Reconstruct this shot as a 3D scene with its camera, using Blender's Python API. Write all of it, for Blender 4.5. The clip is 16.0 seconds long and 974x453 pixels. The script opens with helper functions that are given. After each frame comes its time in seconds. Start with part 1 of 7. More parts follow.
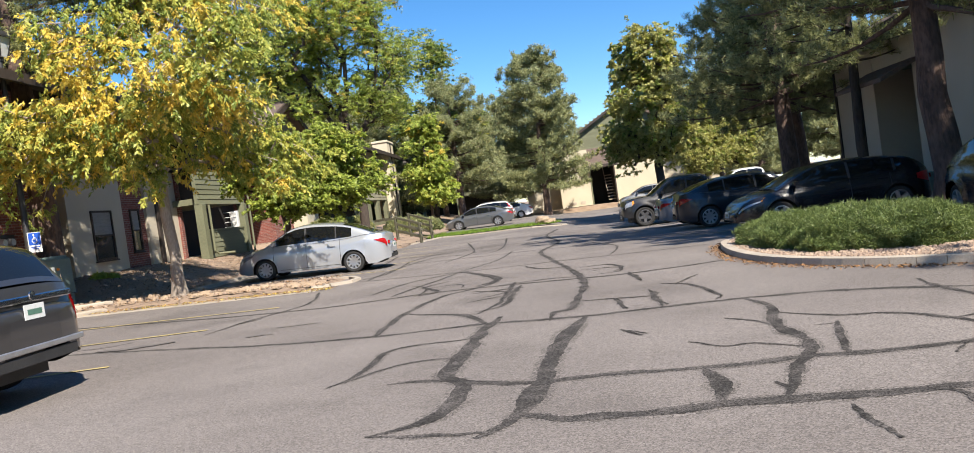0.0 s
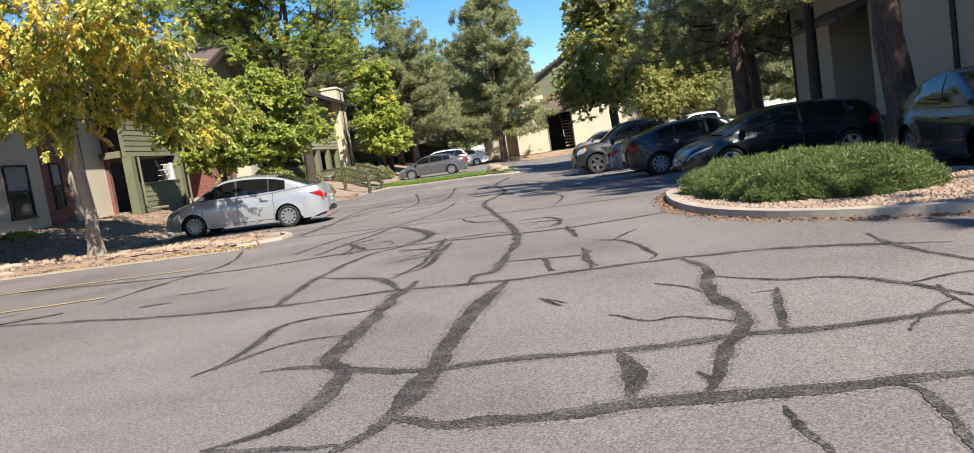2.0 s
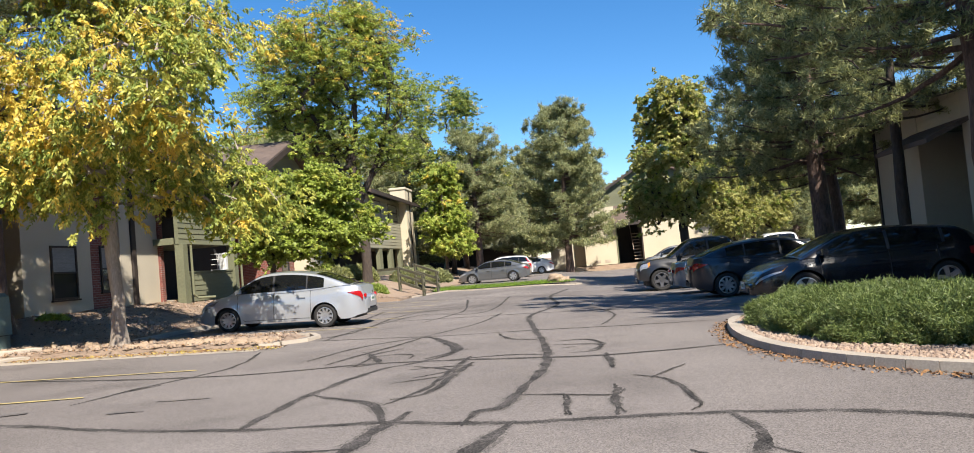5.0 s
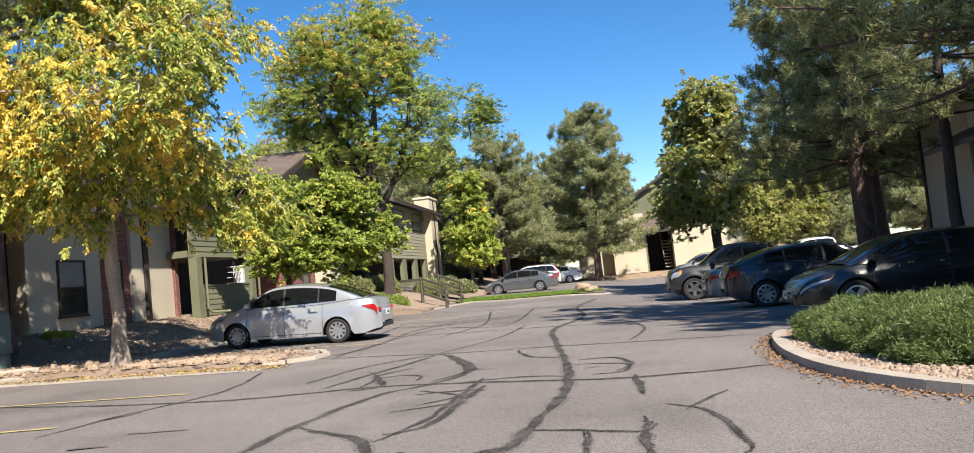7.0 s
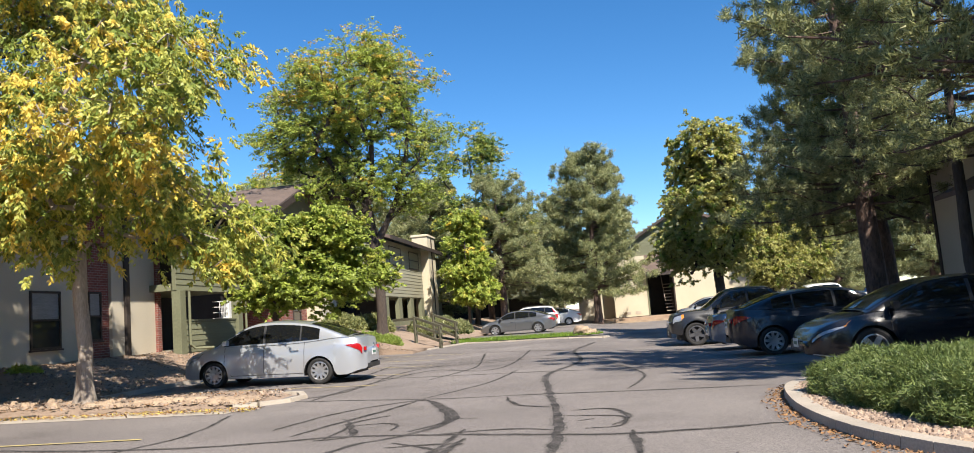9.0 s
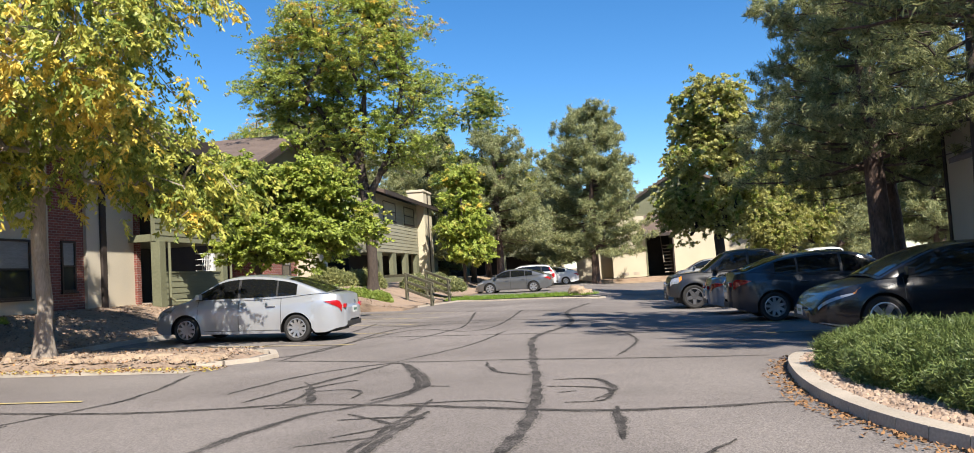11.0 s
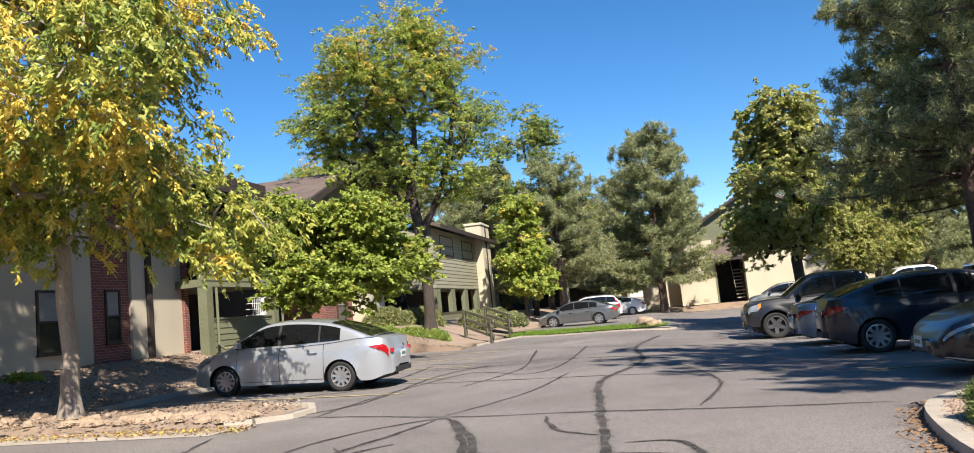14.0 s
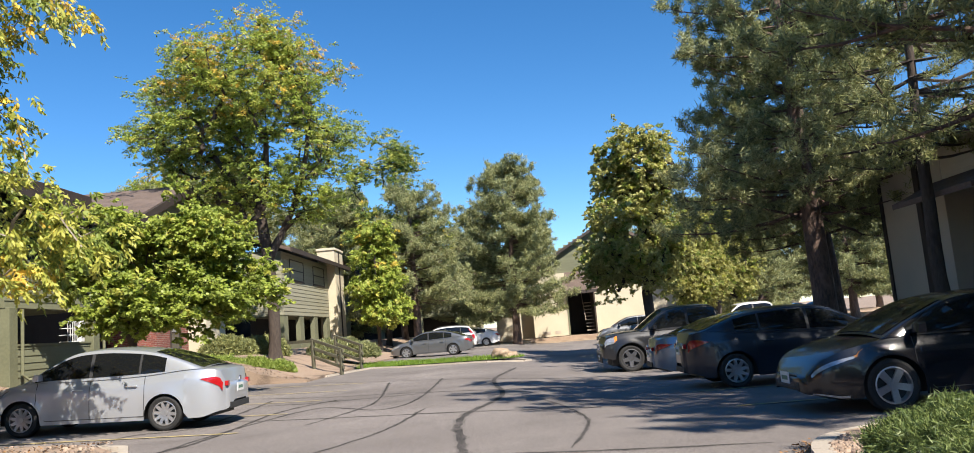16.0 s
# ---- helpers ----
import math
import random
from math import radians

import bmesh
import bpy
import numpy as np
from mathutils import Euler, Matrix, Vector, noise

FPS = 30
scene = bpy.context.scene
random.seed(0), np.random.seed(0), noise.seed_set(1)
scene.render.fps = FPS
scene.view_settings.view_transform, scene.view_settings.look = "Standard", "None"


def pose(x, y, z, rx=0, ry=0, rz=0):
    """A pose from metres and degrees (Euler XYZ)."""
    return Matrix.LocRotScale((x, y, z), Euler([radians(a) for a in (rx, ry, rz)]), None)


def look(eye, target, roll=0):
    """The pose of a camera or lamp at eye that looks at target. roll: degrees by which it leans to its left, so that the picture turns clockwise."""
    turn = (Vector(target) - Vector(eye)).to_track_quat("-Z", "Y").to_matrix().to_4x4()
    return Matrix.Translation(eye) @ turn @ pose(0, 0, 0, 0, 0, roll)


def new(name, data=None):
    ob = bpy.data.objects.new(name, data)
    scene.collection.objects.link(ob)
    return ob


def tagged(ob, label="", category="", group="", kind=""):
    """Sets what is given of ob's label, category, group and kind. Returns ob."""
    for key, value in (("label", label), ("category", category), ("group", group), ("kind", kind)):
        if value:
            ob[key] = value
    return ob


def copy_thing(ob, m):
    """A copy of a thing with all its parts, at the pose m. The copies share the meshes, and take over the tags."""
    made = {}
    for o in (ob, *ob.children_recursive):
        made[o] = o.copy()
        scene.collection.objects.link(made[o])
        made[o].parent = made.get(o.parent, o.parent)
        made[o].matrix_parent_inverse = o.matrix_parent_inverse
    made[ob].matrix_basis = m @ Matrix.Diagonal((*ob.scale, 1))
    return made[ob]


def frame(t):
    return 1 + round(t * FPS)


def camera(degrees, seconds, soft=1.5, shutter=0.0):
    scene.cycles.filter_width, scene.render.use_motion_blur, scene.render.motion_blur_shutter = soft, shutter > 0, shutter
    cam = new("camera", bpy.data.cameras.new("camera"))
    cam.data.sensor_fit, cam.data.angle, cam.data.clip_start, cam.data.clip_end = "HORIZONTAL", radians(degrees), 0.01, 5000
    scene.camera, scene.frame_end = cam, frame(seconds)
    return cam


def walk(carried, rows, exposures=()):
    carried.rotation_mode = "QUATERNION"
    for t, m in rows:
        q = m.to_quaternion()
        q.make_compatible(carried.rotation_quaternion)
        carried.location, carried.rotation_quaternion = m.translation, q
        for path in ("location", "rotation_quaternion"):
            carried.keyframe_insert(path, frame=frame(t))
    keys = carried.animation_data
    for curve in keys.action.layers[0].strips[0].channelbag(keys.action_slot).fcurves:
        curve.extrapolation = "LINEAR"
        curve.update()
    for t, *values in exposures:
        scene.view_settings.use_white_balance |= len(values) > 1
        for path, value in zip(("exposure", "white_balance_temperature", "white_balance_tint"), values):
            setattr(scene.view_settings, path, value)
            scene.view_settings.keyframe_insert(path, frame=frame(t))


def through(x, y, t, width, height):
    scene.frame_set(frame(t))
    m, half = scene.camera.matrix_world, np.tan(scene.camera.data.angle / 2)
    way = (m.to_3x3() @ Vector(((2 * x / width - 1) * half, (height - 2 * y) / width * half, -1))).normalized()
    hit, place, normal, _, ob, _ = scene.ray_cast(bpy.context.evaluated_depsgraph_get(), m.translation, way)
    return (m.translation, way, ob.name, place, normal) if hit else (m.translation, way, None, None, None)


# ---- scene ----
cam = camera(64.1, 16.0, soft=0.9)
PATH = [
    (0, (0.725, 0.433, 1.388), (0.595, 2.428, 1.337), -7.9),
    (0.5, (0.812, 0.666, 1.381), (0.718, 2.662, 1.292), -8.3),
    (1, (0.966, 0.924, 1.372), (0.918, 2.919, 1.25), -8.1),
    (1.5, (1.129, 1.135, 1.368), (1.141, 3.128, 1.209), -8.0),
    (2, (1.213, 1.431, 1.365), (1.16, 3.42, 1.166), -8.6),
    (2.5, (1.258, 1.674, 1.355), (1.046, 3.653, 1.164), -9.5),
    (3, (1.355, 1.896, 1.362), (1.019, 3.862, 1.219), -10.3),
    (3.5, (1.458, 2.066, 1.364), (1.233, 4.053, 1.306), -8.1),
    (4, (1.544, 2.325, 1.381), (1.319, 4.313, 1.404), -6.6),
    (4.2, (1.584, 2.433, 1.367), (1.356, 4.419, 1.42), -5.9),
    (6.5, (1.829, 3.694, 1.313), (1.644, 5.683, 1.423), -5.0),
    (7, (1.808, 4.014, 1.326), (1.538, 5.992, 1.45), -5.8),
    (7.5, (1.814, 4.278, 1.304), (1.417, 6.233, 1.458), -5.9),
    (8, (1.844, 4.486, 1.294), (1.433, 6.434, 1.48), -6.0),
    (8.5, (1.854, 4.672, 1.308), (1.538, 6.635, 1.526), -5.6),
    (9, (1.87, 4.925, 1.299), (1.607, 6.895, 1.526), -4.7),
    (9.2, (1.886, 5.056, 1.297), (1.638, 7.028, 1.515), -4.3),
    (11.3, (2.041, 6.126, 1.291), (1.75, 8.101, 1.403), -3.1),
    (11.5, (2.055, 6.233, 1.284), (1.727, 8.202, 1.396), -3.1),
    (12, (2.04, 6.486, 1.293), (1.597, 8.432, 1.422), -3.4),
    (12.5, (2.05, 6.771, 1.323), (1.516, 8.693, 1.471), -3.6),
    (13, (2.001, 7.02, 1.328), (1.463, 8.939, 1.498), -4.0),
    (13.5, (1.953, 7.257, 1.352), (1.443, 9.181, 1.546), -4.7),
    (14, (1.925, 7.51, 1.371), (1.503, 9.453, 1.586), -5.6),
    (14.5, (1.872, 7.773, 1.369), (1.583, 9.737, 1.617), -6.5),
    (15, (1.764, 8.0, 1.39), (1.568, 9.971, 1.671), -6.7),
    (15.5, (1.717, 8.302, 1.387), (1.593, 10.278, 1.674), -5.8),
    (16, (1.677, 8.564, 1.376), (1.628, 10.547, 1.633), -4.8),
]
walk(cam, [(t, look(eye, target, roll)) for t, eye, target, roll in PATH])


# ==== world ====
SUN_TOWARD = Vector((0.55, -0.835, 0.0)).normalized()
SUN_UP = radians(46)
world = bpy.data.worlds.new("sky")
scene.world = world
world.use_nodes = True
wn = world.node_tree.nodes
wl = world.node_tree.links
sky = wn.new("ShaderNodeTexSky")
sky.sky_type = 'NISHITA'
sky.sun_disc = False
sky.sun_elevation = SUN_UP
sky.sun_rotation = math.atan2(SUN_TOWARD.x, SUN_TOWARD.y)
sky.altitude = 1600
sky.air_density = 1.0
sky.dust_density = 0.0
sky.ozone_density = 3.0
wn["Background"].inputs["Strength"].default_value = 0.092
deep = wn.new("ShaderNodeHueSaturation")
deep.inputs["Saturation"].default_value = 1.28
deep.inputs["Value"].default_value = 1.08
wl.new(sky.outputs[0], deep.inputs["Color"])
wl.new(deep.outputs[0], wn["Background"].inputs["Color"])
sun = new("sun", bpy.data.lights.new("sun", "SUN"))
sun.data.energy = 5.0
sun.data.angle = radians(0.55)
sun.data.color = (1.0, 0.92, 0.815)
sun_way = Vector((SUN_TOWARD.x * math.cos(SUN_UP), SUN_TOWARD.y * math.cos(SUN_UP), math.sin(SUN_UP)))
sun.matrix_world = look(sun_way * 50, (0, 0, 0))
scene.view_settings.exposure = 0.90


# ==== materials ====
def shader(name, a, b=None, rough=0.7, metal=0.0, grain=60.0, patch=2.0, bump=0.2, depth=0.01,
           coat=0.0, island=0.0, obrand=0.0, c=None, stretch=(1, 1, 1), spec=0.5):
    """A surface of colours a to b in patches and grain, with fine relief."""
    m = bpy.data.materials.new(name)
    m.use_nodes = True
    n, l = m.node_tree.nodes, m.node_tree.links
    p = n["Principled BSDF"]
    b = b or tuple(v * 0.7 for v in a)
    tc = n.new("ShaderNodeTexCoord")
    mp = n.new("ShaderNodeMapping")
    mp.inputs["Scale"].default_value = stretch
    l.new(tc.outputs["Object"], mp.inputs[0])
    fine, wide = n.new("ShaderNodeTexNoise"), n.new("ShaderNodeTexNoise")
    fine.inputs["Scale"].default_value, wide.inputs["Scale"].default_value = grain, patch
    fine.inputs["Detail"].default_value, wide.inputs["Detail"].default_value = 4, 5
    for t in (fine, wide):
        l.new(mp.outputs[0], t.inputs["Vector"])
    add = n.new("ShaderNodeMath")
    add.operation = 'MULTIPLY_ADD'
    l.new(fine.outputs[0], add.inputs[0])
    add.inputs[1].default_value = 0.9
    l.new(wide.outputs[0], add.inputs[2])
    fac = add.outputs[0]
    if island or obrand:
        src = n.new("ShaderNodeNewGeometry") if island else n.new("ShaderNodeObjectInfo")
        more = n.new("ShaderNodeMath")
        more.operation = 'MULTIPLY_ADD'
        l.new(src.outputs["Random Per Island" if island else "Random"], more.inputs[0])
        more.inputs[1].default_value = island or obrand
        l.new(fac, more.inputs[2])
        fac = more.outputs[0]
    ramp = n.new("ShaderNodeValToRGB")
    top = 1.25 + (island or obrand) * 0.9
    mr = n.new("ShaderNodeMapRange")
    mr.inputs["From Min"].default_value, mr.inputs["From Max"].default_value = 0.6, top
    l.new(fac, mr.inputs["Value"])
    l.new(mr.outputs[0], ramp.inputs[0])
    e = ramp.color_ramp.elements
    e[0].color, e[1].color = (*a, 1), (*b, 1)
    if c:
        e.new(0.5).color = (*c, 1)
    l.new(ramp.outputs[0], p.inputs["Base Color"])
    p.inputs["Roughness"].default_value, p.inputs["Metallic"].default_value = rough, metal
    p.inputs["Coat Weight"].default_value = coat
    p.inputs["Coat Roughness"].default_value = 0.04
    p.inputs["Specular IOR Level"].default_value = spec
    if bump:
        bn = n.new("ShaderNodeBump")
        bn.inputs["Strength"].default_value, bn.inputs["Distance"].default_value = bump, depth
        l.new(fine.outputs[0], bn.inputs["Height"])
        l.new(bn.outputs[0], p.inputs["Normal"])
    return m


def leaf_shader(name, a, b, through=0.38, rough=0.45):
    """Thin leaves: colours a to b leaf by leaf, with some light passing through."""
    m = bpy.data.materials.new(name)
    m.use_nodes = True
    n, l = m.node_tree.nodes, m.node_tree.links
    p = n["Principled BSDF"]
    geo = n.new("ShaderNodeNewGeometry")
    ramp = n.new("ShaderNodeValToRGB")
    ramp.color_ramp.elements[0].color, ramp.color_ramp.elements[1].color = (*a, 1), (*b, 1)
    l.new(geo.outputs["Random Per Island"], ramp.inputs[0])
    l.new(ramp.outputs[0], p.inputs["Base Color"])
    p.inputs["Roughness"].default_value = rough
    p.inputs["Specular IOR Level"].default_value = 0.35
    tr = n.new("ShaderNodeBsdfTranslucent")
    mx = n.new("ShaderNodeMixShader")
    mx.inputs[0].default_value = through
    l.new(ramp.outputs[0], tr.inputs[0])
    l.new(p.outputs[0], mx.inputs[1])
    l.new(tr.outputs[0], mx.inputs[2])
    l.new(mx.outputs[0], n["Material Output"].inputs[0])
    return m


def paint(name, col, metal=0.0, rough=0.35, coat=1.0, dust=0.06):
    """Car paint under clear coat, with a film of dust."""
    return shader(name, col, tuple(v * (1 - dust) + 0.16 * dust for v in col), rough=rough, metal=metal, grain=300, patch=1.3,
                  bump=0.0, coat=coat)


def glass_shader(name, tint, rough=0.03):
    """Dark window glass: a mirror-like skin over a dark inside."""
    m = bpy.data.materials.new(name)
    m.use_nodes = True
    p = m.node_tree.nodes["Principled BSDF"]
    p.inputs["Base Color"].default_value = (*tint, 1)
    p.inputs["Roughness"].default_value = rough
    p.inputs["IOR"].default_value = 1.5
    p.inputs["Specular IOR Level"].default_value = 0.6
    return m


def speckle(m, scale, low, high):
    """Small stones of differing lightness over the colour of a material."""
    n, l = m.node_tree.nodes, m.node_tree.links
    p = n["Principled BSDF"]
    old = p.inputs["Base Color"].links[0].from_socket
    vor = n.new("ShaderNodeTexVoronoi")
    vor.inputs["Scale"].default_value = scale
    tc = n.new("ShaderNodeTexCoord")
    l.new(tc.outputs["Object"], vor.inputs["Vector"])
    hs = n.new("ShaderNodeMapRange")
    hs.inputs["To Min"].default_value, hs.inputs["To Max"].default_value = low, high
    sep = n.new("ShaderNodeSeparateColor")
    l.new(vor.outputs["Color"], sep.inputs[0])
    l.new(sep.outputs[0], hs.inputs["Value"])
    mul = n.new("ShaderNodeVectorMath")
    mul.operation = 'SCALE'
    l.new(old, mul.inputs[0])
    l.new(hs.outputs[0], mul.inputs["Scale"])
    l.new(mul.outputs[0], p.inputs["Base Color"])
    return m, tc


def asphalt_shader():
    m = shader("asphalt", (0.256, 0.229, 0.210), (0.128, 0.113, 0.104), rough=0.92, grain=70, patch=0.25, bump=0.45, depth=0.006, c=(0.194, 0.172, 0.158), spec=0.25)
    m, tc = speckle(m, 105, 0.62, 1.38)
    n, l = m.node_tree.nodes, m.node_tree.links
    p = n["Principled BSDF"]
    mul = p.inputs["Base Color"].links[0].from_node
    # drip stains and tyre-polished tracks
    st = n.new("ShaderNodeTexNoise")
    st.inputs["Scale"].default_value = 0.7
    st.inputs["Detail"].default_value = 8
    l.new(tc.outputs["Object"], st.inputs["Vector"])
    sr = n.new("ShaderNodeMapRange")
    sr.inputs["From Min"].default_value, sr.inputs["From Max"].default_value = 0.3, 0.46
    sr.inputs["To Min"].default_value, sr.inputs["To Max"].default_value = 0.80, 1.0
    l.new(st.outputs[0], sr.inputs["Value"])
    m2 = n.new("ShaderNodeVectorMath")
    m2.operation = 'SCALE'
    l.new(mul.outputs[0], m2.inputs[0])
    l.new(sr.outputs[0], m2.inputs["Scale"])
    l.new(m2.outputs[0], p.inputs["Base Color"])
    return m


def brick_shader():
    m = bpy.data.materials.new("brick")
    m.use_nodes = True
    n, l = m.node_tree.nodes, m.node_tree.links
    p = n["Principled BSDF"]
    tc = n.new("ShaderNodeTexCoord")
    sp, cb = n.new("ShaderNodeSeparateXYZ"), n.new("ShaderNodeCombineXYZ")
    ad = n.new("ShaderNodeMath")
    l.new(tc.outputs["Object"], sp.inputs[0])
    l.new(sp.outputs[0], ad.inputs[0])
    l.new(sp.outputs[1], ad.inputs[1])
    l.new(ad.outputs[0], cb.inputs[0])
    l.new(sp.outputs[2], cb.inputs[1])
    br = n.new("ShaderNodeTexBrick")
    br.inputs["Scale"].default_value = 1.0
    br.inputs["Brick Width"].default_value, br.inputs["Row Height"].default_value = 0.21, 0.075
    br.inputs["Mortar Size"].default_value = 0.006
    br.inputs["Color1"].default_value, br.inputs["Color2"].default_value = (0.25, 0.075, 0.055, 1), (0.16, 0.05, 0.04, 1)
    br.inputs["Mortar"].default_value = (0.3, 0.26, 0.23, 1)
    l.new(cb.outputs[0], br.inputs["Vector"])
    l.new(br.outputs[0], p.inputs["Base Color"])
    bn = n.new("ShaderNodeBump")
    bn.inputs["Distance"].default_value = 0.008
    bn.invert = True
    l.new(br.outputs["Fac"], bn.inputs["Height"])
    l.new(bn.outputs[0], p.inputs["Normal"])
    p.inputs["Roughness"].default_value = 0.85
    return m


ASPHALT = asphalt_shader()
SEAL = speckle(shader("crack_sealant", (0.020, 0.019, 0.018), (0.115, 0.103, 0.096), rough=0.92, grain=90, patch=3.5, bump=0.3, depth=0.004, spec=0.15, c=(0.050, 0.046, 0.043)), 95, 0.35, 1.9)[0]
SEAL_EDGE = speckle(shader("worn_sealant_edge", (0.12, 0.107, 0.098), (0.215, 0.192, 0.176), rough=0.92, grain=40, patch=2.5, bump=0.4, depth=0.006, spec=0.2), 95, 0.35, 1.5)[0]
YELLOW_LINE = shader("yellow_line_paint", (0.60, 0.46, 0.14), (0.26, 0.225, 0.16), rough=0.8, grain=60, patch=7, bump=0.4)
CONCRETE = shader("concrete", (0.50, 0.43, 0.345), (0.31, 0.27, 0.22), rough=0.9, grain=50, patch=1.5, bump=0.4, depth=0.006)
SANDSTONE = shader("sandstone", (0.46, 0.35, 0.24), (0.24, 0.17, 0.115), rough=0.95, grain=25, patch=2, bump=0.6, depth=0.02)
SOIL = shader("bark_mulch_soil", (0.25, 0.175, 0.125), (0.105, 0.074, 0.054), rough=0.95, grain=30, patch=1.2, bump=0.8, depth=0.03, c=(0.34, 0.25, 0.18))
GRAVEL = shader("gravel", (0.52, 0.38, 0.26), (0.25, 0.17, 0.12), rough=0.9, grain=40, patch=1, bump=0.9, depth=0.02)
STONE = shader("river_stone", (0.50, 0.38, 0.28), (0.20, 0.14, 0.105), rough=0.85, grain=30, patch=3, bump=0.3, island=0.9)
LITTER = shader("fallen_leaves", (0.40, 0.22, 0.09), (0.15, 0.075, 0.035), rough=0.9, grain=20, patch=3, bump=0.0, island=0.9)
LAWN = shader("lawn", (0.085, 0.14, 0.03), (0.05, 0.09, 0.02), rough=0.9, grain=30, patch=1, bump=0.5)
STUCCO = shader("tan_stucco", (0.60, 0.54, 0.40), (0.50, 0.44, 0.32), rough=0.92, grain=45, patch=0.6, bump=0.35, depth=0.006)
# beige stucco; on the far house's wing it stands in for shade
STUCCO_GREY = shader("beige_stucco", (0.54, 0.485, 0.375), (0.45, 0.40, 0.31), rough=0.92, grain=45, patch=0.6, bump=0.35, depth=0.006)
SIDING = shader("olive_siding", (0.20, 0.205, 0.125), (0.135, 0.14, 0.085), rough=0.8, grain=14, patch=1.2, bump=0.15, obrand=0.35, stretch=(1, 0.15, 3))
SIDING_PALE = shader("weathered_tan_siding", (0.33, 0.315, 0.225), (0.24, 0.23, 0.16), rough=0.85, grain=14, patch=1.2, bump=0.15, obrand=0.35, stretch=(1, 0.15, 3))
OLIVE = shader("olive_trim", (0.185, 0.19, 0.115), (0.13, 0.135, 0.08), rough=0.75, grain=14, patch=1.2, bump=0.15)
BRICK = brick_shader()
SHINGLE = shader("brown_shingles", (0.17, 0.125, 0.10), (0.09, 0.065, 0.055), rough=0.95, grain=9, patch=1.5, bump=0.6, depth=0.02, stretch=(1, 1, 3))
FASCIA = shader("dark_brown_trim", (0.055, 0.04, 0.033), (0.03, 0.022, 0.018), rough=0.7, grain=20, patch=2, bump=0.1)
# near-black that puts the shade of recesses and porches into the colour
SHADE_BLACK = shader("painted_shade_black", (0.018, 0.017, 0.016), (0.01, 0.01, 0.01), rough=0.9, grain=10, patch=2, bump=0)
PANE = glass_shader("window_glass", (0.03, 0.033, 0.035), 0.05)
BLIND = shader("window_blind", (0.30, 0.30, 0.29), (0.22, 0.22, 0.21), rough=0.8, grain=8, patch=2, bump=0.1, stretch=(1, 1, 8))
BLACK_METAL = shader("black_metal", (0.02, 0.02, 0.021), (0.035, 0.034, 0.033), rough=0.5, grain=30, patch=3, bump=0.1)
GREEN_METAL = shader("green_cabinet_paint", (0.17, 0.235, 0.215), (0.135, 0.19, 0.175), rough=0.55, grain=15, patch=1.5, bump=0.05)
WHITE = shader("white_paint", (0.75, 0.75, 0.74), (0.62, 0.62, 0.6), rough=0.6, grain=20, patch=2, bump=0.05)
SIGN_BLUE = shader("sign_blue", (0.02, 0.10, 0.55), (0.02, 0.09, 0.45), rough=0.5, grain=10, patch=2, bump=0)
WOOD_GREY = shader("weathered_olive_wood", (0.14, 0.135, 0.085), (0.08, 0.075, 0.05), rough=0.85, grain=20, patch=2, bump=0.3, stretch=(1, 1, 0.2))
BARK_ASH = shader("grey_brown_bark", (0.44, 0.38, 0.31), (0.20, 0.165, 0.135), rough=0.95, grain=45, patch=3, bump=0.6, depth=0.012, stretch=(1, 1, 0.2))
BARK_PINE = shader("pine_bark", (0.20, 0.13, 0.10), (0.065, 0.045, 0.038), rough=0.95, grain=16, patch=4, bump=1.0, depth=0.05, stretch=(1, 1, 0.35))
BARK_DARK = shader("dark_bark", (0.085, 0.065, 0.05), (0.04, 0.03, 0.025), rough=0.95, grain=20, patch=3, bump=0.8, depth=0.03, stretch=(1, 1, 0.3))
LEAF_GREEN = leaf_shader("green_leaves", (0.15, 0.20, 0.035), (0.33, 0.39, 0.085), through=0.36)
LEAF_LIME = leaf_shader("yellow_green_leaves", (0.34, 0.36, 0.06), (0.58, 0.56, 0.13), through=0.34)
LEAF_YELLOW = leaf_shader("yellow_leaves", (0.60, 0.455, 0.06), (0.84, 0.655, 0.145), through=0.34)
LEAF_BRIGHT = leaf_shader("bright_green_leaves", (0.22, 0.29, 0.04), (0.47, 0.53, 0.11), through=0.38)
LEAF_PALE = leaf_shader("pale_olive_leaves", (0.32, 0.32, 0.10), (0.58, 0.55, 0.20), through=0.38)
LEAF_AMBER = leaf_shader("amber_leaves", (0.55, 0.36, 0.05), (0.80, 0.57, 0.12), through=0.32)
LEAF_DEEP = leaf_shader("deep_green_leaves", (0.045, 0.095, 0.022), (0.12, 0.19, 0.045), through=0.28)
NEEDLE = leaf_shader("pine_needles", (0.14, 0.17, 0.075), (0.47, 0.47, 0.22), through=0.34)
NEEDLE_DARK = leaf_shader("dark_pine_needles", (0.11, 0.14, 0.055), (0.42, 0.42, 0.17), through=0.32)
JUNIPER = leaf_shader("juniper_sprays", (0.055, 0.095, 0.026), (0.23, 0.28, 0.085), through=0.15)
JUNIPER_PALE = leaf_shader("yellow_green_juniper_sprays", (0.12, 0.19, 0.03), (0.34, 0.40, 0.09), through=0.15)
GRASS = leaf_shader("grass_blades", (0.10, 0.20, 0.02), (0.24, 0.33, 0.05), through=0.3)
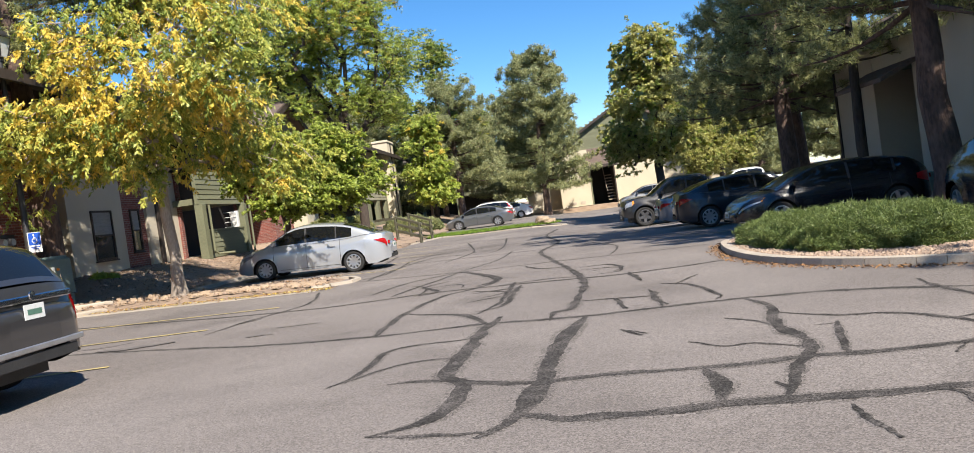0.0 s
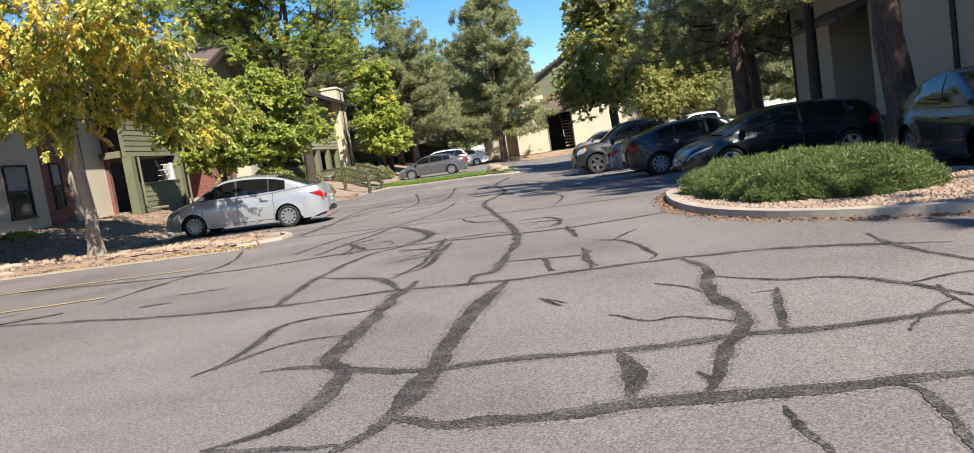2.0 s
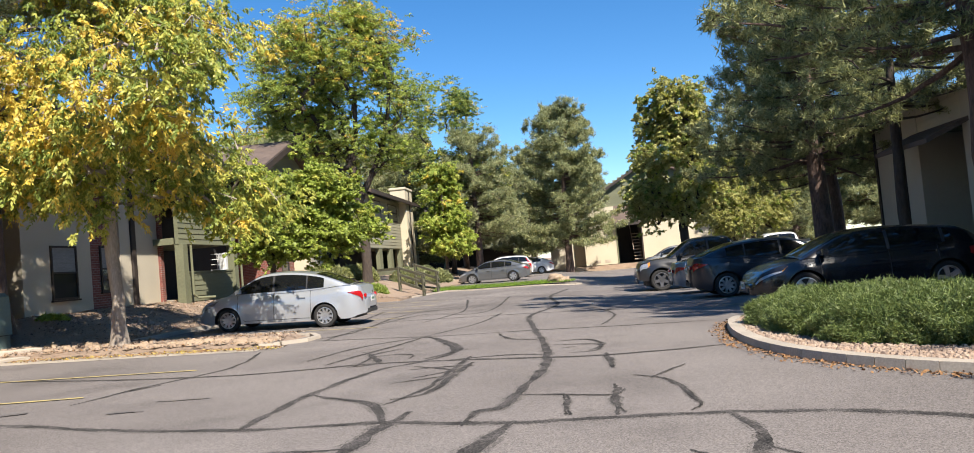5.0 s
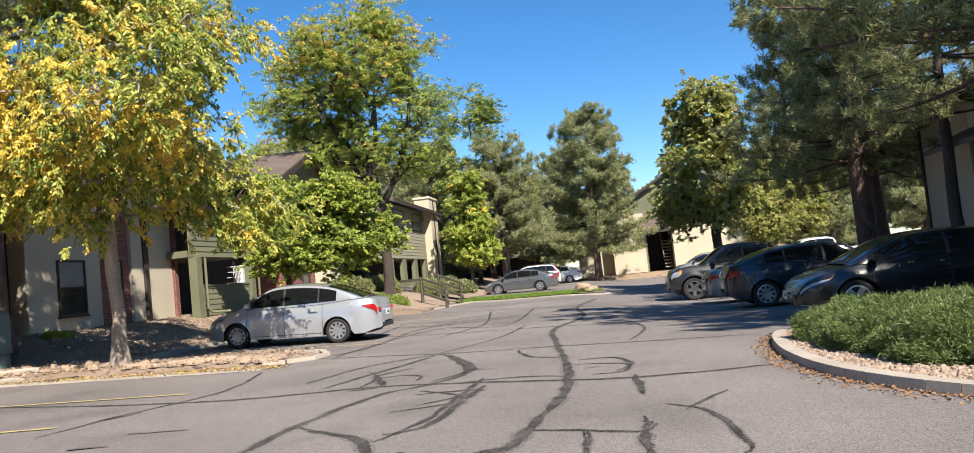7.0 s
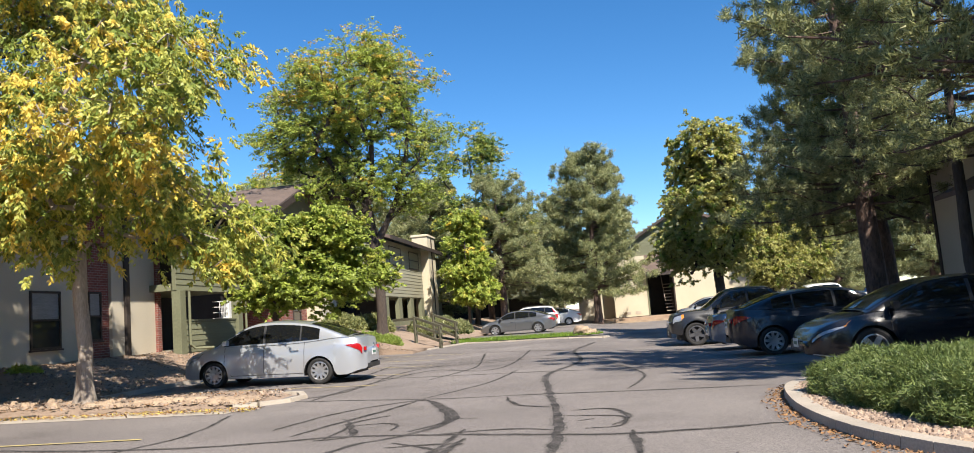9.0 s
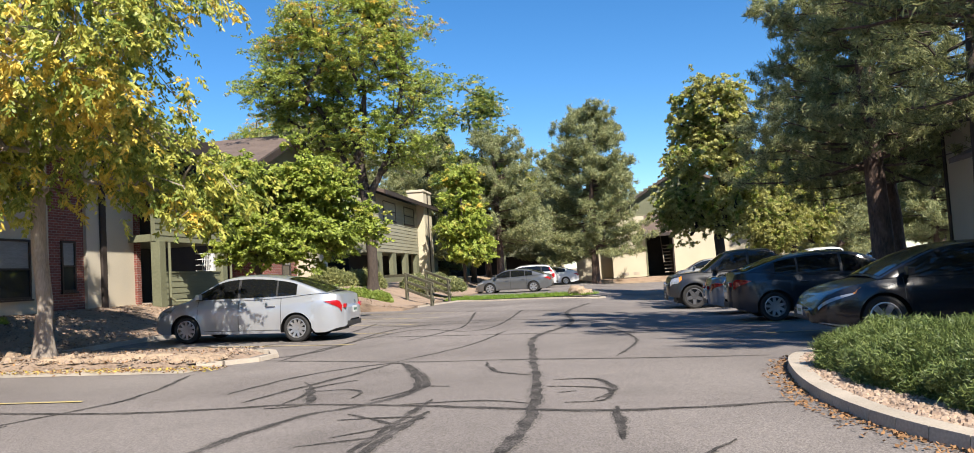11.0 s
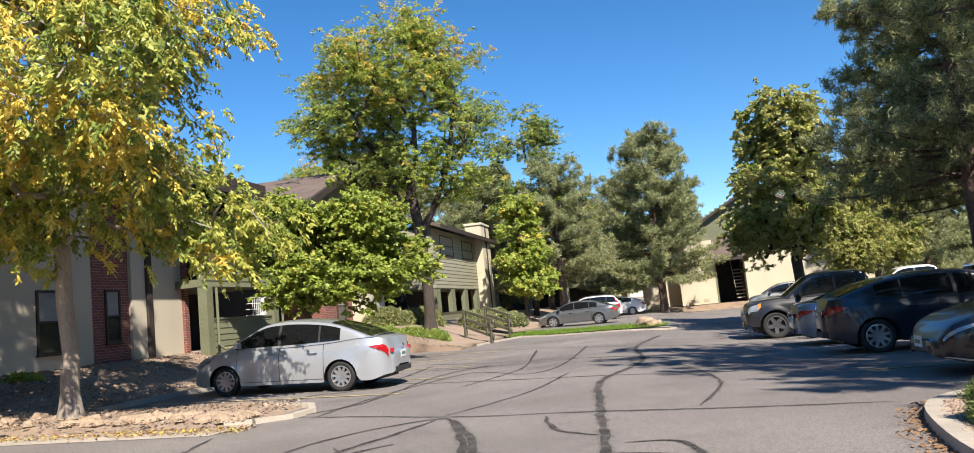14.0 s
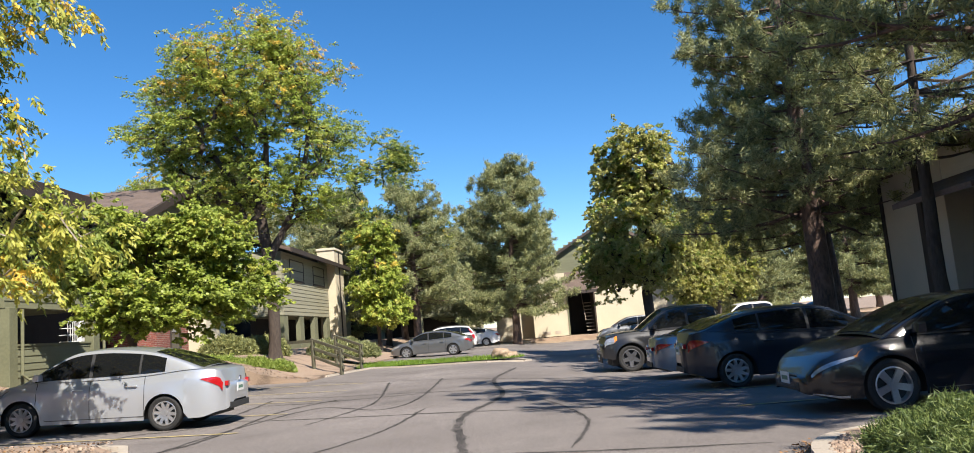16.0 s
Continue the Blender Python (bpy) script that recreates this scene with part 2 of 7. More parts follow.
TYRE = shader("tyre_rubber", (0.014, 0.014, 0.014), (0.03, 0.029, 0.028), rough=0.85, grain=40, patch=5, bump=0.2)
RIM = shader("silver_alloy", (0.62, 0.62, 0.63), (0.45, 0.45, 0.46), rough=0.35, metal=0.8, grain=60, patch=5, bump=0.0)
RIM_DARK = shader("dark_alloy", (0.14, 0.14, 0.15), (0.08, 0.08, 0.085), rough=0.45, metal=0.6, grain=60, patch=5, bump=0.0)
TRIM_BLACK = shader("black_plastic", (0.018, 0.018, 0.019), (0.035, 0.035, 0.035), rough=0.6, grain=80, patch=4, bump=0.1)
CAR_GLASS = glass_shader("tinted_car_glass", (0.008, 0.009, 0.010))
CHROME = shader("chrome", (0.75, 0.75, 0.76), (0.6, 0.6, 0.6), rough=0.15, metal=1.0, grain=60, patch=5, bump=0.0)
RED_LENS = shader("red_lens", (0.45, 0.012, 0.015), (0.30, 0.008, 0.01), rough=0.15, grain=90, patch=5, bump=0.0, coat=1.0)
CLEAR_LENS = shader("clear_lens", (0.55, 0.56, 0.58), (0.25, 0.26, 0.28), rough=0.12, metal=0.4, grain=40, patch=8, bump=0.0, coat=1.0)
AMBER_LENS = shader("amber_lens", (0.75, 0.28, 0.03), (0.6, 0.2, 0.02), rough=0.2, grain=40, patch=8, bump=0.0, coat=1.0)
PLATE = shader("plate_white", (0.72, 0.73, 0.72), (0.6, 0.62, 0.6), rough=0.5, grain=30, patch=10, bump=0.0)
PLATE_BAR = shader("plate_bar", (0.10, 0.22, 0.16), (0.08, 0.16, 0.12), rough=0.5, grain=30, patch=10, bump=0.0)


# ==== mesh helpers ====
class Shape:
    """Gathers corners and faces for one mesh."""

    def __init__(self):
        self.v, self.f = [], []

    def add(self, verts, faces):
        k = len(self.v)
        self.v += [tuple(p) for p in verts]
        self.f += [tuple(i + k for i in q) for q in faces]
        return self

    def box(self, x0, x1, y0, y1, z0, z1, chamfer=0.0):
        c = chamfer
        if not c:
            vs = [(x, y, z) for z in (z0, z1) for y in (y0, y1) for x in (x0, x1)]
            return self.add(vs, [(0, 2, 3, 1), (4, 5, 7, 6), (0, 1, 5, 4), (2, 6, 7, 3), (0, 4, 6, 2), (1, 3, 7, 5)])
        ring = lambda d, z: [(x0 + c, y0 + d, z), (x1 - c, y0 + d, z), (x1 - d, y0 + c, z), (x1 - d, y1 - c, z),
                             (x1 - c, y1 - d, z), (x0 + c, y1 - d, z), (x0 + d, y1 - c, z), (x0 + d, y0 + c, z)]
        inner = lambda z: [(min(max(x, x0 + c), x1 - c), min(max(y, y0 + c), y1 - c), z) for x, y, _ in ring(0, z)]
        return self.loft([inner(z0), ring(0, z0 + c), ring(0, z1 - c), inner(z1)])

    def loft(self, rings, closed=True, caps=True):
        k, n = len(self.v), len(rings[0])
        for r in rings:
            self.v += [tuple(p) for p in r]
        for a in range(len(rings) - 1):
            for b in range(n if closed else n - 1):
                c = (b + 1) % n
                self.f.append((k + a * n + b, k + a * n + c, k + (a + 1) * n + c, k + (a + 1) * n + b))
        if caps:
            self.f.append(tuple(k + b for b in reversed(range(n))))
            self.f.append(tuple(k + (len(rings) - 1) * n + b for b in range(n)))
        return self

    def prism(self, poly, axis, a, b):
        """poly: corners in the two other axes (in x, y, z order), from a to b along the axis."""
        def put(p, w):
            return {0: (w, p[0], p[1]), 1: (p[0], w, p[1]), 2: (p[0], p[1], w)}[axis]
        return self.loft([[put(p, a) for p in poly], [put(p, b) for p in poly]])

    def tube(self, pts, radii, sides=8, twist=0.0, caps=True):
        pts = [Vector(p) for p in pts]
        rings = []
        ref = Vector((0.31, 0.95, 0.05))
        for i, p in enumerate(pts):
            d = (pts[min(i + 1, len(pts) - 1)] - pts[max(i - 1, 0)]).normalized()
            a = d.cross(ref if abs(d.dot(ref)) < 0.95 else Vector((1, 0, 0))).normalized()
            b = d.cross(a)
            r = radii[i] if hasattr(radii, "__len__") else radii
            rings.append([p + (a * math.cos(2 * math.pi * k / sides + twist) + b * math.sin(2 * math.pi * k / sides + twist)) * r for k in range(sides)])
        return self.loft(rings, caps=caps)

    def disc(self, c, axis, r, t, sides=24, r2=None):
        """A short cylinder centred on c along axis 0, 1 or 2."""
        e = [Vector((0, 0, 0)) for _ in range(3)]
        u, w = [(1, 2), (2, 0), (0, 1)][axis]
        rings = []
        for s, rr in ((-0.5, r), (0.5, r2 or r)):
            ring = []
            for k in range(sides):
                p = list(c)
                p[axis] += s * t
                p[u] += rr * math.cos(2 * math.pi * k / sides)
                p[w] += rr * math.sin(2 * math.pi * k / sides)
                ring.append(p)
            rings.append(ring)
        return self.loft(rings)

    def mesh(self, name, mat, smooth=False):
        me = bpy.data.meshes.new(name)
        me.from_pydata(self.v, [], self.f)
        bm = bmesh.new()
        bm.from_mesh(me)
        bmesh.ops.recalc_face_normals(bm, faces=bm.faces[:])
        bm.to_mesh(me)
        bm.free()
        if smooth:
            me.shade_smooth()
            me.set_sharp_from_angle(angle=radians(smooth if smooth is not True else 40))
        me.materials.append(mat)
        return me


def thing(name, shape, mat, label="", category="", group="", kind="", smooth=False):
    return tagged(new(name, shape.mesh(name, mat, smooth)), label, category, group, kind)


def base(name, m, label="", category="", group="", kind=""):
    """An Empty that carries the parts of one thing."""
    ob = new(name)
    ob.matrix_world = m
    ob.empty_display_size = 0.2
    return tagged(ob, label, category, group, kind)


def part(name, shape, mat, parent, label="", smooth=False, m=None):
    ob = new(name, shape if isinstance(shape, bpy.types.Mesh) else shape.mesh(name, mat, smooth))
    ob.parent = parent
    if m is not None:
        ob.matrix_basis = m
    return tagged(ob, label)


def rawmesh(name, verts, faces_n, mats, mat_index=None):
    """A mesh of many equal-sided loose faces from arrays."""
    verts = np.asarray(verts, np.float32).reshape(-1, 3)
    nf = len(verts) // faces_n
    me = bpy.data.meshes.new(name)
    me.vertices.add(len(verts))
    me.vertices.foreach_set("co", verts.ravel())
    me.loops.add(len(verts))
    me.loops.foreach_set("vertex_index", np.arange(len(verts), dtype=np.int32))
    me.polygons.add(nf)
    me.polygons.foreach_set("loop_start", np.arange(0, len(verts), faces_n, dtype=np.int32))
    for mt in mats:
        me.materials.append(mt)
    if mat_index is not None:
        me.polygons.foreach_set("material_index", np.asarray(mat_index, np.int32))
    me.update(calc_edges=True)
    return me


def smoothstep(a, b, x):
    t = min(max((x - a) / (b - a), 0), 1)
    return t * t * (3 - 2 * t)


def lerp_curve(pts, x):
    """Piecewise curve through (x, value) points, smoothed between them."""
    if x <= pts[0][0]:
        return pts[0][1]
    for (a, p), (b, q) in zip(pts, pts[1:]):
        if x <= b:
            return p + (q - p) * (x - a) / (b - a)
    return pts[-1][1]


# ==== ground ====
def bed_edge(y):
    """Where paving ends and the planted bank on the west side begins."""
    if y < 17.75:
        return -11.0
    if y < 20.35:
        return -4.0
    if y < 34.8:
        return -8.75
    return -5.2


def bank(x, y):
    """Height of the ground; the west side rises to the houses."""
    edge = bed_edge(y)
    foot = 0.03 * max(0, -edge - 3.2) + 0.09
    if 17.75 < y < 20.35:
        foot = 0.03 * max(0, -max(x, -11) - 3.2) + 0.10
        return foot + (0.97 - foot) * smoothstep(-12.1, -13.0, x)
    far = -12.5 if y < 34.8 else edge - 4.5
    top = 0.97 if y < 34.8 else 1.1
    high = foot + (top - foot) * smoothstep(edge, far, x)
    if 20.35 <= y < 22.0:
        low = 0.33 + 0.64 * smoothstep(-12.1, -13.0, x)
        return low + (high - low) * smoothstep(20.3, 22.0, y)
    return high


ground = thing("ground", Shape().add([(-2500, -2500, -0.4), (2500, -2500, -0.4), (2500, 2500, -0.4), (-2500, 2500, -0.4)], [(0, 1, 2, 3)]),
               SOIL, "dry brown earth reaching the horizon", "ground", kind="structure")
def road_z(x, y=0):
    """The paving rises gently to the west kerb and dips on the east side."""
    dip = (0.012 * min(max(0, y - 15), 11) + 0.026 * min(max(0, y - 26), 7)) * smoothstep(0, 5, x)
    return 0.03 * max(0, -x - 3.2) - dip


road_shape = Shape()
rx = [-11.6, -3.2, 0, 1, 2, 3, 4, 5, 11.4, 70]
ry = [-60, 15, 18, 22, 26, 28, 30, 31.5, 33, 73]
road_shape.add([(x, y, road_z(x, y)) for y in ry for x in rx],
               [(j * 10 + i, j * 10 + i + 1, (j + 1) * 10 + i + 1, (j + 1) * 10 + i) for j in range(9) for i in range(9) if not (i == 8 and j < 8)])
road = thing("road", road_shape, ASPHALT, "worn grey asphalt car park with sealed cracks", "road", kind="structure")


def heightfield(name, xs, ys, height, mat, label, category):
    """A sheet of ground over a grid, closed with a skirt."""
    s = Shape()
    nx, ny = len(xs), len(ys)
    vs = [(x, y, height(x, y)) for y in ys for x in xs]
    fs = [(j * nx + i, j * nx + i + 1, (j + 1) * nx + i + 1, (j + 1) * nx + i) for j in range(ny - 1) for i in range(nx - 1)]
    s.add(vs, fs)
    rim = [j * nx for j in range(ny)], [j * nx + nx - 1 for j in range(ny)], list(range(nx)), [(ny - 1) * nx + i for i in range(nx)]
    for line in rim:
        top = [vs[i] for i in line]
        s.loft([top, [(x, y, -0.2) for x, y, _ in top]], closed=False, caps=False)
    return thing(name, s, mat, label, category, kind="structure", smooth=True)


def bump_noise(x, y, s=1.0):
    return noise.noise((x * s, y * s, 3.3))


def steps(a, b, d):
    n = max(2, int(round((b - a) / d)) + 1)
    return [a + (b - a) * i / (n - 1) for i in range(n)]


def west_height(x, y):
    return bank(x, y) + 0.05 * bump_noise(x, y, 0.9) + 0.02 * bump_noise(x, y, 4)


heightfield("planting_bed_1", steps(-30, -11.35, 0.4), steps(-30, 17.75, 0.4), west_height, SOIL, "raised earth bank with fallen leaves and mulch", "planting bed")
heightfield("planting_bed_2", steps(-30, -4.3, 0.3), steps(17.75, 20.25, 0.25), lambda x, y: road_z(x) - 0.01 + (west_height(x, y) - road_z(x) + 0.01) * smoothstep(17.7, 18.6, y) * smoothstep(-4.25, -4.9, x), SOIL,
            "mulched bank with stones and leaf litter", "planting bed")
heightfield("planting_bed_3", steps(-30, -8.9, 0.3), steps(20.25, 34.8, 0.4), west_height, SOIL, "leaf-strewn mulch bank before the houses", "planting bed")
heightfield("planting_bed_4", steps(-40, -5.4, 0.4), steps(34.8, 110, 0.7), west_height, SOIL, "mulched bank below the far houses", "planting bed")


def kerb_line(name, pts, label, width=0.16, top=0.13, mat=None, seg=1.5, gap=0.006):
    """Kerb stones laid end to end along a line; each stone a part."""
    ob = base(name, Matrix(), label, "kerb", kind="structure")
    pts = [Vector((x, y, 0)) for x, y in pts]
    for a, b in zip(pts, pts[1:]):
        n = max(1, round((b - a).length / seg))
        for i in range(n):
            p, q = a.lerp(b, i / n), a.lerp(b, (i + 1) / n)
            d = (q - p).normalized()
            s = Vector((-d.y, d.x, 0)) * width / 2
            p, q = p + d * gap + Vector((0, 0, road_z(p.x, p.y))), q - d * gap + Vector((0, 0, road_z(q.x, q.y)))
            sec = lambda o: [o - s, o - s * 0.8 + Vector((0, 0, top)), o + s * 0.8 + Vector((0, 0, top)), o + s]
            part("kerb_stone", Shape().loft([sec(p - Vector((0, 0, 0.04))), sec(q - Vector((0, 0, 0.04)))]), mat or CONCRETE, ob)
    return ob


kerb_line("kerb_1", [(-11.25, -20), (-11.25, 17.55)], "grey concrete kerb beside the stalls")
kerb_line("kerb_2", [(-4.7, 18.2), (-4.3, 18.35), (-3.9, 18.8), (-3.85, 19.4), (-4.2, 20.1), (-5.0, 20.35), (-8.7, 20.35)],
          "worn concrete kerb round a planted spit", top=0.11)
kerb_line("kerb_3", [(-8.8, 20.4), (-8.8, 34.8)], "concrete kerb at the head of the stalls")
kerb_line("kerb_4", [(-8.7, 34.9), (-7.0, 35.6), (-5.4, 37.4), (-5.0, 40.2), (-4.6, 42.4), (0.4, 40.4), (1.9, 40.6), (2.2, 41.5), (1.2, 43.3), (-5.5, 47.2)],
          "pale concrete kerb round the lawn strip", top=0.1)

# the island on the east side: rounded bed with kerb
ISLE = [(7.6, 16.6), (6.0, 16.9), (4.95, 16.6), (4.35, 15.9), (4.05, 14.6), (3.95, 13.2), (4.1, 11.9), (4.6, 10.7), (5.4, 9.75), (6.6, 8.85), (8.4, 7.9), (10.4, 7.2)]


def rounded(pts, n=4):
    """A smooth curve through the corners of a line."""
    out = []
    v = [Vector((*p, 0)) for p in pts]
    for i in range(len(v) - 1):
        a, b, c, d = v[max(i - 1, 0)], v[i], v[i + 1], v[min(i + 2, len(v) - 1)]
        for k in range(n):
            t = k / n
            q = 0.5 * (2 * b + (c - a) * t + (2 * a - 5 * b + 4 * c - d) * t * t + (3 * b - a - 3 * c + d) * t ** 3)
            out.append((q.x, q.y))
    return out + [tuple(pts[-1])]


ISLE = rounded(ISLE)
kerb_line("kerb_5", ISLE, "pale concrete kerb round the shrub island", top=0.142, width=0.22, gap=0.0008)


def in_poly(x, y, poly):
    c = False
    for (x0, y0), (x1, y1) in zip(poly, poly[1:] + poly[:1]):
        if (y0 > y) != (y1 > y) and x < (x1 - x0) * (y - y0) / (y1 - y0) + x0:
            c = not c
    return c


ISLE_POLY = ISLE + [(10.4, 9.5), (8.0, 11.6), (7.5, 13.5)]
isle = Shape()
isle.add([(x, y, 0.085) for x, y in ISLE_POLY], [tuple(range(len(ISLE_POLY)))])
thing("planting_bed_5", isle, GRAVEL, "pale tan gravel bed inside the kerbed island", "planting bed", kind="structure")
kerb_line("kerb_6", [(10.4, 9.5), (8.0, 11.6), (7.5, 13.5), (7.6, 16.6)], "concrete kerb behind the shrub island", top=0.14)

# east pavement and planting before the house
thing("planting_bed_6", Shape().box(9.6, 60, 16.7, 31.9, -0.4, 0.06).box(10.9, 60, 31.9, 33.4, -0.4, 0.055).box(10.5, 60, -40, 16.7, -0.24, 0.10), SOIL, "shaded earth strip with pine needles", "planting bed", kind="structure")
thing("planting_bed_7", Shape().box(-12, 40, 73.2, 140, -0.24, 0.1), GRAVEL, "gravel bed before the far house", "planting bed", kind="structure")
kerb_line("kerb_7", [(-12, 73.1), (22, 73.1)], "reddish kerb before the far house", top=0.2, mat=SANDSTONE)
lawn = thing("lawn", Shape().add([(x, y, 0.085) for x, y in [(-5.6, 42.6), (-4.5, 42.5), (0.4, 40.55), (1.75, 40.7), (2.0, 41.5), (1.1, 43.1), (-5.6, 47.0)]], [tuple(range(7))]),
             LAWN, "narrow strip of green lawn", "lawn", kind="structure")


# ==== paint lines and crack sealant ====
def strip(name, pts, width, mat, parent, wander=0.0, seed=0, z=0.004, taper=True):
    """A thin band along a line of waypoints, with an uneven edge."""
    rnd = random.Random(seed)
    pts = [Vector((x, y, 0)) for x, y in pts]
    # smooth curve through the waypoints
    line = []
    for i in range(len(pts) - 1):
        p0, p1, p2, p3 = pts[max(i - 1, 0)], pts[i], pts[i + 1], pts[min(i + 2, len(pts) - 1)]
        n = max(2, int((p2 - p1).length / 0.03))
        for k in range(n):
            t = k / n
            line.append(0.5 * (2 * p1 + (p2 - p0) * t + (2 * p0 - 5 * p1 + 4 * p2 - p3) * t * t + (3 * p1 - p0 - 3 * p2 + p3) * t ** 3))
    line.append(pts[-1])
    s, left, right = Shape(), [], []
    ph = rnd.random() * 50
    for i, p in enumerate(line):
        d = (line[min(i + 1, len(line) - 1)] - line[max(i - 1, 0)])
        d = d.normalized() if d.length > 1e-6 else Vector((1, 0, 0))
        nrm = Vector((-d.y, d.x, 0))
        w = wander * noise.noise((p.x * 2.2 + ph, p.y * 2.2, 0)) + 0.4 * wander * noise.noise((p.x * 7 + ph, p.y * 7, 5))
        half = width / 2 * ((0.85 + 0.45 * noise.noise((p.x * 3, p.y * 3 + ph, 9))) if wander else 1)
        if taper and wander:
            half *= min(1, 0.3 + min(i, len(line) - 1 - i) * 0.03)
        half = max(half, 0.008)
        c = p + nrm * w
        rough = 0.008 if wander else 0.003
        for side, k in ((left, 1), (right, -1)):
            e = c + nrm * k * (half + rnd.uniform(-rough, rough))
            side.append((e.x, e.y, road_z(e.x, e.y) + z))
    n = len(left)
    s.add(left + right, [(i, i + 1, n + i + 1, n + i) for i in range(n - 1)])
    return part(name, s, mat, parent)


seals_main = [
    (0.1, (-9, 11.7), (-6.48, 11.25), (-4.43, 10.75), (-2.4, 10.05), (-1.23, 9.75), (-0.12, 9.67), (1.06, 9.3), (2.09, 9.22), (3.05, 9.07), (3.84, 8.81), (4.9, 8)),
    (0.1, (-1.43, 9.72), (-1.36, 11.6), (-1, 13.3), (-0.5, 13.9), (-0.13, 14.8), (-0.24, 15.7), (-0.94, 17.5)),
    (0.11, (1.1, 16.2), (0.9, 18.4), (0.72, 21.2), (1.3, 25), (1, 30), (1.6, 36)),
    (0.07, (-10.2, 20), (-3.84, 18.9), (-1, 17.8), (0.82, 17.46), (2.4, 17.1), (4.2, 16.8)),
    (0.07, (-3.5, 18.7), (-3.35, 21.65), (-2.57, 25), (-1, 23.6), (-0.5, 25.7), (-0.6, 32)),
]
seals_back = [
    (0.07, (-6.5, 24.6), (-2.5, 23), (0.8, 22), (3.4, 21.4)),
    (0.07, (-7.5, 29.5), (-2, 27.6), (1.1, 26.4), (4.5, 25.8)),
    (0.06, (-5, 34.5), (-1, 31.8), (1.1, 30.2), (4, 29.6)),
    (0.07, (-4.76, 19.35), (-5.02, 21.77), (-4.17, 22.89), (-4.37, 27.91)),
    (0.06, (-1.99, 21.85), (-1.54, 24), (-1.46, 25.93), (-2.19, 32.04)),
    (0.05, (-1.2, 17.9), (-0.4, 20.2), (-0.1, 23.1)),
    (0.04, (2.2, 17.4), (2.6, 20.2), (2.1, 23.5)),
]
seals_south = [
    (0.1, (-1.3, 11.5), (-0.4, 10.62), (-0.03, 9.61)),
    (0.15, (0.12, 10.1), (-0.04, 9.24), (-0.14, 7.97), (-0.24, 7.06), (-0.05, 6.62), (-0.04, 6.23), (-0.12, 5.83), (-0.28, 5.57), (-0.58, 5.4)),
    (0.07, (-0.27, 10.56), (0, 11.3), (0.1, 12.6), (0.2, 14.1)),
    (0.08, (-1.31, 7.09), (-1.12, 7.54), (-0.98, 8.64), (-0.32, 8.72), (-0.08, 8.77)),
    (0.08, (-1.17, 7.22), (-0.75, 7.76), (-0.24, 7.78)),
    (0.1, (-0.73, 6.93), (-0.29, 6.86), (0.45, 6.39), (1.09, 6.33), (1.92, 6.15), (2.53, 6.13), (3.09, 6.01), (3.69, 5.99), (4.09, 5.89)),
    (0.16, (1.15, 9.34), (0.81, 8), (0.65, 6.75), (0.5, 5.84), (0.37, 5.38), (0.17, 5.1)),
]
seals_near = [
    (0.08, (0.66, 6.28), (0.55, 5.75), (0.43, 5.44)),
    (0.15, (0.33, 5.4), (0.5, 5.49), (0.72, 5.29), (1.06, 5.24), (1.4, 5.2), (1.73, 5.21), (2.21, 5.12), (2.67, 5.03), (2.99, 5.02), (3.46, 4.92)),
    (0.09, (-0.55, 5.41), (-0.13, 5.27), (0.26, 5.2)),
    (0.17, (1.78, 6.16), (1.78, 5.67), (1.69, 5.2)),
    (0.11, (2.85, 9.15), (2.92, 8.44), (2.69, 7.45), (2.7, 6.68), (2.58, 6.25), (2.37, 5.94), (2.24, 5.56), (2.08, 5.19)),
    (0.07, (2.11, 5.56), (2.14, 5.38), (2.07, 5.2)),
    (0.05, (1.86, 7.15), (2.09, 6.83), (2.31, 6.79), (2.6, 6.43)),
    (0.05, (2.39, 8.07), (2.56, 7.8), (2.65, 7.43)),
    (0.08, (3.15, 7.26), (2.87, 6.36), (2.8, 6.06)),
]
seals_edge = [
    (0.05, (2.94, 7.2), (3.13, 7.16)),
    (0.05, (2.91, 8), (3.23, 7.53), (3.66, 7.31), (3.9, 6.8), (4.12, 5.93)),
    (0.07, (2.33, 4.9), (2.32, 4.56), (2.32, 4.28)),
    (0.08, (2.78, 5.06), (2.93, 4.91), (2.92, 4.66), (2.82, 4.28), (2.79, 4.1)),
    (0.05, (1.56, 10.46), (1.58, 9.46)),
    (0.05, (1.41, 8.15), (1.6, 7.77)),
    (0.06, (2.06, 10.81), (2.01, 9.29)),
    (0.06, (4.63, 8.96), (4.54, 8.04), (4.6, 7.37), (4.74, 6.89)),
    (0.05, (3.9, 6.8), (4.23, 6.89), (4.71, 6.85)),
    (0.05, (4.01, 6.66), (3.93, 6.35), (3.9, 6)),
    (0.05, (3.36, 5.75), (3.7, 6.09), (3.92, 6.25)),
    (0.05, (-4.5, 11.9), (-4.3, 13.1), (-3.8, 14.9), (-4.2, 17.1)),
]
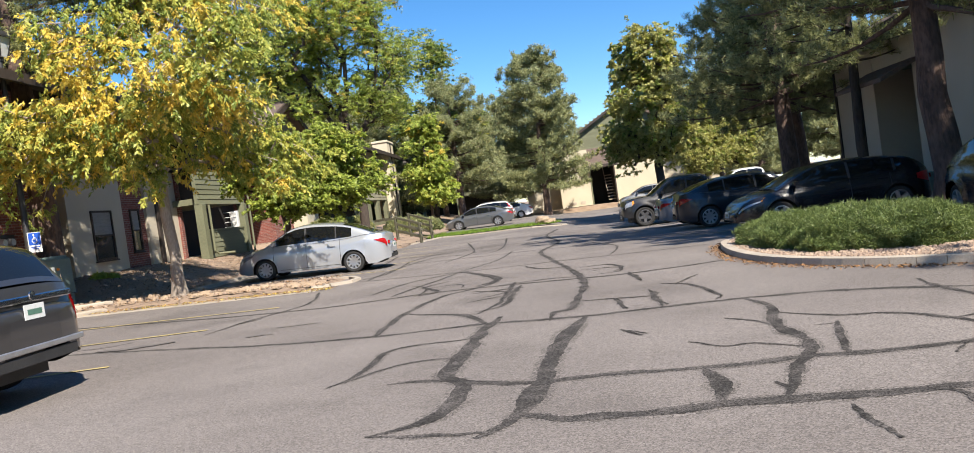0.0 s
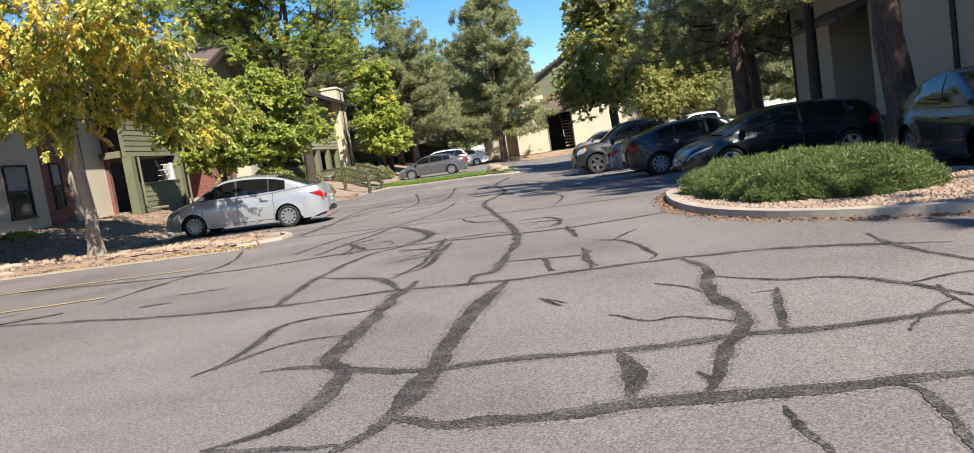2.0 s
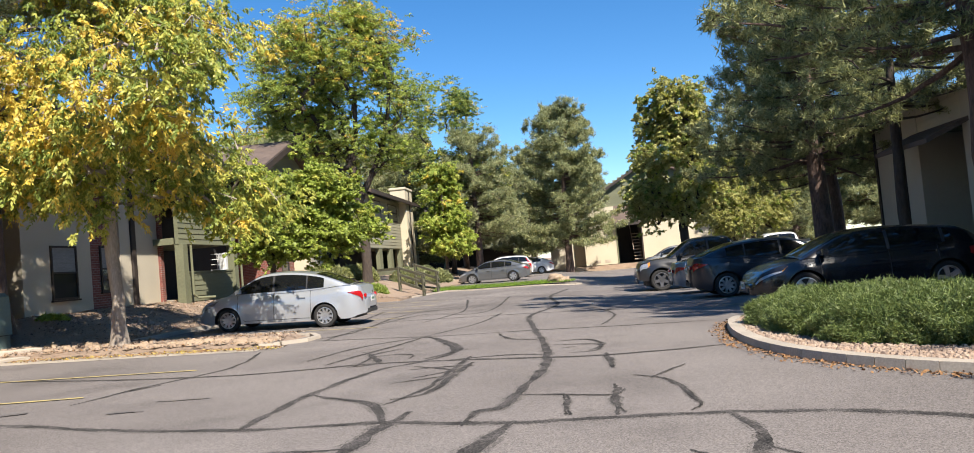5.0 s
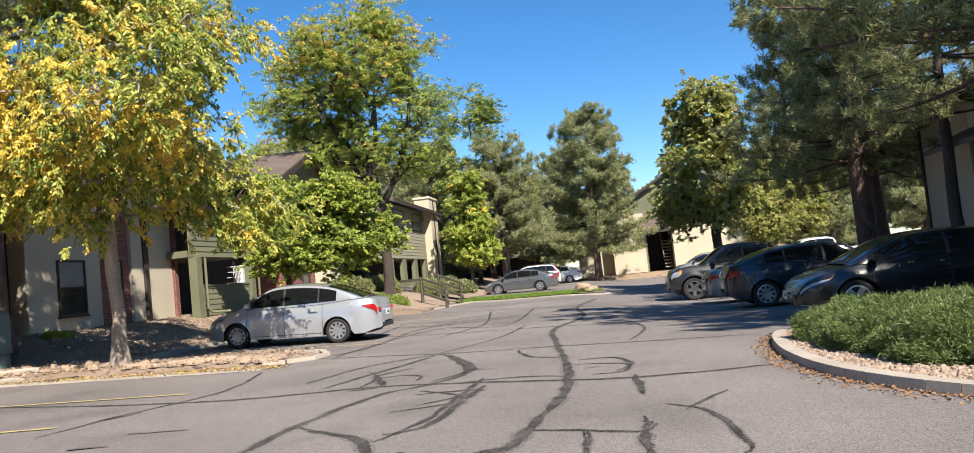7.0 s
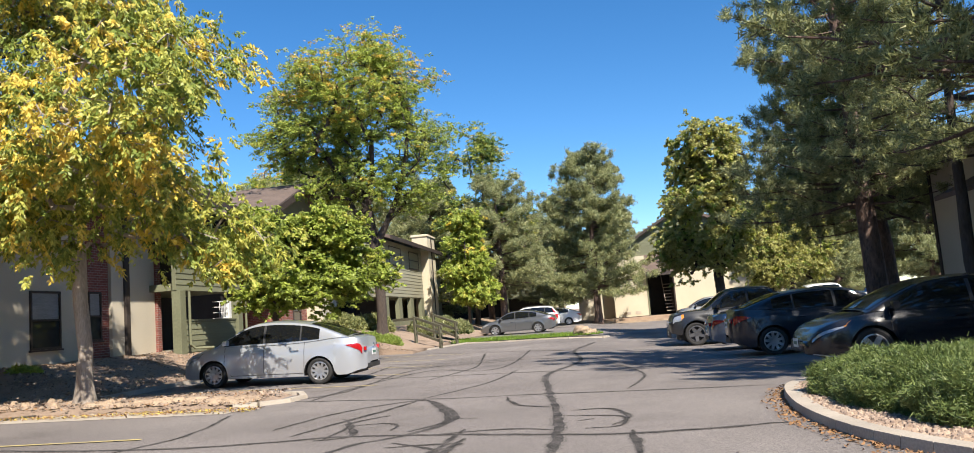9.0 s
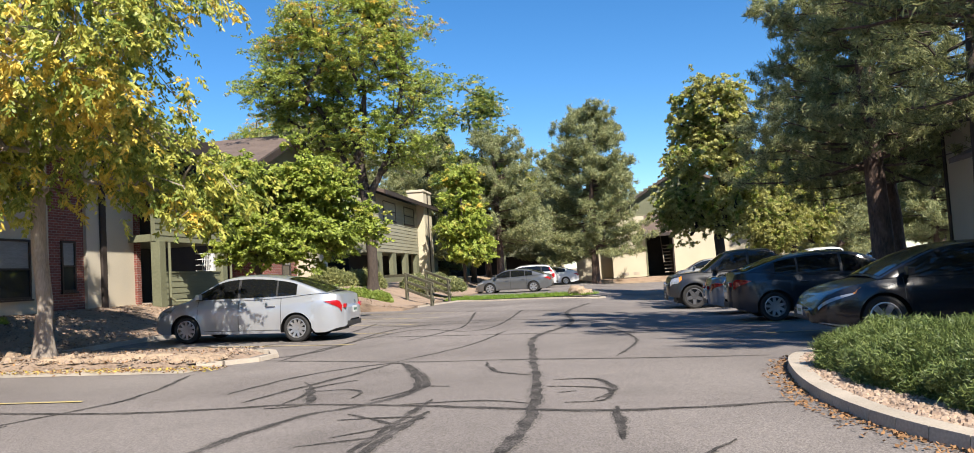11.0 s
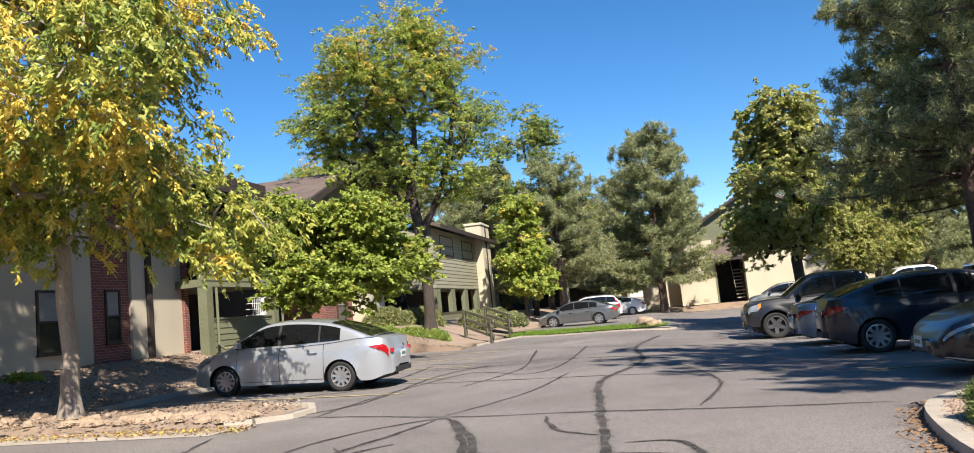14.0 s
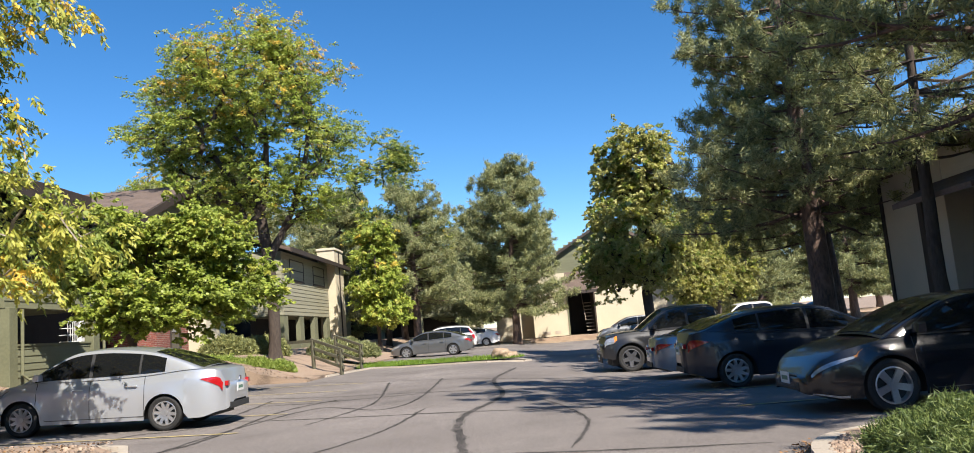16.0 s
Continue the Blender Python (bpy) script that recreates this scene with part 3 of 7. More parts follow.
seals_ring = [
    (0.04, (-4.3, 12.9), (-4.1, 13.3)),
    (0.06, (-3.4, 11.9), (-3, 11.9), (-2.7, 11.9)),
    (0.08, (-8.5, 14.7), (-4.8, 14), (-2.3, 14), (-1.3, 14.1), (0.2, 13.7), (2, 13.1), (3.7, 13.2)),
    (0.06, (-2.6, 15.1), (-2.2, 16.7), (-1.2, 17.7), (-0.7, 16.7)),
    (0.09, (-0.9, 17.3), (-0.2, 15.1), (-0.5, 14.2)),
    (0.05, (-1.5, 14), (-1.5, 15), (-1.9, 15.9)),
    (0.05, (-0.5, 12), (0.1, 12.3), (0.1, 12.8), (-0.5, 13.4)),
    (0.08, (-0.25, 10.83), (0.1, 11.1), (0.2, 12.2), (0.3, 13.4)),
    (0.11, (0.7, 9.29), (0.8, 9.85), (0.99, 9.98), (1.13, 10.94), (1.3, 12.3), (1.3, 13.9), (1.1, 16.4)),
]
seals_east = [
    (0.05, (1.3, 14.7), (2, 14.4), (2, 13.7), (1.6, 13.6)),
    (0.09, (2.1, 13.3), (2.1, 11.9)),
    (0.05, (1.01, 10.61), (1.6, 10.39), (2.03, 10.22), (2.14, 10.49)),
    (0.06, (1.6, 10.35), (1.6, 9.43)),
    (0.07, (2.1, 10.56), (2, 9.88), (2.07, 9.37)),
    (0.05, (2.3, 11.3), (2.6, 10.8), (2.71, 9.65), (2.58, 9.29)),
    (0.07, (1.4, 8.12), (1.55, 7.71)),
    (0.05, (2.43, 11), (2.9, 11.8)),
    (0.07, (-2.1, 14.4), (-1.8, 15.4), (-1.5, 16.4), (-1.2, 17.6)),
    (0.09, (-1.6, 13.9), (-1.2, 14.1), (-1.5, 15), (-1.6, 15.3), (-1.2, 15.9)),
    (0.05, (-1.5, 15), (-1.1, 15.1), (-0.8, 14.8), (-0.8, 14.4)),
    (0.05, (-0.1, 13.8), (0.7, 13.9), (1.3, 13.6)),
]
seals_spur = [
    (0.05, (0.3, 17.3), (0.6, 16.2), (1.1, 15.7)),
    (0.05, (1.5, 14.2), (1.7, 14.3)),
    (0.06, (1.4, 15.2), (1.9, 15.1), (2.1, 14.3), (1.9, 13.7)),
    (0.06, (-4.3, 12.8), (-4.2, 13.2)),
    (0.06, (-0.5, 13.1), (0.3, 13.1), (0.1, 12.7), (-0.3, 12.3)),
    (0.05, (-0.1, 15.1), (0.2, 15)),
    (0.05, (-3.8, 19.1), (-3.3, 20.6), (-3.3, 24.9), (-2.5, 27)),
    (0.05, (-4.1, 26.4), (-1.4, 26.6), (-0.3, 26.8)),
]
SEALS = seals_main + seals_back + seals_south + seals_near + seals_edge + seals_ring + seals_east + seals_spur
for i, (w, *pts) in enumerate(SEALS):
    strip("seal_margin", pts, w * 1.75 + 0.03, SEAL_EDGE, road, wander=0.03, seed=i, z=0.0008 + 0.000008 * i)
    strip("crack_seal", pts, w * 1.10 + 0.008, SEAL, road, wander=0.03, seed=i, z=0.002 + 0.00008 * i)
for i, pts in enumerate([((-10.6, 14.0), (-4.3, 14.75)), ((-10.6, 11.1), (-4.7, 12.45)), ((-10.6, 8.2), (-4.8, 9.75)),
                         ((-8.6, 21.5), (-3.0, 21.5)), ((-8.6, 24.3), (-3.0, 24.3)), ((-8.6, 27.1), (-3.0, 27.1)), ((-8.6, 29.9), (-3.0, 29.9)), ((-8.6, 32.7), (-3.0, 32.7)),
                         ((4.8, 20.3), (10, 20.3)), ((4.8, 23.1), (10, 23.1)), ((4.8, 28.6), (10, 28.6))]):
    strip("stall_line", pts, 0.085, YELLOW_LINE, road, z=0.011 + i * 0.0001)


STAIN = shader("oil_stain", (0.075, 0.068, 0.064), (0.17, 0.152, 0.14), rough=0.8, grain=40, patch=4, bump=0.4)
for i, (w, *pts) in enumerate([(0.34, (-5.8, 11.15), (-5.3, 11.2), (-4.75, 11.45)), (0.10, (-6.3, 11.5), (-5.9, 11.6), (-5.6, 11.9)), (0.12, (-6.6, 12.0), (-6.2, 12.2)), (0.16, (-3.6, 11.2), (-3.2, 11.25))]):
    strip("oil_stain", pts, w, STAIN, road, wander=0.05, seed=200 + i, z=0.0125 + 0.0001 * i)


# ==== houses ====
def siding_wall(parent, axis, at, a, b, z0, z1, mat=SIDING, board=0.19, out=1):
    """Lap boards on a wall in the plane axis = at, each a part with its lower edge proud."""
    z = z0
    i = 0
    while z < z1 - 0.02:
        t = min(z + board, z1)
        s = Shape()
        o, lo, hi = at, at + out * 0.034, at + out * 0.012
        poly = [(o, z), (lo, z), (hi, t), (o, t)]
        if axis == 0:
            s.loft([[(p, a, q) for p, q in poly], [(p, b, q) for p, q in poly]])
        else:
            s.loft([[(a, p, q) for p, q in poly], [(b, p, q) for p, q in poly]])
        part("siding_board", s, mat, parent)
        z = t
        i += 1


def wall_block(parent, name, x0, x1, y0, y1, z0, z1, mat, label=""):
    return part(name, Shape().box(x0, x1, y0, y1, z0, z1), mat, parent, label)


def window_unit(parent, axis, at, a, b, z0, z1, out=1, blind=0.5, frame_mat=FASCIA, mull=True):
    """A sash window set on a wall, with frame, panes and a half-drawn blind behind the glass."""
    w = part("window", Shape(), frame_mat, parent)
    f = 0.06

    def bar(name, u0, u1, v0, v1, d0, d1, mat, par):
        s = Shape()
        lo, hi = sorted((at + out * d0, at + out * d1))
        s.box(lo, hi, u0, u1, v0, v1) if axis == 0 else s.box(u0, u1, lo, hi, v0, v1)
        return part(name, s, mat, par)
    fr = Shape()
    for u0, u1, v0, v1 in ((a, a + f, z0, z1), (b - f, b, z0, z1), (a + f, b - f, z0, z0 + f), (a + f, b - f, z1 - f, z1), (a + f, b - f, (z0 + z1) / 2 - 0.025, (z0 + z1) / 2 + 0.025)):
        lo, hi = sorted((at, at + out * 0.05))
        fr.box(lo, hi, u0, u1, v0, v1) if axis == 0 else fr.box(u0, u1, lo, hi, v0, v1)
    bar("sill", a - 0.04, b + 0.04, z0 - 0.05, z0 - 0.002, 0.0, 0.08, frame_mat, w)
    part("window_frame", fr, frame_mat, w)
    mid = (z0 + z1) / 2
    bar("pane", a + f, b - f, z0 + f, mid - 0.025, 0.004, 0.012, PANE, w)
    bar("pane", a + f, b - f, mid + 0.025, z1 - f, 0.004, 0.012, BLIND if blind else PANE, w)
    return w


def roof_slab(parent, name, pts, thick, mat, label=""):
    """A sloping roof sheet of the given four corners, with thickness."""
    lo = [(x, y, z - thick) for x, y, z in pts]
    return part(name, Shape().loft([lo, list(pts)]), mat, parent, label)


XA = -12.8
house_a = base("house", Matrix(), "two-storey tan stucco and brick house with olive siding", "house")
G0 = 0.6
wall_block(house_a, "wall", -22, XA + 0.02, 6, 21.6, G0, 6.2, BRICK, "dark red brick wall")
# the shade inside the doorway is painted: a near-black block
wall_block(house_a, "wall", -22, XA - 0.5, 21.6, 22.3, G0, 6.2, SHADE_BLACK, "doorway recess with shade painted near-black")
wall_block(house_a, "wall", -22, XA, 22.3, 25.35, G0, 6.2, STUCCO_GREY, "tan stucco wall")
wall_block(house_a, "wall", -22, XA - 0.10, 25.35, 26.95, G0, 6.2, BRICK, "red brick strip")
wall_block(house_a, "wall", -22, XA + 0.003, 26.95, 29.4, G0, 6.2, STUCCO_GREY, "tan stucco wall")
window_unit(house_a, 0, XA, 23.45, 24.62, 1.36, 2.92)
window_unit(house_a, 0, XA - 0.10, 25.95, 26.55, 1.5, 2.95)
window_unit(house_a, 0, XA, 23.45, 24.62, 4.1, 5.5)
window_unit(house_a, 0, XA + 0.02, 18.6, 19.8, 3.9, 5.3)
part("downpipe", Shape().box(XA, XA + 0.09, 27.55, 27.8, 0.7, 6.1, 0.02), FASCIA, house_a, "dark brown vertical trim")
part("corner_trim", Shape().box(XA, XA + 0.1, 29.3, 29.52, 0.7, 6.1), BRICK, house_a, "red brick corner")
# porch with balcony over it
XP = -11.7
# porch shade is painted on: near-black in place of the wall's siding
wall_block(house_a, "wall", -22, -14.4, 29.4, 39.0, G0, 6.2, SHADE_BLACK, "porch back wall with shade painted near-black")
wall_block(house_a, "porch_floor", -14.4, XP - 0.05, 29.45, 33.2, 0.7, 1.0, CONCRETE)
wall_block(house_a, "balcony_floor", -14.4, XP - 0.05, 29.0, 33.2, 2.97, 3.2, OLIVE)
for y in (28.72, 32.85):
    part("post", Shape().box(XP - 0.16, XP + 0.14, y, y + 0.36, 0.75, 2.95, 0.01), OLIVE, house_a, "olive porch post")
part("post", Shape().box(XP - 0.1, XP + 0.06, 29.0, 29.16, 4.3, 5.95), FASCIA, house_a)
part("post", Shape().box(XP - 0.1, XP + 0.06, 31.0, 31.12, 4.3, 5.95), FASCIA, house_a)
part("post", Shape().box(XP - 0.1, XP + 0.06, 33.0, 33.16, 4.3, 5.95), FASCIA, house_a)
wall_block(house_a, "parapet", XP - 0.12, XP, 29.08, 32.85, 0.85, 1.93, OLIVE)
siding_wall(house_a, 0, XP + 0.001, 29.08, 32.85, 0.9, 1.93)
part("rail_cap", Shape().box(XP - 0.16, XP + 0.06, 29.08, 32.85, 1.932, 1.98), OLIVE, house_a)
wall_block(house_a, "parapet", XP - 0.12, XP, 28.7, 33.3, 2.952, 4.3, OLIVE)
siding_wall(house_a, 0, XP + 0.001, 28.7, 33.3, 2.95, 4.3)
# upper porch filled with near-black to stand for its shade
wall_block(house_a, "wall", -14.4, XP - 0.4, 29.0, 33.2, 4.3, 5.95, SHADE_BLACK, "screened upper porch with shade painted near-black")
window_unit(house_a, 0, XP - 0.4, 29.3, 31.0, 4.7, 5.75, blind=0)
window_unit(house_a, 0, XP - 0.4, 31.15, 33.0, 4.7, 5.75, blind=0)
part("side_panel", Shape().box(XP - 0.30, XP - 0.02, 32.42, 32.62, 1.985, 2.66, 0.01), WHITE, house_a, "white panel on the porch rail")
rack = Shape()
for k in range(6):
    rack.box(XP - 0.06, XP - 0.045, 31.75 + 0.125 * k, 31.765 + 0.125 * k, 1.985, 2.62)
for z in (2.0, 2.2, 2.4, 2.6):
    rack.box(XP - 0.32, XP - 0.062, 31.75, 32.41, z, z + 0.02)
part("wire_shelf", rack, WHITE, house_a, "white wire shelf on the porch")
part("gutter_pipe", Shape().tube([(XP + 0.2, 33.35, 6.0), (XP + 0.2, 33.35, 0.9)], 0.045, 8), OLIVE, house_a)
part("gutter_pipe", Shape().tube([(XP + 0.22, 29.15, 2.9), (XP + 0.22, 29.15, 1.15), (XP + 0.3, 29.3, 1.02), (XP + 0.8, 29.6, 1.0)], 0.045, 8), OLIVE, house_a)
# farther end: brick with window, tan pier
wall_block(house_a, "wall", -20, -12.4, 39.0, 42.0, G0, 6.0, BRICK, "red brick end wall")
window_unit(house_a, 0, -12.4, 40.2, 41.2, 1.5, 3.0)
wall_block(house_a, "pier", -13.5, -11.6, 42.0, 44.2, 0.7, 5.8, STUCCO, "pale tan stucco pier")
wall_block(house_a, "wall", -20, -14.5, 44.2, 50.0, G0, 5.8, SIDING)
# roofs
roof_slab(house_a, "roof", [(-11.2, 5.0, 6.15), (-11.2, 34.3, 6.15), (-13.4, 34.3, 6.75), (-13.4, 5.0, 6.75)], 0.16, SHINGLE, "brown shingled lower roof")
part("fascia", Shape().box(-11.2, -11.08, 5.0, 34.3, 5.88, 6.12), FASCIA, house_a)
roof_slab(house_a, "roof", [(-12.6, 5.0, 7.0), (-12.6, 34.6, 7.0), (-19, 34.6, 9.2), (-19, 5.0, 9.2)], 0.2, SHINGLE, "brown shingled upper roof")
part("fascia", Shape().box(-12.62, -12.5, 5.0, 34.6, 6.65, 6.95), FASCIA, house_a)
wall_block(house_a, "wall", -19, -13.2, 5.2, 34.3, 6.2, 6.95, FASCIA)
roof_slab(house_a, "roof", [(-20, 34.9, 6.25), (-11.0, 34.9, 6.25), (-11.0, 39.3, 8.1), (-20, 39.3, 8.1)], 0.2, SHINGLE, "brown shingled cross gable roof")
roof_slab(house_a, "roof", [(-20, 39.3, 8.1), (-11.0, 39.3, 8.1), (-11.0, 44.4, 6.1), (-20, 44.4, 6.1)], 0.2, SHINGLE)
part("gable", Shape().prism([(35.2, 5.9), (43.9, 5.9), (39.3, 7.88)], 0, -11.6, -11.45), SIDING, house_a, "olive gable end")
for a, b in (((34.85, 6.2), (39.3, 8.08)), ((39.3, 8.08), (44.45, 6.05))):
    part("fascia", Shape().loft([[(-11.0, a[0], a[1] - 0.3), (-10.9, a[0], a[1] - 0.3), (-10.9, a[0], a[1]), (-11.0, a[0], a[1])],
                                 [(-11.0, b[0], b[1] - 0.3), (-10.9, b[0], b[1] - 0.3), (-10.9, b[0], b[1]), (-11.0, b[0], b[1])]]), FASCIA, house_a)
for y, h in ((30.7, 0.65), (31.5, 0.42)):
    part("vent_pipe", Shape().tube([(-14.0, y, 7.3), (-14.0, y, 7.75 + h)], 0.09, 10).disc((-14.0, y, 7.79 + h), 2, 0.13, 0.08, 10), SHINGLE, house_a)
for x, y in ((-15.6, 43.6), (-15.0, 44.4)):
    part("vent_pipe", Shape().tube([(x, y, 7.9), (x, y, 9.0)], 0.09, 10), FASCIA, house_a)
part("meter_board", Shape().box(XA + 0.02, XA + 0.1, 18.95, 19.75, 1.35, 2.35), TRIM_BLACK, house_a)
for i in range(2):
    for j in range(3):
        part("electric_meter", Shape().disc((XA + 0.16, 19.2 + i * 0.31, 1.55 + j * 0.3), 0, 0.11, 0.14, 16, 0.085), RIM, house_a, "round glass electric meter")

# second house on the west side
XB = -10.6
house_b = base("house", Matrix(), "two-storey olive-sided house with tan chimney", "house")
wall_block(house_b, "wall", -20, XB, 50.0, 60.4, 2.9, 6.4, OLIVE)
siding_wall(house_b, 0, XB + 0.001, 50.0, 60.4, 2.95, 6.4, board=0.22, mat=SIDING_PALE)
siding_wall(house_b, 1, 49.999, -20, XB, 2.95, 6.4, board=0.22, out=-1, mat=SIDING_PALE)
# shade below the upper floor is put into this wall's near-black colour
wall_block(house_b, "wall", -20, XB - 1.8, 50.0, 60.4, 0.6, 2.9, SHADE_BLACK, "recessed ground floor with shade painted near-black")
wall_block(house_b, "wall", XB - 0.1, XB, 50.0, 60.4, 0.8, 1.5, OLIVE)
for y in (50.0, 53.2, 56.4, 59.6):
    part("post", Shape().box(XB - 0.25, XB + 0.02, y, y + 0.8, 0.7, 2.9), OLIVE, house_b)
window_unit(house_b, 0, XB, 56.6, 59.4, 4.9, 6.1, blind=0)
window_unit(house_b, 0, XB, 51.5, 54.4, 4.9, 6.1, blind=0)
part("chimney", Shape().box(XB - 0.6, XB + 0.55, 60.5, 63.0, 0.8, 7.4).box(XB - 0.68, XB + 0.62, 60.42, 63.08, 7.4, 7.58, 0.03), STUCCO, house_b, "tall tan stucco chimney")
part("chimney_trim", Shape().box(XB + 0.55, XB + 0.6, 61.6, 61.8, 0.9, 7.4), FASCIA, house_b)
wall_block(house_b, "wall", -20, XB - 0.6, 63.0, 70.0, 0.6, 6.4, SIDING)
roof_slab(house_b, "roof", [(XB + 0.7, 49.5, 6.5), (XB + 0.7, 70.5, 6.5), (-17, 70.5, 9.0), (-17, 49.5, 9.0)], 0.2, SHINGLE)
part("fascia", Shape().box(XB + 0.7, XB + 0.8, 49.5, 70.5, 6.25, 6.5), FASCIA, house_b)

# house at the end of the west side
house_c = base("house", Matrix(), "low olive-sided house with dark ground floor", "house")
wall_block(house_c, "wall", -16, -3.2, 88.0, 96, 2.9, 6.2, OLIVE)
siding_wall(house_c, 1, 87.999, -16, -3.2, 3.0, 6.2, board=0.26, out=-1)
# car port shade painted as a near-black back wall
wall_block(house_c, "wall", -16, -3.2, 90, 96, 0.2, 2.9, SHADE_BLACK, "car port back with shade painted near-black")
for x in (-16, -12, -8, -3.6):
    part("post", Shape().box(x, x + 0.4, 88.0, 88.4, 0.2, 2.9), OLIVE, house_c)
roof_slab(house_c, "roof", [(-17, 87.2, 6.3), (-2.4, 87.2, 6.3), (-2.4, 93, 8.4), (-17, 93, 8.4)], 0.2, SHINGLE)
wall_block(house_c, "wall", -3.2, -1.8, 88.5, 96, 0.2, 7.0, STUCCO)

# far house across the end of the car park
YD = 76.0
house_d = base("house", Matrix(), "cream stucco house with gabled olive siding and open stairway", "house")
D0 = 0.15
wall_block(house_d, "wall", 3.35, 6.3, YD, YD + 9, D0, 5.5, STUCCO, "sunlit cream stucco wall")
wall_block(house_d, "wall", 8.75, 16.5, YD, YD + 9, D0, 5.6, STUCCO, "sunlit cream stucco wall")
# stairway shade painted as a near-black block at its back
wall_block(house_d, "wall", 6.3, 8.75, YD + 3.2, YD + 9, D0, 3.9, SHADE_BLACK, "stairway back with shade painted near-black")
# wing's shade is in the colour: greyer stucco than the sunlit walls
wall_block(house_d, "wall", 0.1, 3.35, YD + 1.6, YD + 9, D0, 4.6, STUCCO_GREY, "set-back wing with shade put into its greyer stucco")
wall_block(house_d, "jamb", 6.3, 6.42, YD - 0.05, YD + 3.2, D0, 3.9, SIDING)
wall_block(house_d, "jamb", 8.63, 8.75, YD - 0.05, YD + 3.2, D0, 3.9, FASCIA)
for i in range(9):
    part("stair_tread", Shape().box(7.9, 8.6, YD + 0.6 + i * 0.26, YD + 0.9 + i * 0.26, D0 + 0.25 + i * 0.3, D0 + 0.33 + i * 0.3), CONCRETE, house_d)
part("stair_rail", Shape().tube([(7.85, YD + 0.6, D0 + 1.2), (7.85, YD + 2.9, D0 + 3.6)], 0.03, 6), CONCRETE, house_d)
part("gable", Shape().prism([(4.3, 5.45), (16.5, 5.45), (16.5, 6.6), (10.0, 9.6), (4.3, 6.6)], 1, YD + 0.4, YD + 0.6), OLIVE, house_d)
z = 5.5
while z < 9.4:
    half = 1.0 if z < 6.6 else 1 - (z - 6.6) / 3.0
    part("siding_board", Shape().box(10.0 - 5.7 * half, 10.0 + 6.4 * half, YD + 0.36, YD + 0.4 - 0.004, z, z + 0.21), SIDING, house_d)
    z += 0.225
roof_slab(house_d, "porch_roof", [(6.0, YD - 1.0, 3.85), (9.0, YD - 1.0, 3.85), (9.0, YD + 0.3, 5.55), (6.0, YD + 0.3, 5.55)], 0.16, SHINGLE, "brown shingled porch roof")
part("fascia", Shape().box(6.0, 9.0, YD - 1.05, YD - 0.98, 3.6, 3.88), FASCIA, house_d)
roof_slab(house_d, "roof", [(3.9, YD - 0.2, 6.2), (10.0, YD - 0.2, 9.75), (10.0, YD + 9, 9.75), (3.9, YD + 9, 6.2)], 0.25, FASCIA, "dark roof edge")
roof_slab(house_d, "roof", [(10.0, YD - 0.2, 9.75), (16.9, YD - 0.2, 6.2), (16.9, YD + 9, 6.2), (10.0, YD + 9, 9.75)], 0.25, SHINGLE)
roof_slab(house_d, "roof", [(3.0, YD - 0.35, 5.5), (5.0, YD - 0.35, 6.0), (5.0, YD + 4, 6.0), (3.0, YD + 4, 5.5)], 0.14, FASCIA)
part("corner_pipe", Shape().tube([(16.6, YD - 0.1, 0.2), (16.6, YD - 0.1, 6.9)], 0.14, 10), STUCCO, house_d, "pale vent stack at the corner")
for x in (4.2, 5.1):
    part("foundation_vent", Shape().box(x, x + 0.5, YD - 0.03, YD - 0.003, 0.35, 0.6), CONCRETE, house_d)

# shaded house on the east side
XE = 13.4
house_e = base("house", Matrix(), "beige stucco house in shade with dark doorway", "house")
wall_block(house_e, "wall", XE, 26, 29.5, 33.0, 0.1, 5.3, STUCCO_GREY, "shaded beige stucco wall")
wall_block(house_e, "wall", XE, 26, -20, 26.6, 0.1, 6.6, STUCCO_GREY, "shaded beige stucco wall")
# near-black block paints in the shade of the door recess
wall_block(house_e, "wall", XE + 1.6, 26, 26.6, 29.5, 0.1, 6.4, SHADE_BLACK, "doorway recess with shade painted near-black")
wall_block(house_e, "wall", XE + 0.05, XE + 1.5, 26.6, 29.5, 4.2, 5.3, OLIVE)
siding_wall(house_e, 0, XE + 0.049, 26.6, 29.5, 4.2, 5.3, mat=STUCCO, board=0.2, out=-1)
roof_slab(house_e, "awning", [(XE - 1.2, 26.2, 3.75), (XE - 1.2, 29.9, 3.75), (XE + 0.05, 29.9, 4.3), (XE + 0.05, 26.2, 4.3)], 0.14, SHINGLE, "brown shingled door canopy")
part("trim", Shape().box(XE - 0.06, XE, 30.6, 30.85, 0.2, 5.3), FASCIA, house_e)
part("trim", Shape().box(XE - 0.05, XE, 32.86, 33.02, 0.2, 5.3), FASCIA, house_e)
part("trim", Shape().box(XE - 0.05, XE, 22.0, 22.2, 0.2, 6.5), FASCIA, house_e)
roof_slab(house_e, "roof", [(XE - 0.9, -20, 6.2), (XE - 0.9, 33.8, 5.3), (20, 33.8, 8.6), (20, -20, 8.9)], 0.25, SHINGLE, "brown shingled roof with dark eaves")
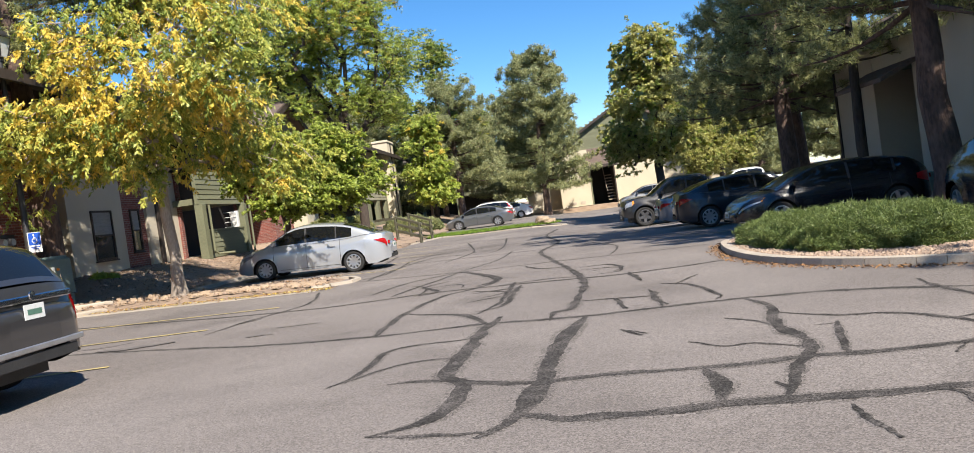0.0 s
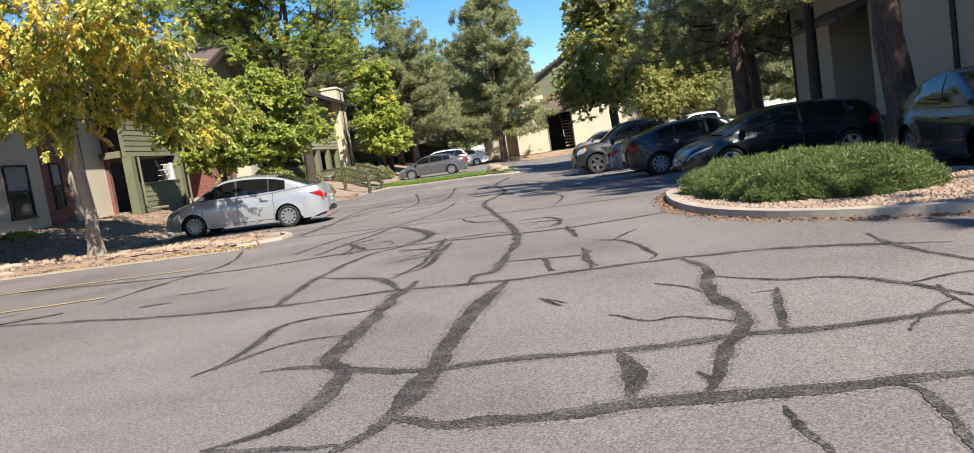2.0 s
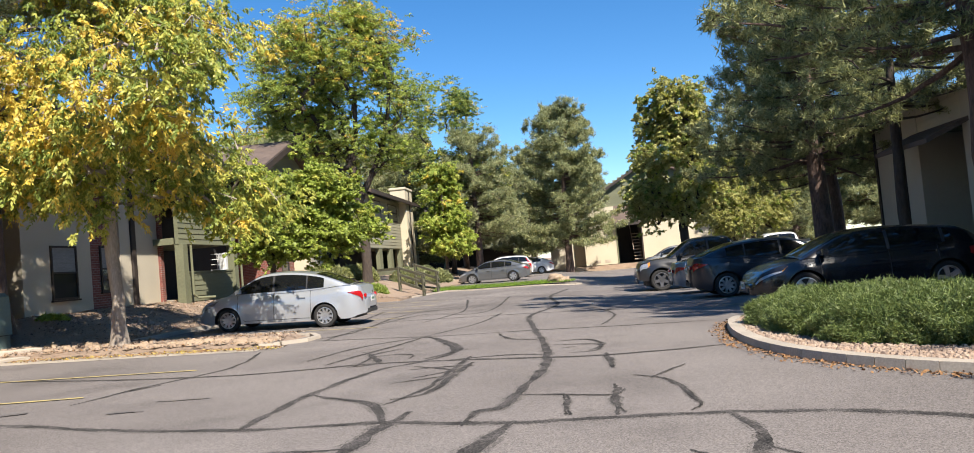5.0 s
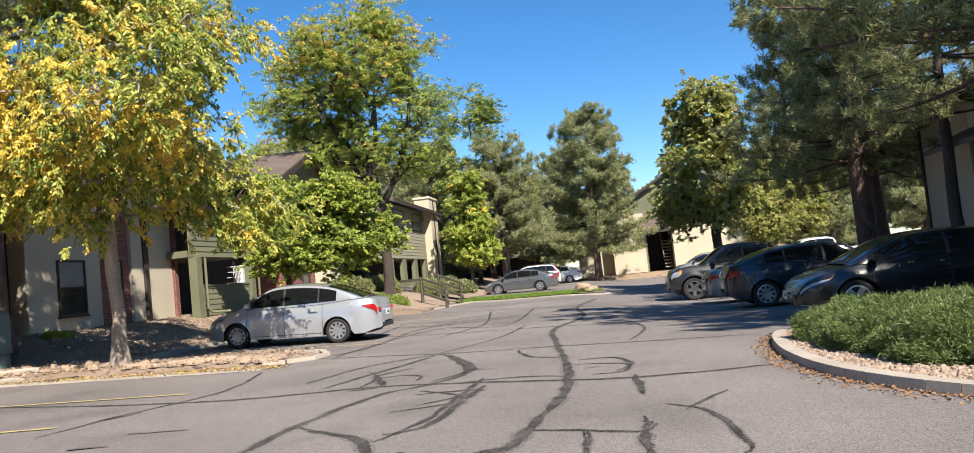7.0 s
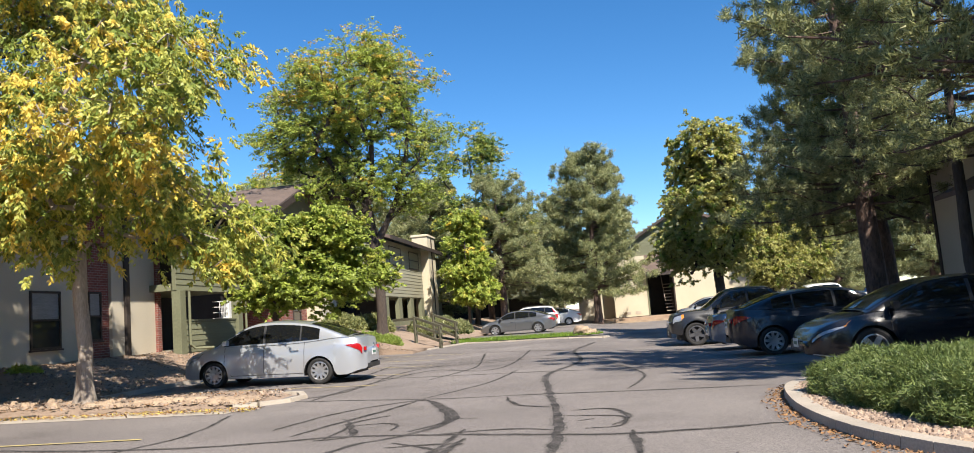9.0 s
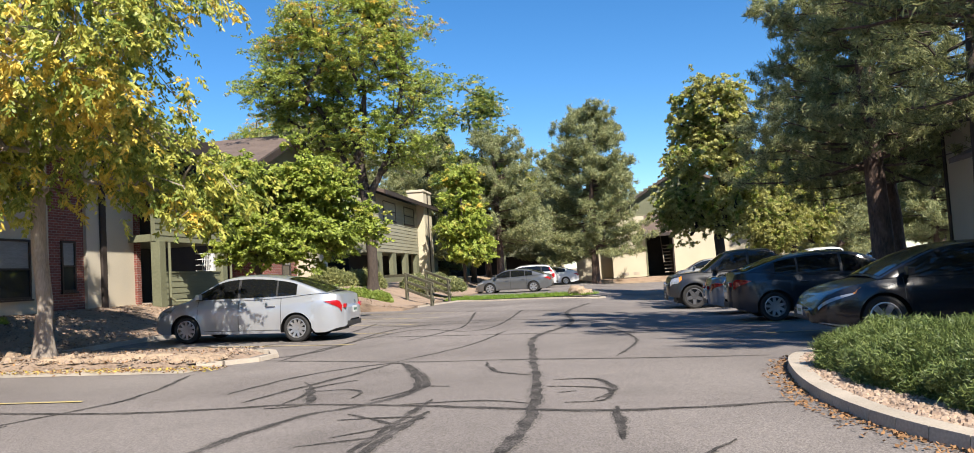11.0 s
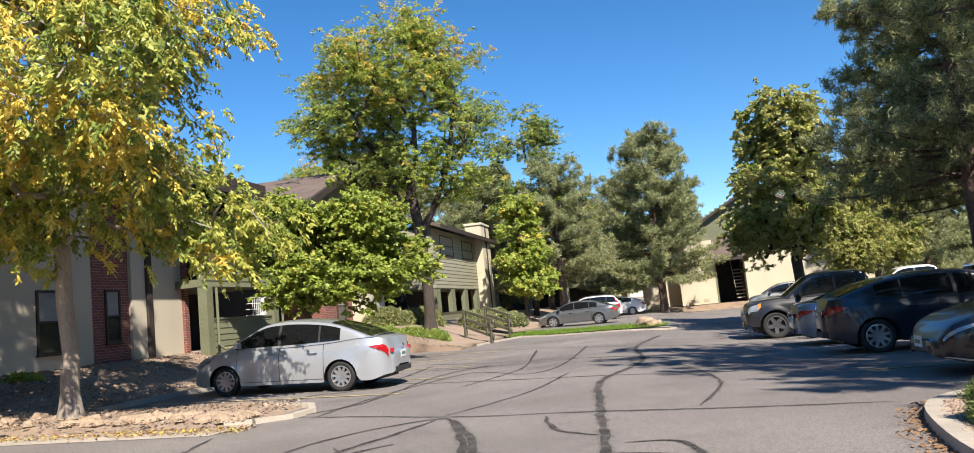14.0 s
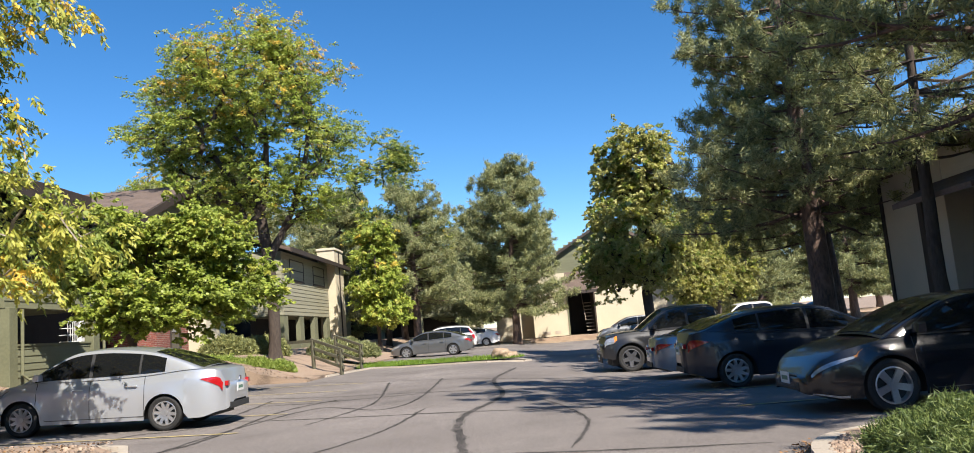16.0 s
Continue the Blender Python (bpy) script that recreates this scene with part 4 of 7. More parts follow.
part("fascia", Shape().loft([[(XE - 0.95, -20, 5.9), (XE - 0.9, -20, 5.9), (XE - 0.9, -20, 6.25), (XE - 0.95, -20, 6.25)],
                             [(XE - 0.95, 33.8, 5.0), (XE - 0.9, 33.8, 5.0), (XE - 0.9, 33.8, 5.35), (XE - 0.95, 33.8, 5.35)]]), FASCIA, house_e)


# ==== trees ====
def grow(rnd, trunk, targets, tip=0.012, power=2.3, leaders=(), fall=0.9, hang=0.0):
    """Branches from a trunk line to every target point, thinning outward. Returns a list of (points, radii)."""
    nodes = [Vector(p) for p in trunk]
    parent = [i - 1 for i in range(len(nodes))]
    for k, *line in leaders:
        for p in line:
            nodes.append(Vector(p))
            parent.append(k)
            k = len(nodes) - 1
    order = sorted(range(len(targets)), key=lambda i: (targets[i] - nodes[min(len(nodes) - 1, 2)]).length)
    for i in order:
        t = targets[i]
        best, bd = 0, 1e9
        for k in range(1, len(nodes)):
            p = nodes[k]
            d = (t - p).length
            d += fall * max(0, p.z - t.z) + hang * max(0, t.z + 0.5 - p.z)
            if d < bd:
                best, bd = k, d
        p = nodes[best]
        n = max(1, int((t - p).length / 0.55))
        last = best
        for k in range(1, n + 1):
            f = k / n
            q = p.lerp(t, f)
            q.z += 0.10 * (t - p).length * math.sin(math.pi * f)
            q += Vector((rnd.gauss(0, 0.05), rnd.gauss(0, 0.05), rnd.gauss(0, 0.04)))
            nodes.append(q)
            parent.append(last)
            last = len(nodes) - 1
    load = [0.0] * len(nodes)
    kids = [0] * len(nodes)
    for k in range(len(nodes) - 1, 0, -1):
        if kids[k] == 0:
            load[k] = tip ** power
        load[parent[k]] += load[k]
        kids[parent[k]] += 1
    rad = [max(v, tip ** power) ** (1 / power) for v in load]
    chains, used = [], set()
    for k in range(len(nodes) - 1, 0, -1):
        if k in used:
            continue
        chain = [k]
        used.add(k)
        while parent[chain[-1]] >= 0:
            p = parent[chain[-1]]
            chain.append(p)
            if p in used:
                break
            used.add(p)
        chain.reverse()
        if len(chain) > 1:
            pts = [nodes[c] for c in chain]
            rr = [rad[c] for c in chain]
            rr[0] = min(rr[0], rr[1] * 1.25)
            chains.append((pts, rr))
    return chains


def sprays(rng, centres, reach, count, length, width, droop, mats_p, per=6, flat=0.5, out=0.6):
    """Leafy twigs round the centres: leaves set in two rows along each twig, as loose faces. mats_p: chance of each material by clump."""
    c = np.repeat(np.asarray(centres, np.float64), per, axis=0)
    n = len(c)
    way = c * np.array([1, 1, 0])
    way /= np.linalg.norm(way, axis=1, keepdims=True) + 1e-6
    d = way * out + rng.normal(size=(n, 3)) * np.array([0.7, 0.7, 0.7 * flat])
    d[:, 2] -= droop * 0.55
    d /= np.linalg.norm(d, axis=1, keepdims=True)
    o = c + np.clip(rng.normal(size=(n, 3)), -1.8, 1.8) * reach * np.array([0.75, 0.75, 0.3 + 0.5 * flat])
    run = reach * rng.uniform(0.6, 1.35, (n, 1))
    cum = np.cumsum(np.repeat(np.asarray(mats_p), per, axis=0), axis=1)
    idx = np.minimum((rng.random((n, 1)) > cum).sum(axis=1), cum.shape[1] - 1)
    o, d, run, tint = (np.repeat(v, count, axis=0) for v in (o, d, run, idx))
    m = len(o)
    s = rng.random((m, 1))
    p = o + d * s * run
    p[:, 2] -= (droop * 0.35 * run * s * s)[:, 0]
    p += rng.normal(size=(m, 3)) * reach * 0.07
    side = np.cross(d, np.array([0, 0, 1.0]))
    side /= np.linalg.norm(side, axis=1, keepdims=True) + 1e-6
    e = d * 0.6 + side * rng.choice((-0.8, 0.8), (m, 1)) + rng.normal(size=(m, 3)) * 0.42
    e[:, 2] -= droop * 0.8
    e /= np.linalg.norm(e, axis=1, keepdims=True)
    w = np.cross(e, rng.normal(size=(m, 3)) * 0.6 + np.array([0.30, -0.38, 0.65]))
    w /= np.linalg.norm(w, axis=1, keepdims=True) + 1e-9
    L = length * rng.uniform(0.6, 1.25, (m, 1))
    W = width * rng.uniform(0.7, 1.2, (m, 1)) / 2
    v = np.stack([p, p + e * L * 0.45 + w * W, p + e * L, p + e * L * 0.45 - w * W], 1)
    return v.reshape(-1, 3), tint


def crown_points(rnd, blobs, count, gap=0.5, hollow=0.45):
    """Points filling a crown made of several ellipsoids (centre, radii), thicker toward the outside."""
    pts = []
    vol = [b[1][0] * b[1][1] * b[1][2] for b in blobs]
    tries = 0
    while len(pts) < count and tries < count * 60:
        tries += 1
        (c, r) = rnd.choices(blobs, vol)[0]
        d = Vector((rnd.gauss(0, 1), rnd.gauss(0, 1), rnd.gauss(0, 1))).normalized()
        f = hollow + (1 - hollow) * rnd.random() ** 0.6
        f *= 0.86 + 0.42 * noise.noise((d.x * 2.3 + c[0], d.y * 2.3 + c[1], d.z * 2.3))
        p = Vector((c[0] + d.x * r[0] * f, c[1] + d.y * r[1] * f, c[2] + d.z * r[2] * f))
        if noise.noise((p.x * 0.5 + c[0], p.y * 0.5, p.z * 0.62)) < 0.0:
            continue
        if any((p - q).length < gap for q in pts[-60:]):
            continue
        pts.append(p)
    return pts


def broad_tree(name, at, trunk, blobs, seed, label, mats, mix, clumps=260, count=120, length=0.11, width=0.045, spread=0.32, droop=0.5, bark=BARK_ASH, per=6, out=0.6, leaders=(), fall=0.9, hang=0.0,
               radius=0.2, gap=0.45, tip=0.012, flat=0.6, hollow=0.45, group=""):
    """A leafy tree: trunk and limbs in one mesh, crown of single leaves in another. trunk: points from the ground up; mix: chances of the materials at a height 0 to 1 and a random number."""
    rnd, rng = random.Random(seed), np.random.default_rng(seed)
    ob = base(name, pose(*at), label, "tree", group)
    pts = crown_points(rnd, blobs, clumps, gap, hollow)
    chains = grow(rnd, trunk, pts, tip, leaders=leaders, fall=fall, hang=hang)
    s = Shape()
    big = max(max(r) for _, r in chains)
    k = radius / big
    for p, r in chains:
        rr = [max(v * (k if v * k > 0.03 else min(k, 1.2)), 0.006) for v in r]
        s.tube(p, rr, 9 if rr[0] > 0.06 else (5 if rr[0] > 0.02 else 3), caps=False)
    # root flare
    b = Vector(trunk[0])
    s.tube([b - Vector((0, 0, 0.15)), b + Vector((0, 0, 0.06)), b + Vector((0, 0, 0.35)), b + Vector((0, 0, 0.7))], [radius * 1.75, radius * 1.4, radius * 1.12, radius * 0.98], 11, caps=False)
    part("trunk", s, bark, ob, smooth=60)
    zs = [p.z for p in pts]
    lo, hi = min(zs), max(zs)
    mp = [mix((p.z - lo) / (hi - lo), 0.5 + 0.9 * noise.noise((p.x * 0.7 + seed, p.y * 0.7, p.z * 0.7)), rnd.random()) for p in pts]
    v, mi = sprays(rng, [tuple(p) for p in pts], spread, count, length, width, droop, mp, per, flat, out)
    part("crown", rawmesh("crown", v, 4, mats, mi), None, ob)
    return ob


def pine_tree(name, at, height, clear, reach, seed, label, needles=NEEDLE, bark=BARK_PINE, radius=0.3, lean=(0, 0), tufts=2600, blade=0.15, width=0.02, per=26, group="",
              shape=None, up=0.25, whorl=0.4):
    """A pine: tapering trunk, whorls of limbs and tufts of needles."""
    rnd, rng = random.Random(seed), np.random.default_rng(seed)
    ob = base(name, pose(*at), label, "tree", group)
    s = Shape()
    n = 14
    line = [Vector((lean[0] * (i / n) ** 1.3 + 0.12 * noise.noise((i * 0.5, seed, 0)), lean[1] * (i / n) ** 1.3 + 0.12 * noise.noise((i * 0.5, seed, 7)), -0.1 + height * i / n)) for i in range(n + 1)]
    rad = [radius * (1.25 if i == 0 else 1.0) * (1 - i / n) ** 0.75 + 0.015 for i in range(n + 1)]
    s.tube(line, rad, 12, caps=False)
    shape = shape or (lambda f: math.sin(math.pi * min(1, 0.16 + 0.84 * f)) ** 0.7)
    cents, sizes = [], []
    z = clear
    while z < height - 0.2:
        f = (z - clear) / (height - clear)
        k = min(n - 1, int(z / height * n))
        c = line[k].lerp(line[k + 1], z / height * n - k)
        for _ in range(rnd.choice((3, 4, 4, 5))):
            a = rnd.uniform(0, 2 * math.pi)
            R = reach * shape(f) * rnd.uniform(0.6, 1.12) + 0.3
            d = Vector((math.cos(a), math.sin(a), 0))
            tilt = up * (0.1 + 1.3 * f) + rnd.uniform(-0.28, 0.28)
            pts, m = [], max(3, int(R / 0.5))
            for i in range(m + 1):
                g = i / m
                pts.append(c + d * R * g + Vector((rnd.gauss(0, 0.05), rnd.gauss(0, 0.05), R * (tilt * g - 0.25 * g * (1 - g)))))
            r0 = 0.014 + 0.013 * R
            s.tube(pts, [r0 * (1 - 0.85 * i / m) for i in range(m + 1)], 5, caps=False)
            # side twigs carrying tufts
            for i in range(1, m + 1):
                g = i / m
                if g < 0.3 and rnd.random() < 0.75:
                    continue
                for _ in range(rnd.choice((2, 3, 3, 4))):
                    side = Vector((-d.y, d.x, 0)) * rnd.choice((-1, 1))
                    l = rnd.uniform(0.25, 0.85) * (0.35 + 0.5 * R / reach)
                    e = pts[i] + side * l * rnd.uniform(0.4, 1) + d * l * 0.5 + Vector((0, 0, rnd.uniform(-0.1, 0.35)))
                    s.tube([pts[i], pts[i].lerp(e, 0.5) - Vector((0, 0, 0.03)), e], [0.012, 0.009, 0.005], 3, caps=False)
                    for h in (0.55, 0.8, 1.0):
                        cents.append(tuple(pts[i].lerp(e, h)))
            cents.append(tuple(pts[-1]))
        z += rnd.uniform(0.6, 1.4) * whorl
    cents += [tuple(line[-1] + Vector((rnd.gauss(0, 0.15), rnd.gauss(0, 0.15), rnd.uniform(-0.5, 0.2)))) for _ in range(12)]
    if len(cents) > tufts:
        cents = rnd.sample(cents, tufts)
    part("trunk", s, bark, ob, smooth=60)
    nc = len(cents)
    c = np.repeat(np.asarray(cents), per, axis=0)
    m = len(c)
    d = rng.normal(size=(m, 3)) + np.array([0, 0, 0.45])
    d /= np.linalg.norm(d, axis=1, keepdims=True)
    w = np.cross(d, rng.normal(size=(m, 3)))
    w /= np.linalg.norm(w, axis=1, keepdims=True) + 1e-9
    o = c + rng.normal(size=(m, 3)) * blade * 0.35
    L = blade * rng.uniform(0.7, 1.3, (m, 1))
    v = np.stack([o - w * width / 2, o + w * width / 2, o + d * L], 1).reshape(-1, 3)
    part("crown", rawmesh("crown", v, 3, [needles]), None, ob)
    return ob


def ash_mix(h, n, r):
    y = min(0.80, max(0.04, -0.08 + 1.1 * (n - 0.25) + 0.1 * h))
    return [0.45 * (1 - y), 0.55 * (1 - y), 0.93 * y, 0.07 * y]


def norm_mix(f):
    def g(h, n, r):
        p = [max(0.01, v) for v in f(h, n, r)]
        t = sum(p)
        return [v / t for v in p]
    return g


ASH_MATS = [LEAF_GREEN, LEAF_LIME, LEAF_YELLOW, LEAF_AMBER]
# autumn ash beside the stalls
broad_tree("ash_tree", (-8.4, 19.4, 0.35), [(0, 0, 0), (0.02, 0.03, 0.9), (-0.05, 0.0, 1.9), (-0.10, 0.05, 2.9), (-0.25, 0.1, 3.6), (-0.4, 0.3, 4.6), (-0.4, 0.3, 5.8), (-0.3, 0.2, 7.0)],
           [((-0.4, 0.0, 6.4), (3.3, 3.3, 2.7)), ((-2.7, -0.8, 4.1), (2.0, 2.2, 1.3)), ((2.2, 0.4, 3.9), (1.7, 1.8, 1.1)), ((-0.2, 0.2, 8.3), (2.4, 2.4, 1.7)), ((-0.4, -1.4, 4.5), (2.6, 1.6, 1.2)), ((-2.4, -0.9, 3.0), (1.6, 1.5, 0.9)), ((2.3, 0.4, 6.6), (1.6, 1.6, 1.2)), ((2.7, 0.4, 2.9), (1.3, 1.2, 0.85)), ((-0.6, -1.1, 3.3), (1.7, 1.1, 0.7)), ((2.4, -2.2, 5.3), (2.0, 1.9, 1.6)), ((0.9, -1.8, 4.6), (1.7, 1.2, 0.9)), ((-2.0, -0.7, 3.0), (1.5, 1.2, 0.8)), ((0.9, -1.4, 3.0), (1.4, 1.0, 0.7)), ((-1.0, -1.3, 3.2), (1.5, 1.0, 0.8)), ((0.2, -1.4, 3.9), (2.2, 1.5, 0.9)), ((1.0, -0.6, 3.1), (1.6, 1.4, 0.75)), ((0.2, 0.3, 3.5), (1.5, 1.3, 0.7))],
           11, "autumn ash tree with yellow and green leaves and pale trunk", ASH_MATS, norm_mix(ash_mix), clumps=880, count=25, length=0.12, width=0.048, spread=0.31, droop=1.0, radius=0.14, gap=0.40, flat=0.7, out=0.5,
           leaders=[(4, (0.2, 0.0, 4.4), (0.7, -0.1, 5.3), (1.0, -0.2, 6.4)), (4, (-0.8, -0.1, 4.4), (-1.4, -0.3, 5.2), (-1.8, -0.4, 6.2))], fall=0.1, hang=0.5)
# honey locust behind the bushes
broad_tree("locust_tree", (-8.1, 40.2, 0.75), [(0, 0, 0), (0.03, 0, 1.2), (0.0, 0.05, 2.6), (-0.1, 0.0, 4.2), (-0.35, 0.1, 6.0), (-0.7, 0.0, 8.0), (-0.9, 0, 10.5), (-0.9, 0, 12.5)],
           [((-1.0, 0, 11.4), (4.1, 3.9, 2.7)), ((-2.9, 0, 9.4), (3.3, 3.2, 1.5)), ((1.3, 0, 9.0), (3.0, 2.8, 1.7)), ((-0.9, 0, 13.2), (2.9, 2.6, 1.5)), ((0.6, 0, 6.6), (2.4, 2.3, 1.3)), ((-1.5, 0.2, 7.2), (2.2, 2.0, 0.9)), ((1.9, 0, 12.0), (1.9, 1.8, 1.1)), ((-3.6, 0, 11.6), (1.7, 1.8, 1.0))],
           12, "tall honey locust with green leaves turning yellow at the top", [LEAF_BRIGHT, LEAF_LIME, LEAF_AMBER, LEAF_GREEN],
           norm_mix(lambda h, n, r: [0.50, 0.28 * h + 0.04, max(0.01, 1.9 * (h - 0.40) * (n - 0.15)), max(0.05, 0.8 - 0.8 * h)]), clumps=900, count=26, length=0.135, width=0.058, spread=0.46, droop=0.22, radius=0.24, gap=0.5, bark=BARK_DARK, flat=0.3, out=0.9,
           leaders=[(3, (0.5, 0.1, 5.2), (1.2, 0.1, 6.6), (1.7, 0.0, 8.4), (2.0, 0, 10.6)), (4, (-1.2, -0.1, 7.2), (-2.1, -0.2, 8.6), (-2.8, -0.2, 10.2)), (4, (0.1, -0.4, 7.4), (0.3, -0.8, 9.2), (0.4, -1.0, 11.6)),
                    (4, (-0.8, 0.6, 7.2), (-1.3, 1.2, 9.0), (-1.7, 1.5, 11.5))])
# low round maple before the porch
broad_tree("maple_tree", (-8.75, 29.6, 0.32), [(0, 0, 0), (-0.05, 0.05, 0.7), (0.05, 0.0, 1.4), (0.2, 0.05, 2.3), (0.5, 0.0, 3.8), (0.7, 0, 4.9)],
           [((0.9, 0, 3.5), (2.2, 2.0, 1.6)), ((-0.8, 0, 3.3), (1.2, 1.2, 1.0)), ((2.6, 0, 3.0), (1.6, 1.5, 1.1)), ((0.9, -0.2, 4.9), (1.5, 1.4, 0.9)), ((1.2, 0, 2.0), (1.8, 1.5, 0.6)), ((2.2, 0, 4.1), (1.3, 1.2, 0.7)), ((0.8, -1.1, 2.7), (2.0, 1.0, 1.0)), ((2.2, -0.8, 2.3), (1.3, 0.9, 0.7))],
           13, "low spreading maple with bright green leaves", [LEAF_BRIGHT, LEAF_GREEN, LEAF_LIME], norm_mix(lambda h, n, r: [0.6, 0.32 - 0.25 * h, 0.06 + 0.16 * h]),
           clumps=640, count=27, length=0.12, width=0.085, spread=0.27, droop=0.35, radius=0.11, gap=0.34, bark=BARK_DARK, flat=0.5, out=0.7)
# slim bright tree by the chimney
broad_tree("young_maple_tree", (-6.9, 58.0, 0.5), [(0, 0, 0), (0, 0, 1.5), (0.05, 0, 3.0), (0, 0, 6.5)],
           [((0, 0, 4.8), (1.55, 1.7, 3.2)), ((0.6, 0, 2.7), (1.6, 1.5, 1.3)), ((0.0, 0, 7.4), (1.0, 1.0, 1.3))],
           14, "slim young maple with bright green leaves", [LEAF_BRIGHT, LEAF_LIME, LEAF_YELLOW], norm_mix(lambda h, n, r: [0.85, 0.14, 0.01 + 0.12 * (n > 0.85)]),
           clumps=280, count=24, length=0.19, width=0.12, spread=0.36, radius=0.12, gap=0.4, bark=BARK_DARK, droop=0.5, flat=0.5)
# locusts farther back
broad_tree("locust_tree", (-7.6, 66.0, 0.4), [(0, 0, 0), (0.1, 0, 2.5), (0.6, 0, 5.0), (1.2, 0, 8.0), (1.2, 0, 13.0)],
           [((0.6, 0, 12.6), (2.7, 2.6, 4.2)), ((0.2, 0, 7.8), (3.2, 2.6, 2.6)), ((2.4, 0, 8.0), (2.6, 2.4, 2.0))],
           15, "green honey locust behind the lawn", [LEAF_GREEN, LEAF_LIME, LEAF_YELLOW, LEAF_DEEP], norm_mix(lambda h, n, r: [0.55, 0.22, 0.10 * h * n, 0.3]),
           clumps=430, count=20, length=0.21, width=0.08, spread=0.5, droop=0.2, radius=0.22, gap=0.5, bark=BARK_DARK, flat=0.35, out=0.8)
# yellow-green tree before the far house
broad_tree("cottonwood_tree", (8.0, 45.5, 0.0), [(0, 0, 0), (0.05, 0, 1.2), (0.0, 0, 2.4), (0.1, 0, 5), (0.2, 0, 9.5)],
           [((-0.2, 0, 5.6), (2.7, 2.7, 3.2)), ((0.1, 0, 8.7), (1.9, 1.9, 2.2)), ((-1.2, 0, 3.7), (1.8, 1.8, 1.6)), ((1.3, 0, 3.5), (1.5, 1.5, 1.4))],
           16, "bushy tree with green leaves turning yellow beside the truck", [LEAF_GREEN, LEAF_PALE, LEAF_LIME], norm_mix(lambda h, n, r: [0.18, 0.66, 0.02 + 0.25 * max(0, n - 0.4)]),
           clumps=560, count=32, length=0.15, width=0.095, spread=0.36, droop=0.5, radius=0.24, gap=0.45, bark=BARK_DARK, flat=0.9)

# pines
dense = pine_tree("pine_tree", (1.8, 70.0, 0.0), 14.3, 2.6, 4.3, 21, "dense blue-green pine with reddish trunk", NEEDLE, tufts=15000, blade=0.30, width=0.055, per=14, radius=0.32, lean=(0.3, 0),
                  shape=lambda f: (1.02 - f ** 2.6) ** 0.62 * (0.88 + 0.12 * math.sin(13 * f)), whorl=0.25)
pine_tree("pine_tree", (-5.2, 64.0, 0.3), 11.2, 3.3, 4.4, 22, "olive-green pine beside the grey car", NEEDLE, tufts=13000, blade=0.28, width=0.05, per=14, radius=0.3,
          shape=lambda f: (1.0 - 0.62 * f), whorl=0.3)
big = pine_tree("pine_tree", (11.3, 33.0, -0.05), 15.5, 4.2, 4.7, 23, "large dark pine beside the parked cars", NEEDLE, tufts=17000, blade=0.21, width=0.034, per=22, radius=0.36, lean=(-0.3, 0.3),
                shape=lambda f: (1 - 0.6 * f) * (0.85 + 0.15 * math.sin(13 * f)), whorl=0.3)
pine_tree("pine_tree", (12.9, 36.0, -0.25), 14.0, 4.0, 4.4, 24, "tall dark pine with slim trunk", NEEDLE_DARK, tufts=9000, blade=0.22, width=0.036, per=20, radius=0.24, lean=(-0.8, 0))
near = pine_tree("pine_tree", (9.7, 17.9, 0.0), 12.0, 4.6, 4.3, 25, "tall pine with thick reddish-brown trunk", NEEDLE_DARK, tufts=14000, blade=0.19, width=0.029, per=22, radius=0.33, lean=(-0.5, 0.2),
                 shape=lambda f: (1 - 0.5 * f), whorl=0.32)
pine_tree("pine_tree", (11.9, 27.6, 0.05), 12.0, 4.6, 3.4, 26, "slim dark tree before the shaded house", NEEDLE_DARK, bark=BARK_DARK, tufts=6000, blade=0.17, width=0.022, per=20, radius=0.17, lean=(0.3, 0))
west = pine_tree("pine_tree", (-12.25, 20.5, 0.7), 13.5, 6.0, 3.4, 27, "large shaded pine beside the brick wall", NEEDLE_DARK, tufts=6500, blade=0.17, width=0.022, per=20, radius=0.36, lean=(0.0, -0.8))
copy_thing(west, pose(-13.9, 11.5, 0.7, 0, 0, 140))
# trees past the edge of the view whose shade falls on the car park
shade_tree = copy_thing(near, pose(11.7, 12.4, 0.0, 0, 0, 75))
shade_tree.scale = (0.95, 0.95, 0.95)
tree_off = copy_thing(near, pose(11.3, 2.3, 0.0, 0, 0, 200))
tree_off.scale = (0.72, 0.72, 0.72)


# ==== cars ====
def cat(pts, x):
    """Smooth curve through (x, value) points in rising x."""
    if x <= pts[0][0]:
        return pts[0][1]
    if x >= pts[-1][0]:
        return pts[-1][1]
    for i in range(len(pts) - 1):
        (a, p), (b, q) = pts[i], pts[i + 1]
        if x <= b:
            t = (x - a) / (b - a)
            m0 = (q - pts[i - 1][1]) / (b - pts[i - 1][0]) if i else (q - p) / (b - a)
            m1 = (pts[i + 2][1] - p) / (pts[i + 2][0] - a) if i + 2 < len(pts) else (q - p) / (b - a)
            h = b - a
            return (2 * t ** 3 - 3 * t * t + 1) * p + (t ** 3 - 2 * t * t + t) * h * m0 + (3 * t * t - 2 * t ** 3) * q + (t ** 3 - t * t) * h * m1


